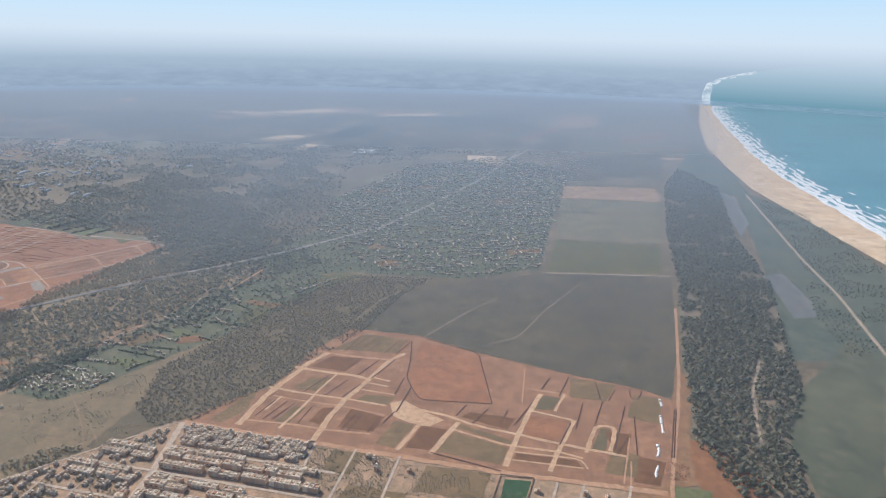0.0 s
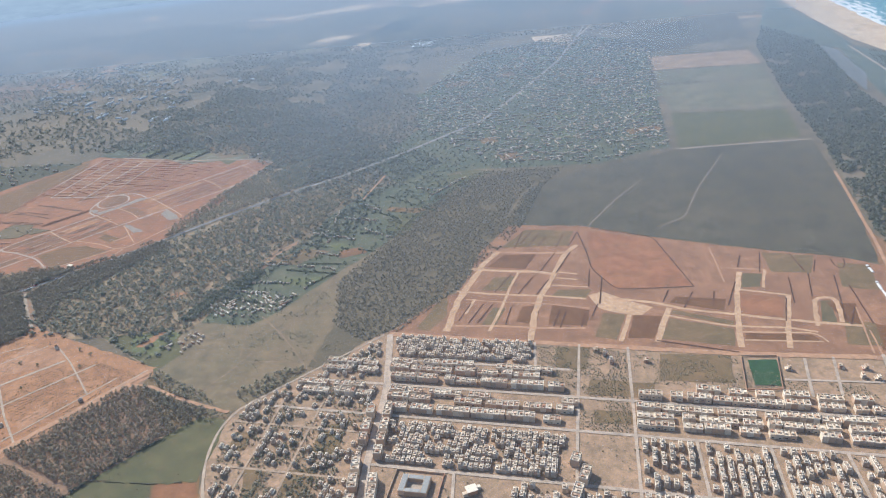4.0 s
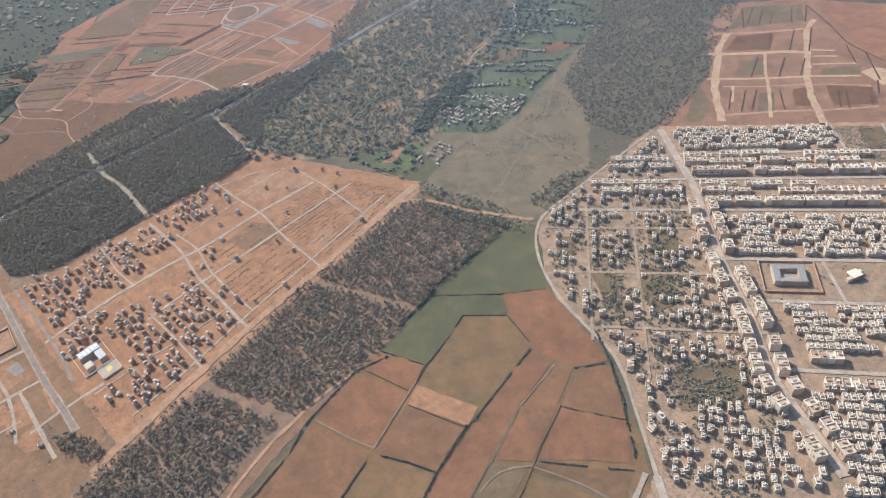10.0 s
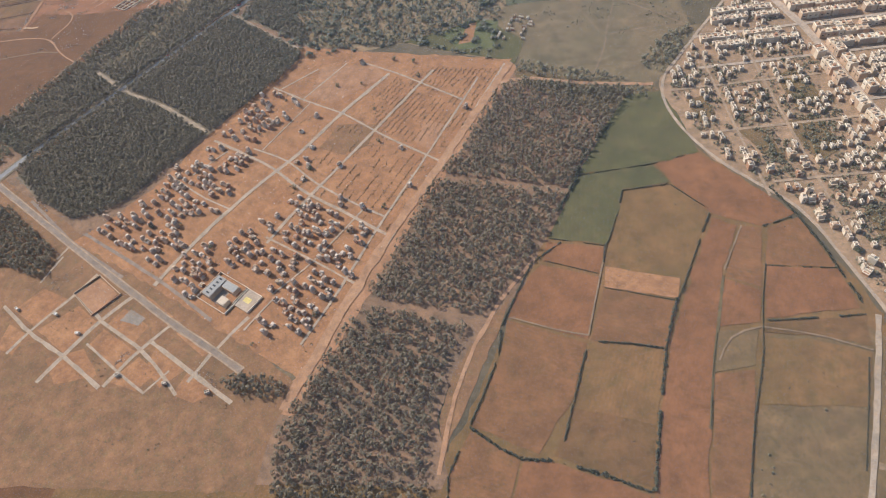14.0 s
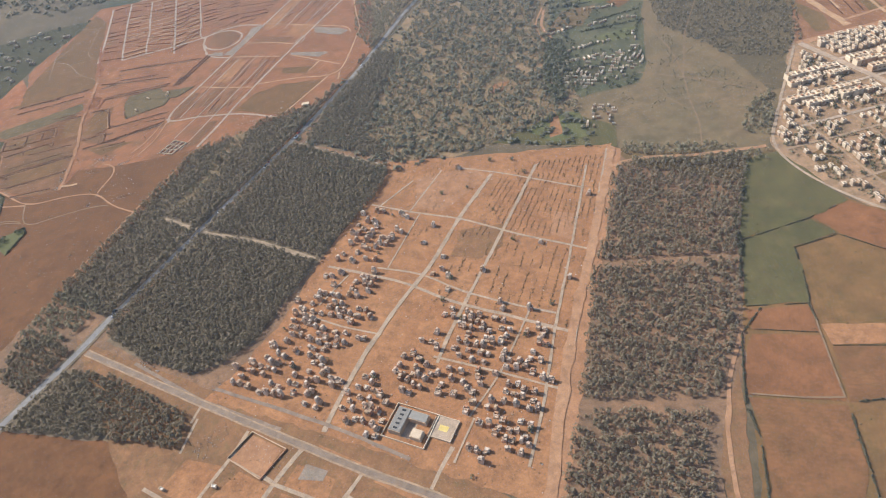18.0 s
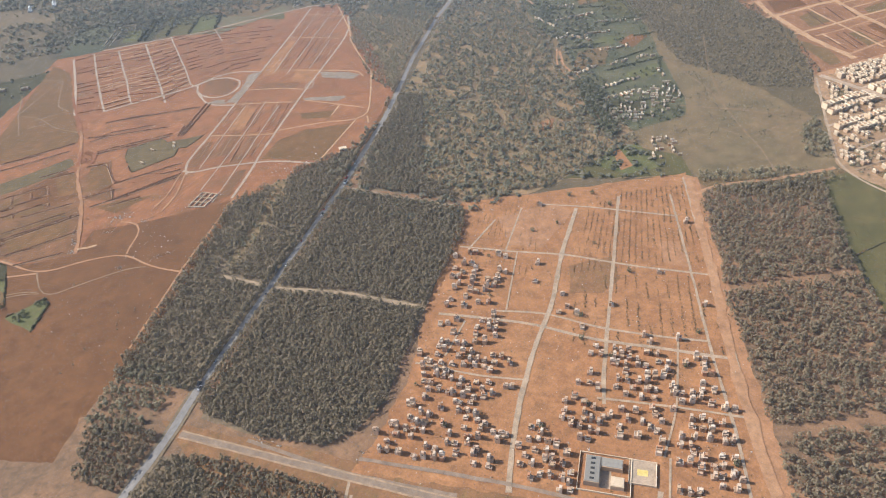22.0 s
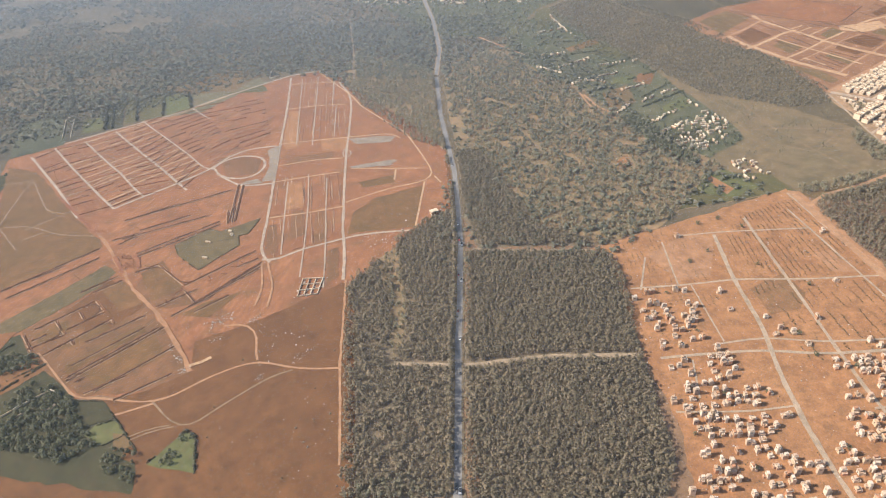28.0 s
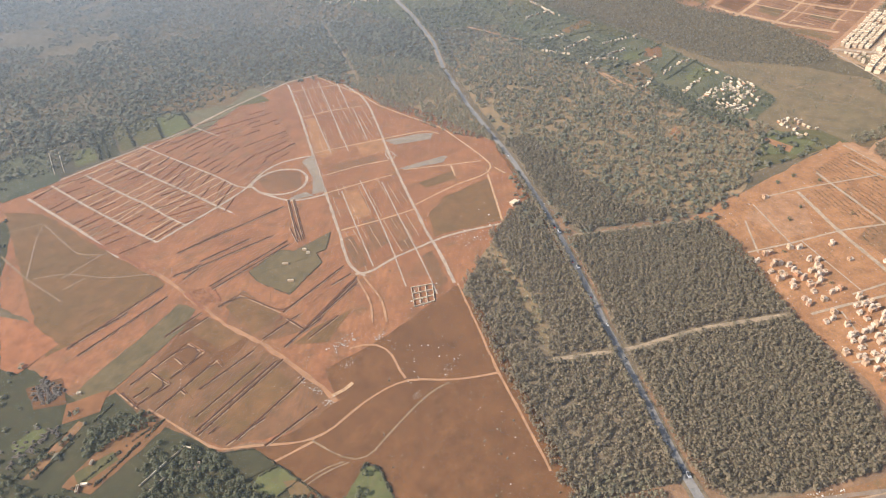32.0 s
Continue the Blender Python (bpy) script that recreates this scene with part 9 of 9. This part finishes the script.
p = patchy(scatter([(-380, 520), (-290, 590), (-215, 515), (-300, 440)], 3.4, 0.5, 0.4), 0.05, 0.02)
plant("bushes", "low scattered scrub bushes on dry grass", "hedge", p[off_roads(p, 0.5)], 0.9, "leaf_open", 0.5)

p = patchy(scatter(fallow_area, 5.0, 0.5, 0.4), 0.05, 0.25)
plant("bushes", "dark bushes scattered over the weedy fallow", "hedge", p, 1.0, "leaf_open", 0.5)

p = patchy(scatter(wweeds_area, 2.6, 0.6, 0.4), 0.06, 0.05)
plant("weeds", "low dry weeds on graded building land", "hedge", p[off_roads(p, 0.3)], 0.45, "leaf_weed", 0.5)
p = patchy(scatter(brownplain_area, 3.2, 0.6, 0.4), 0.05, 0.1)
plant("weeds", "low dry weeds on the brown grass plain", "hedge", p[off_roads(p, 0.3)], 0.4, "leaf_weed", 0.5)
rubble(brownplain_area, 60, 21, 0.5, "scattered pale stones on the brown grass plain")
rubble(wweeds_area, 160, 22, 0.5, "scattered pale stones on graded building land")

# tall trees along the shaded side of the main road
row = []
for a, b_ in zip(road_line[:-1], road_line[1:]):
    d = (b_ - a) / np.linalg.norm(b_ - a)
    side = np.array((-d[1], d[0]))
    side = side if side[0] < 0 else -side
    for i in range(int(np.linalg.norm(b_ - a) / 1.7)):
        w = a + d * 1.7 * i
        if w[1] < 690 or noise.noise((w[0] * 0.05, w[1] * 0.05, 2.0)) > 0.1:
            row.append(w + side * (3.6 + rng.uniform(0, 1.2)) + rng.normal(0, 0.3, 2))
plant("roadside_trees", "tall trees lining the shaded side of the main road", "dense", np.array(row), 4.6, "leaf_dense", 0.25)
p = patchy(scatter([(-100, 709), (-76, 811), (-2, 854), (150, 916), (329, 919), (270, 709), (225, 564), (98, 627), (-13, 680)], 5.5, 0.6, 0.4), 0.03, -0.05)
plant("bushes", "low dark scrub scattered over the olive plain", "hedge", p[off_roads(p, 0.5)], 0.8, "leaf_bare", 0.5)
p = patchy(scatter([(560, 1010), (640, 1330), (690, 1450), (714, 1310), (667, 965), (500, 690), (440, 660), (470, 800)], 5.0, 0.6, 0.4), 0.02, -0.15)
plant("bushes", "dark dune bushes behind the beach", "hedge", p[off_roads(p, 0.8)], 1.6, "leaf_pine", 0.5)
for area, gap, cut, size in ((estate_outline, 2.6, 0.12, 0.4), ([(-830, 900), (-740, 1080), (-470, 1010), (-500, 760), (-600, 690), (-780, 700)], 4.4, 0.05, 0.5), ([(-370, 395), (-335, 350), (-400, 310), (-432, 316)], 2.6, -0.05, 0.45), ([(-500, 215), (-380, 330), (-310, 290), (-320, 190), (-440, 160)], 5.5, 0.12, 0.5), ([(-740, 400), (-600, 270), (-620, 215), (-740, 300)], 3.0, 0.05, 0.45)):
    p = patchy(scatter(area, gap, 0.6, 0.4), 0.06, cut)
    plant("weeds", "low dry weeds scattered over open ground", "hedge", p[off_roads(p, 0.3)], size, "leaf_weed", 0.5)
rubble(estate_outline, 300, 61, 0.45, "small pale stones and rubble on sandy plots")
rubble([(-830, 900), (-740, 1080), (-470, 1010), (-500, 760), (-600, 690), (-780, 700)], 420, 62, 0.5, "clods of red earth strewn over graded land", "earthbank")
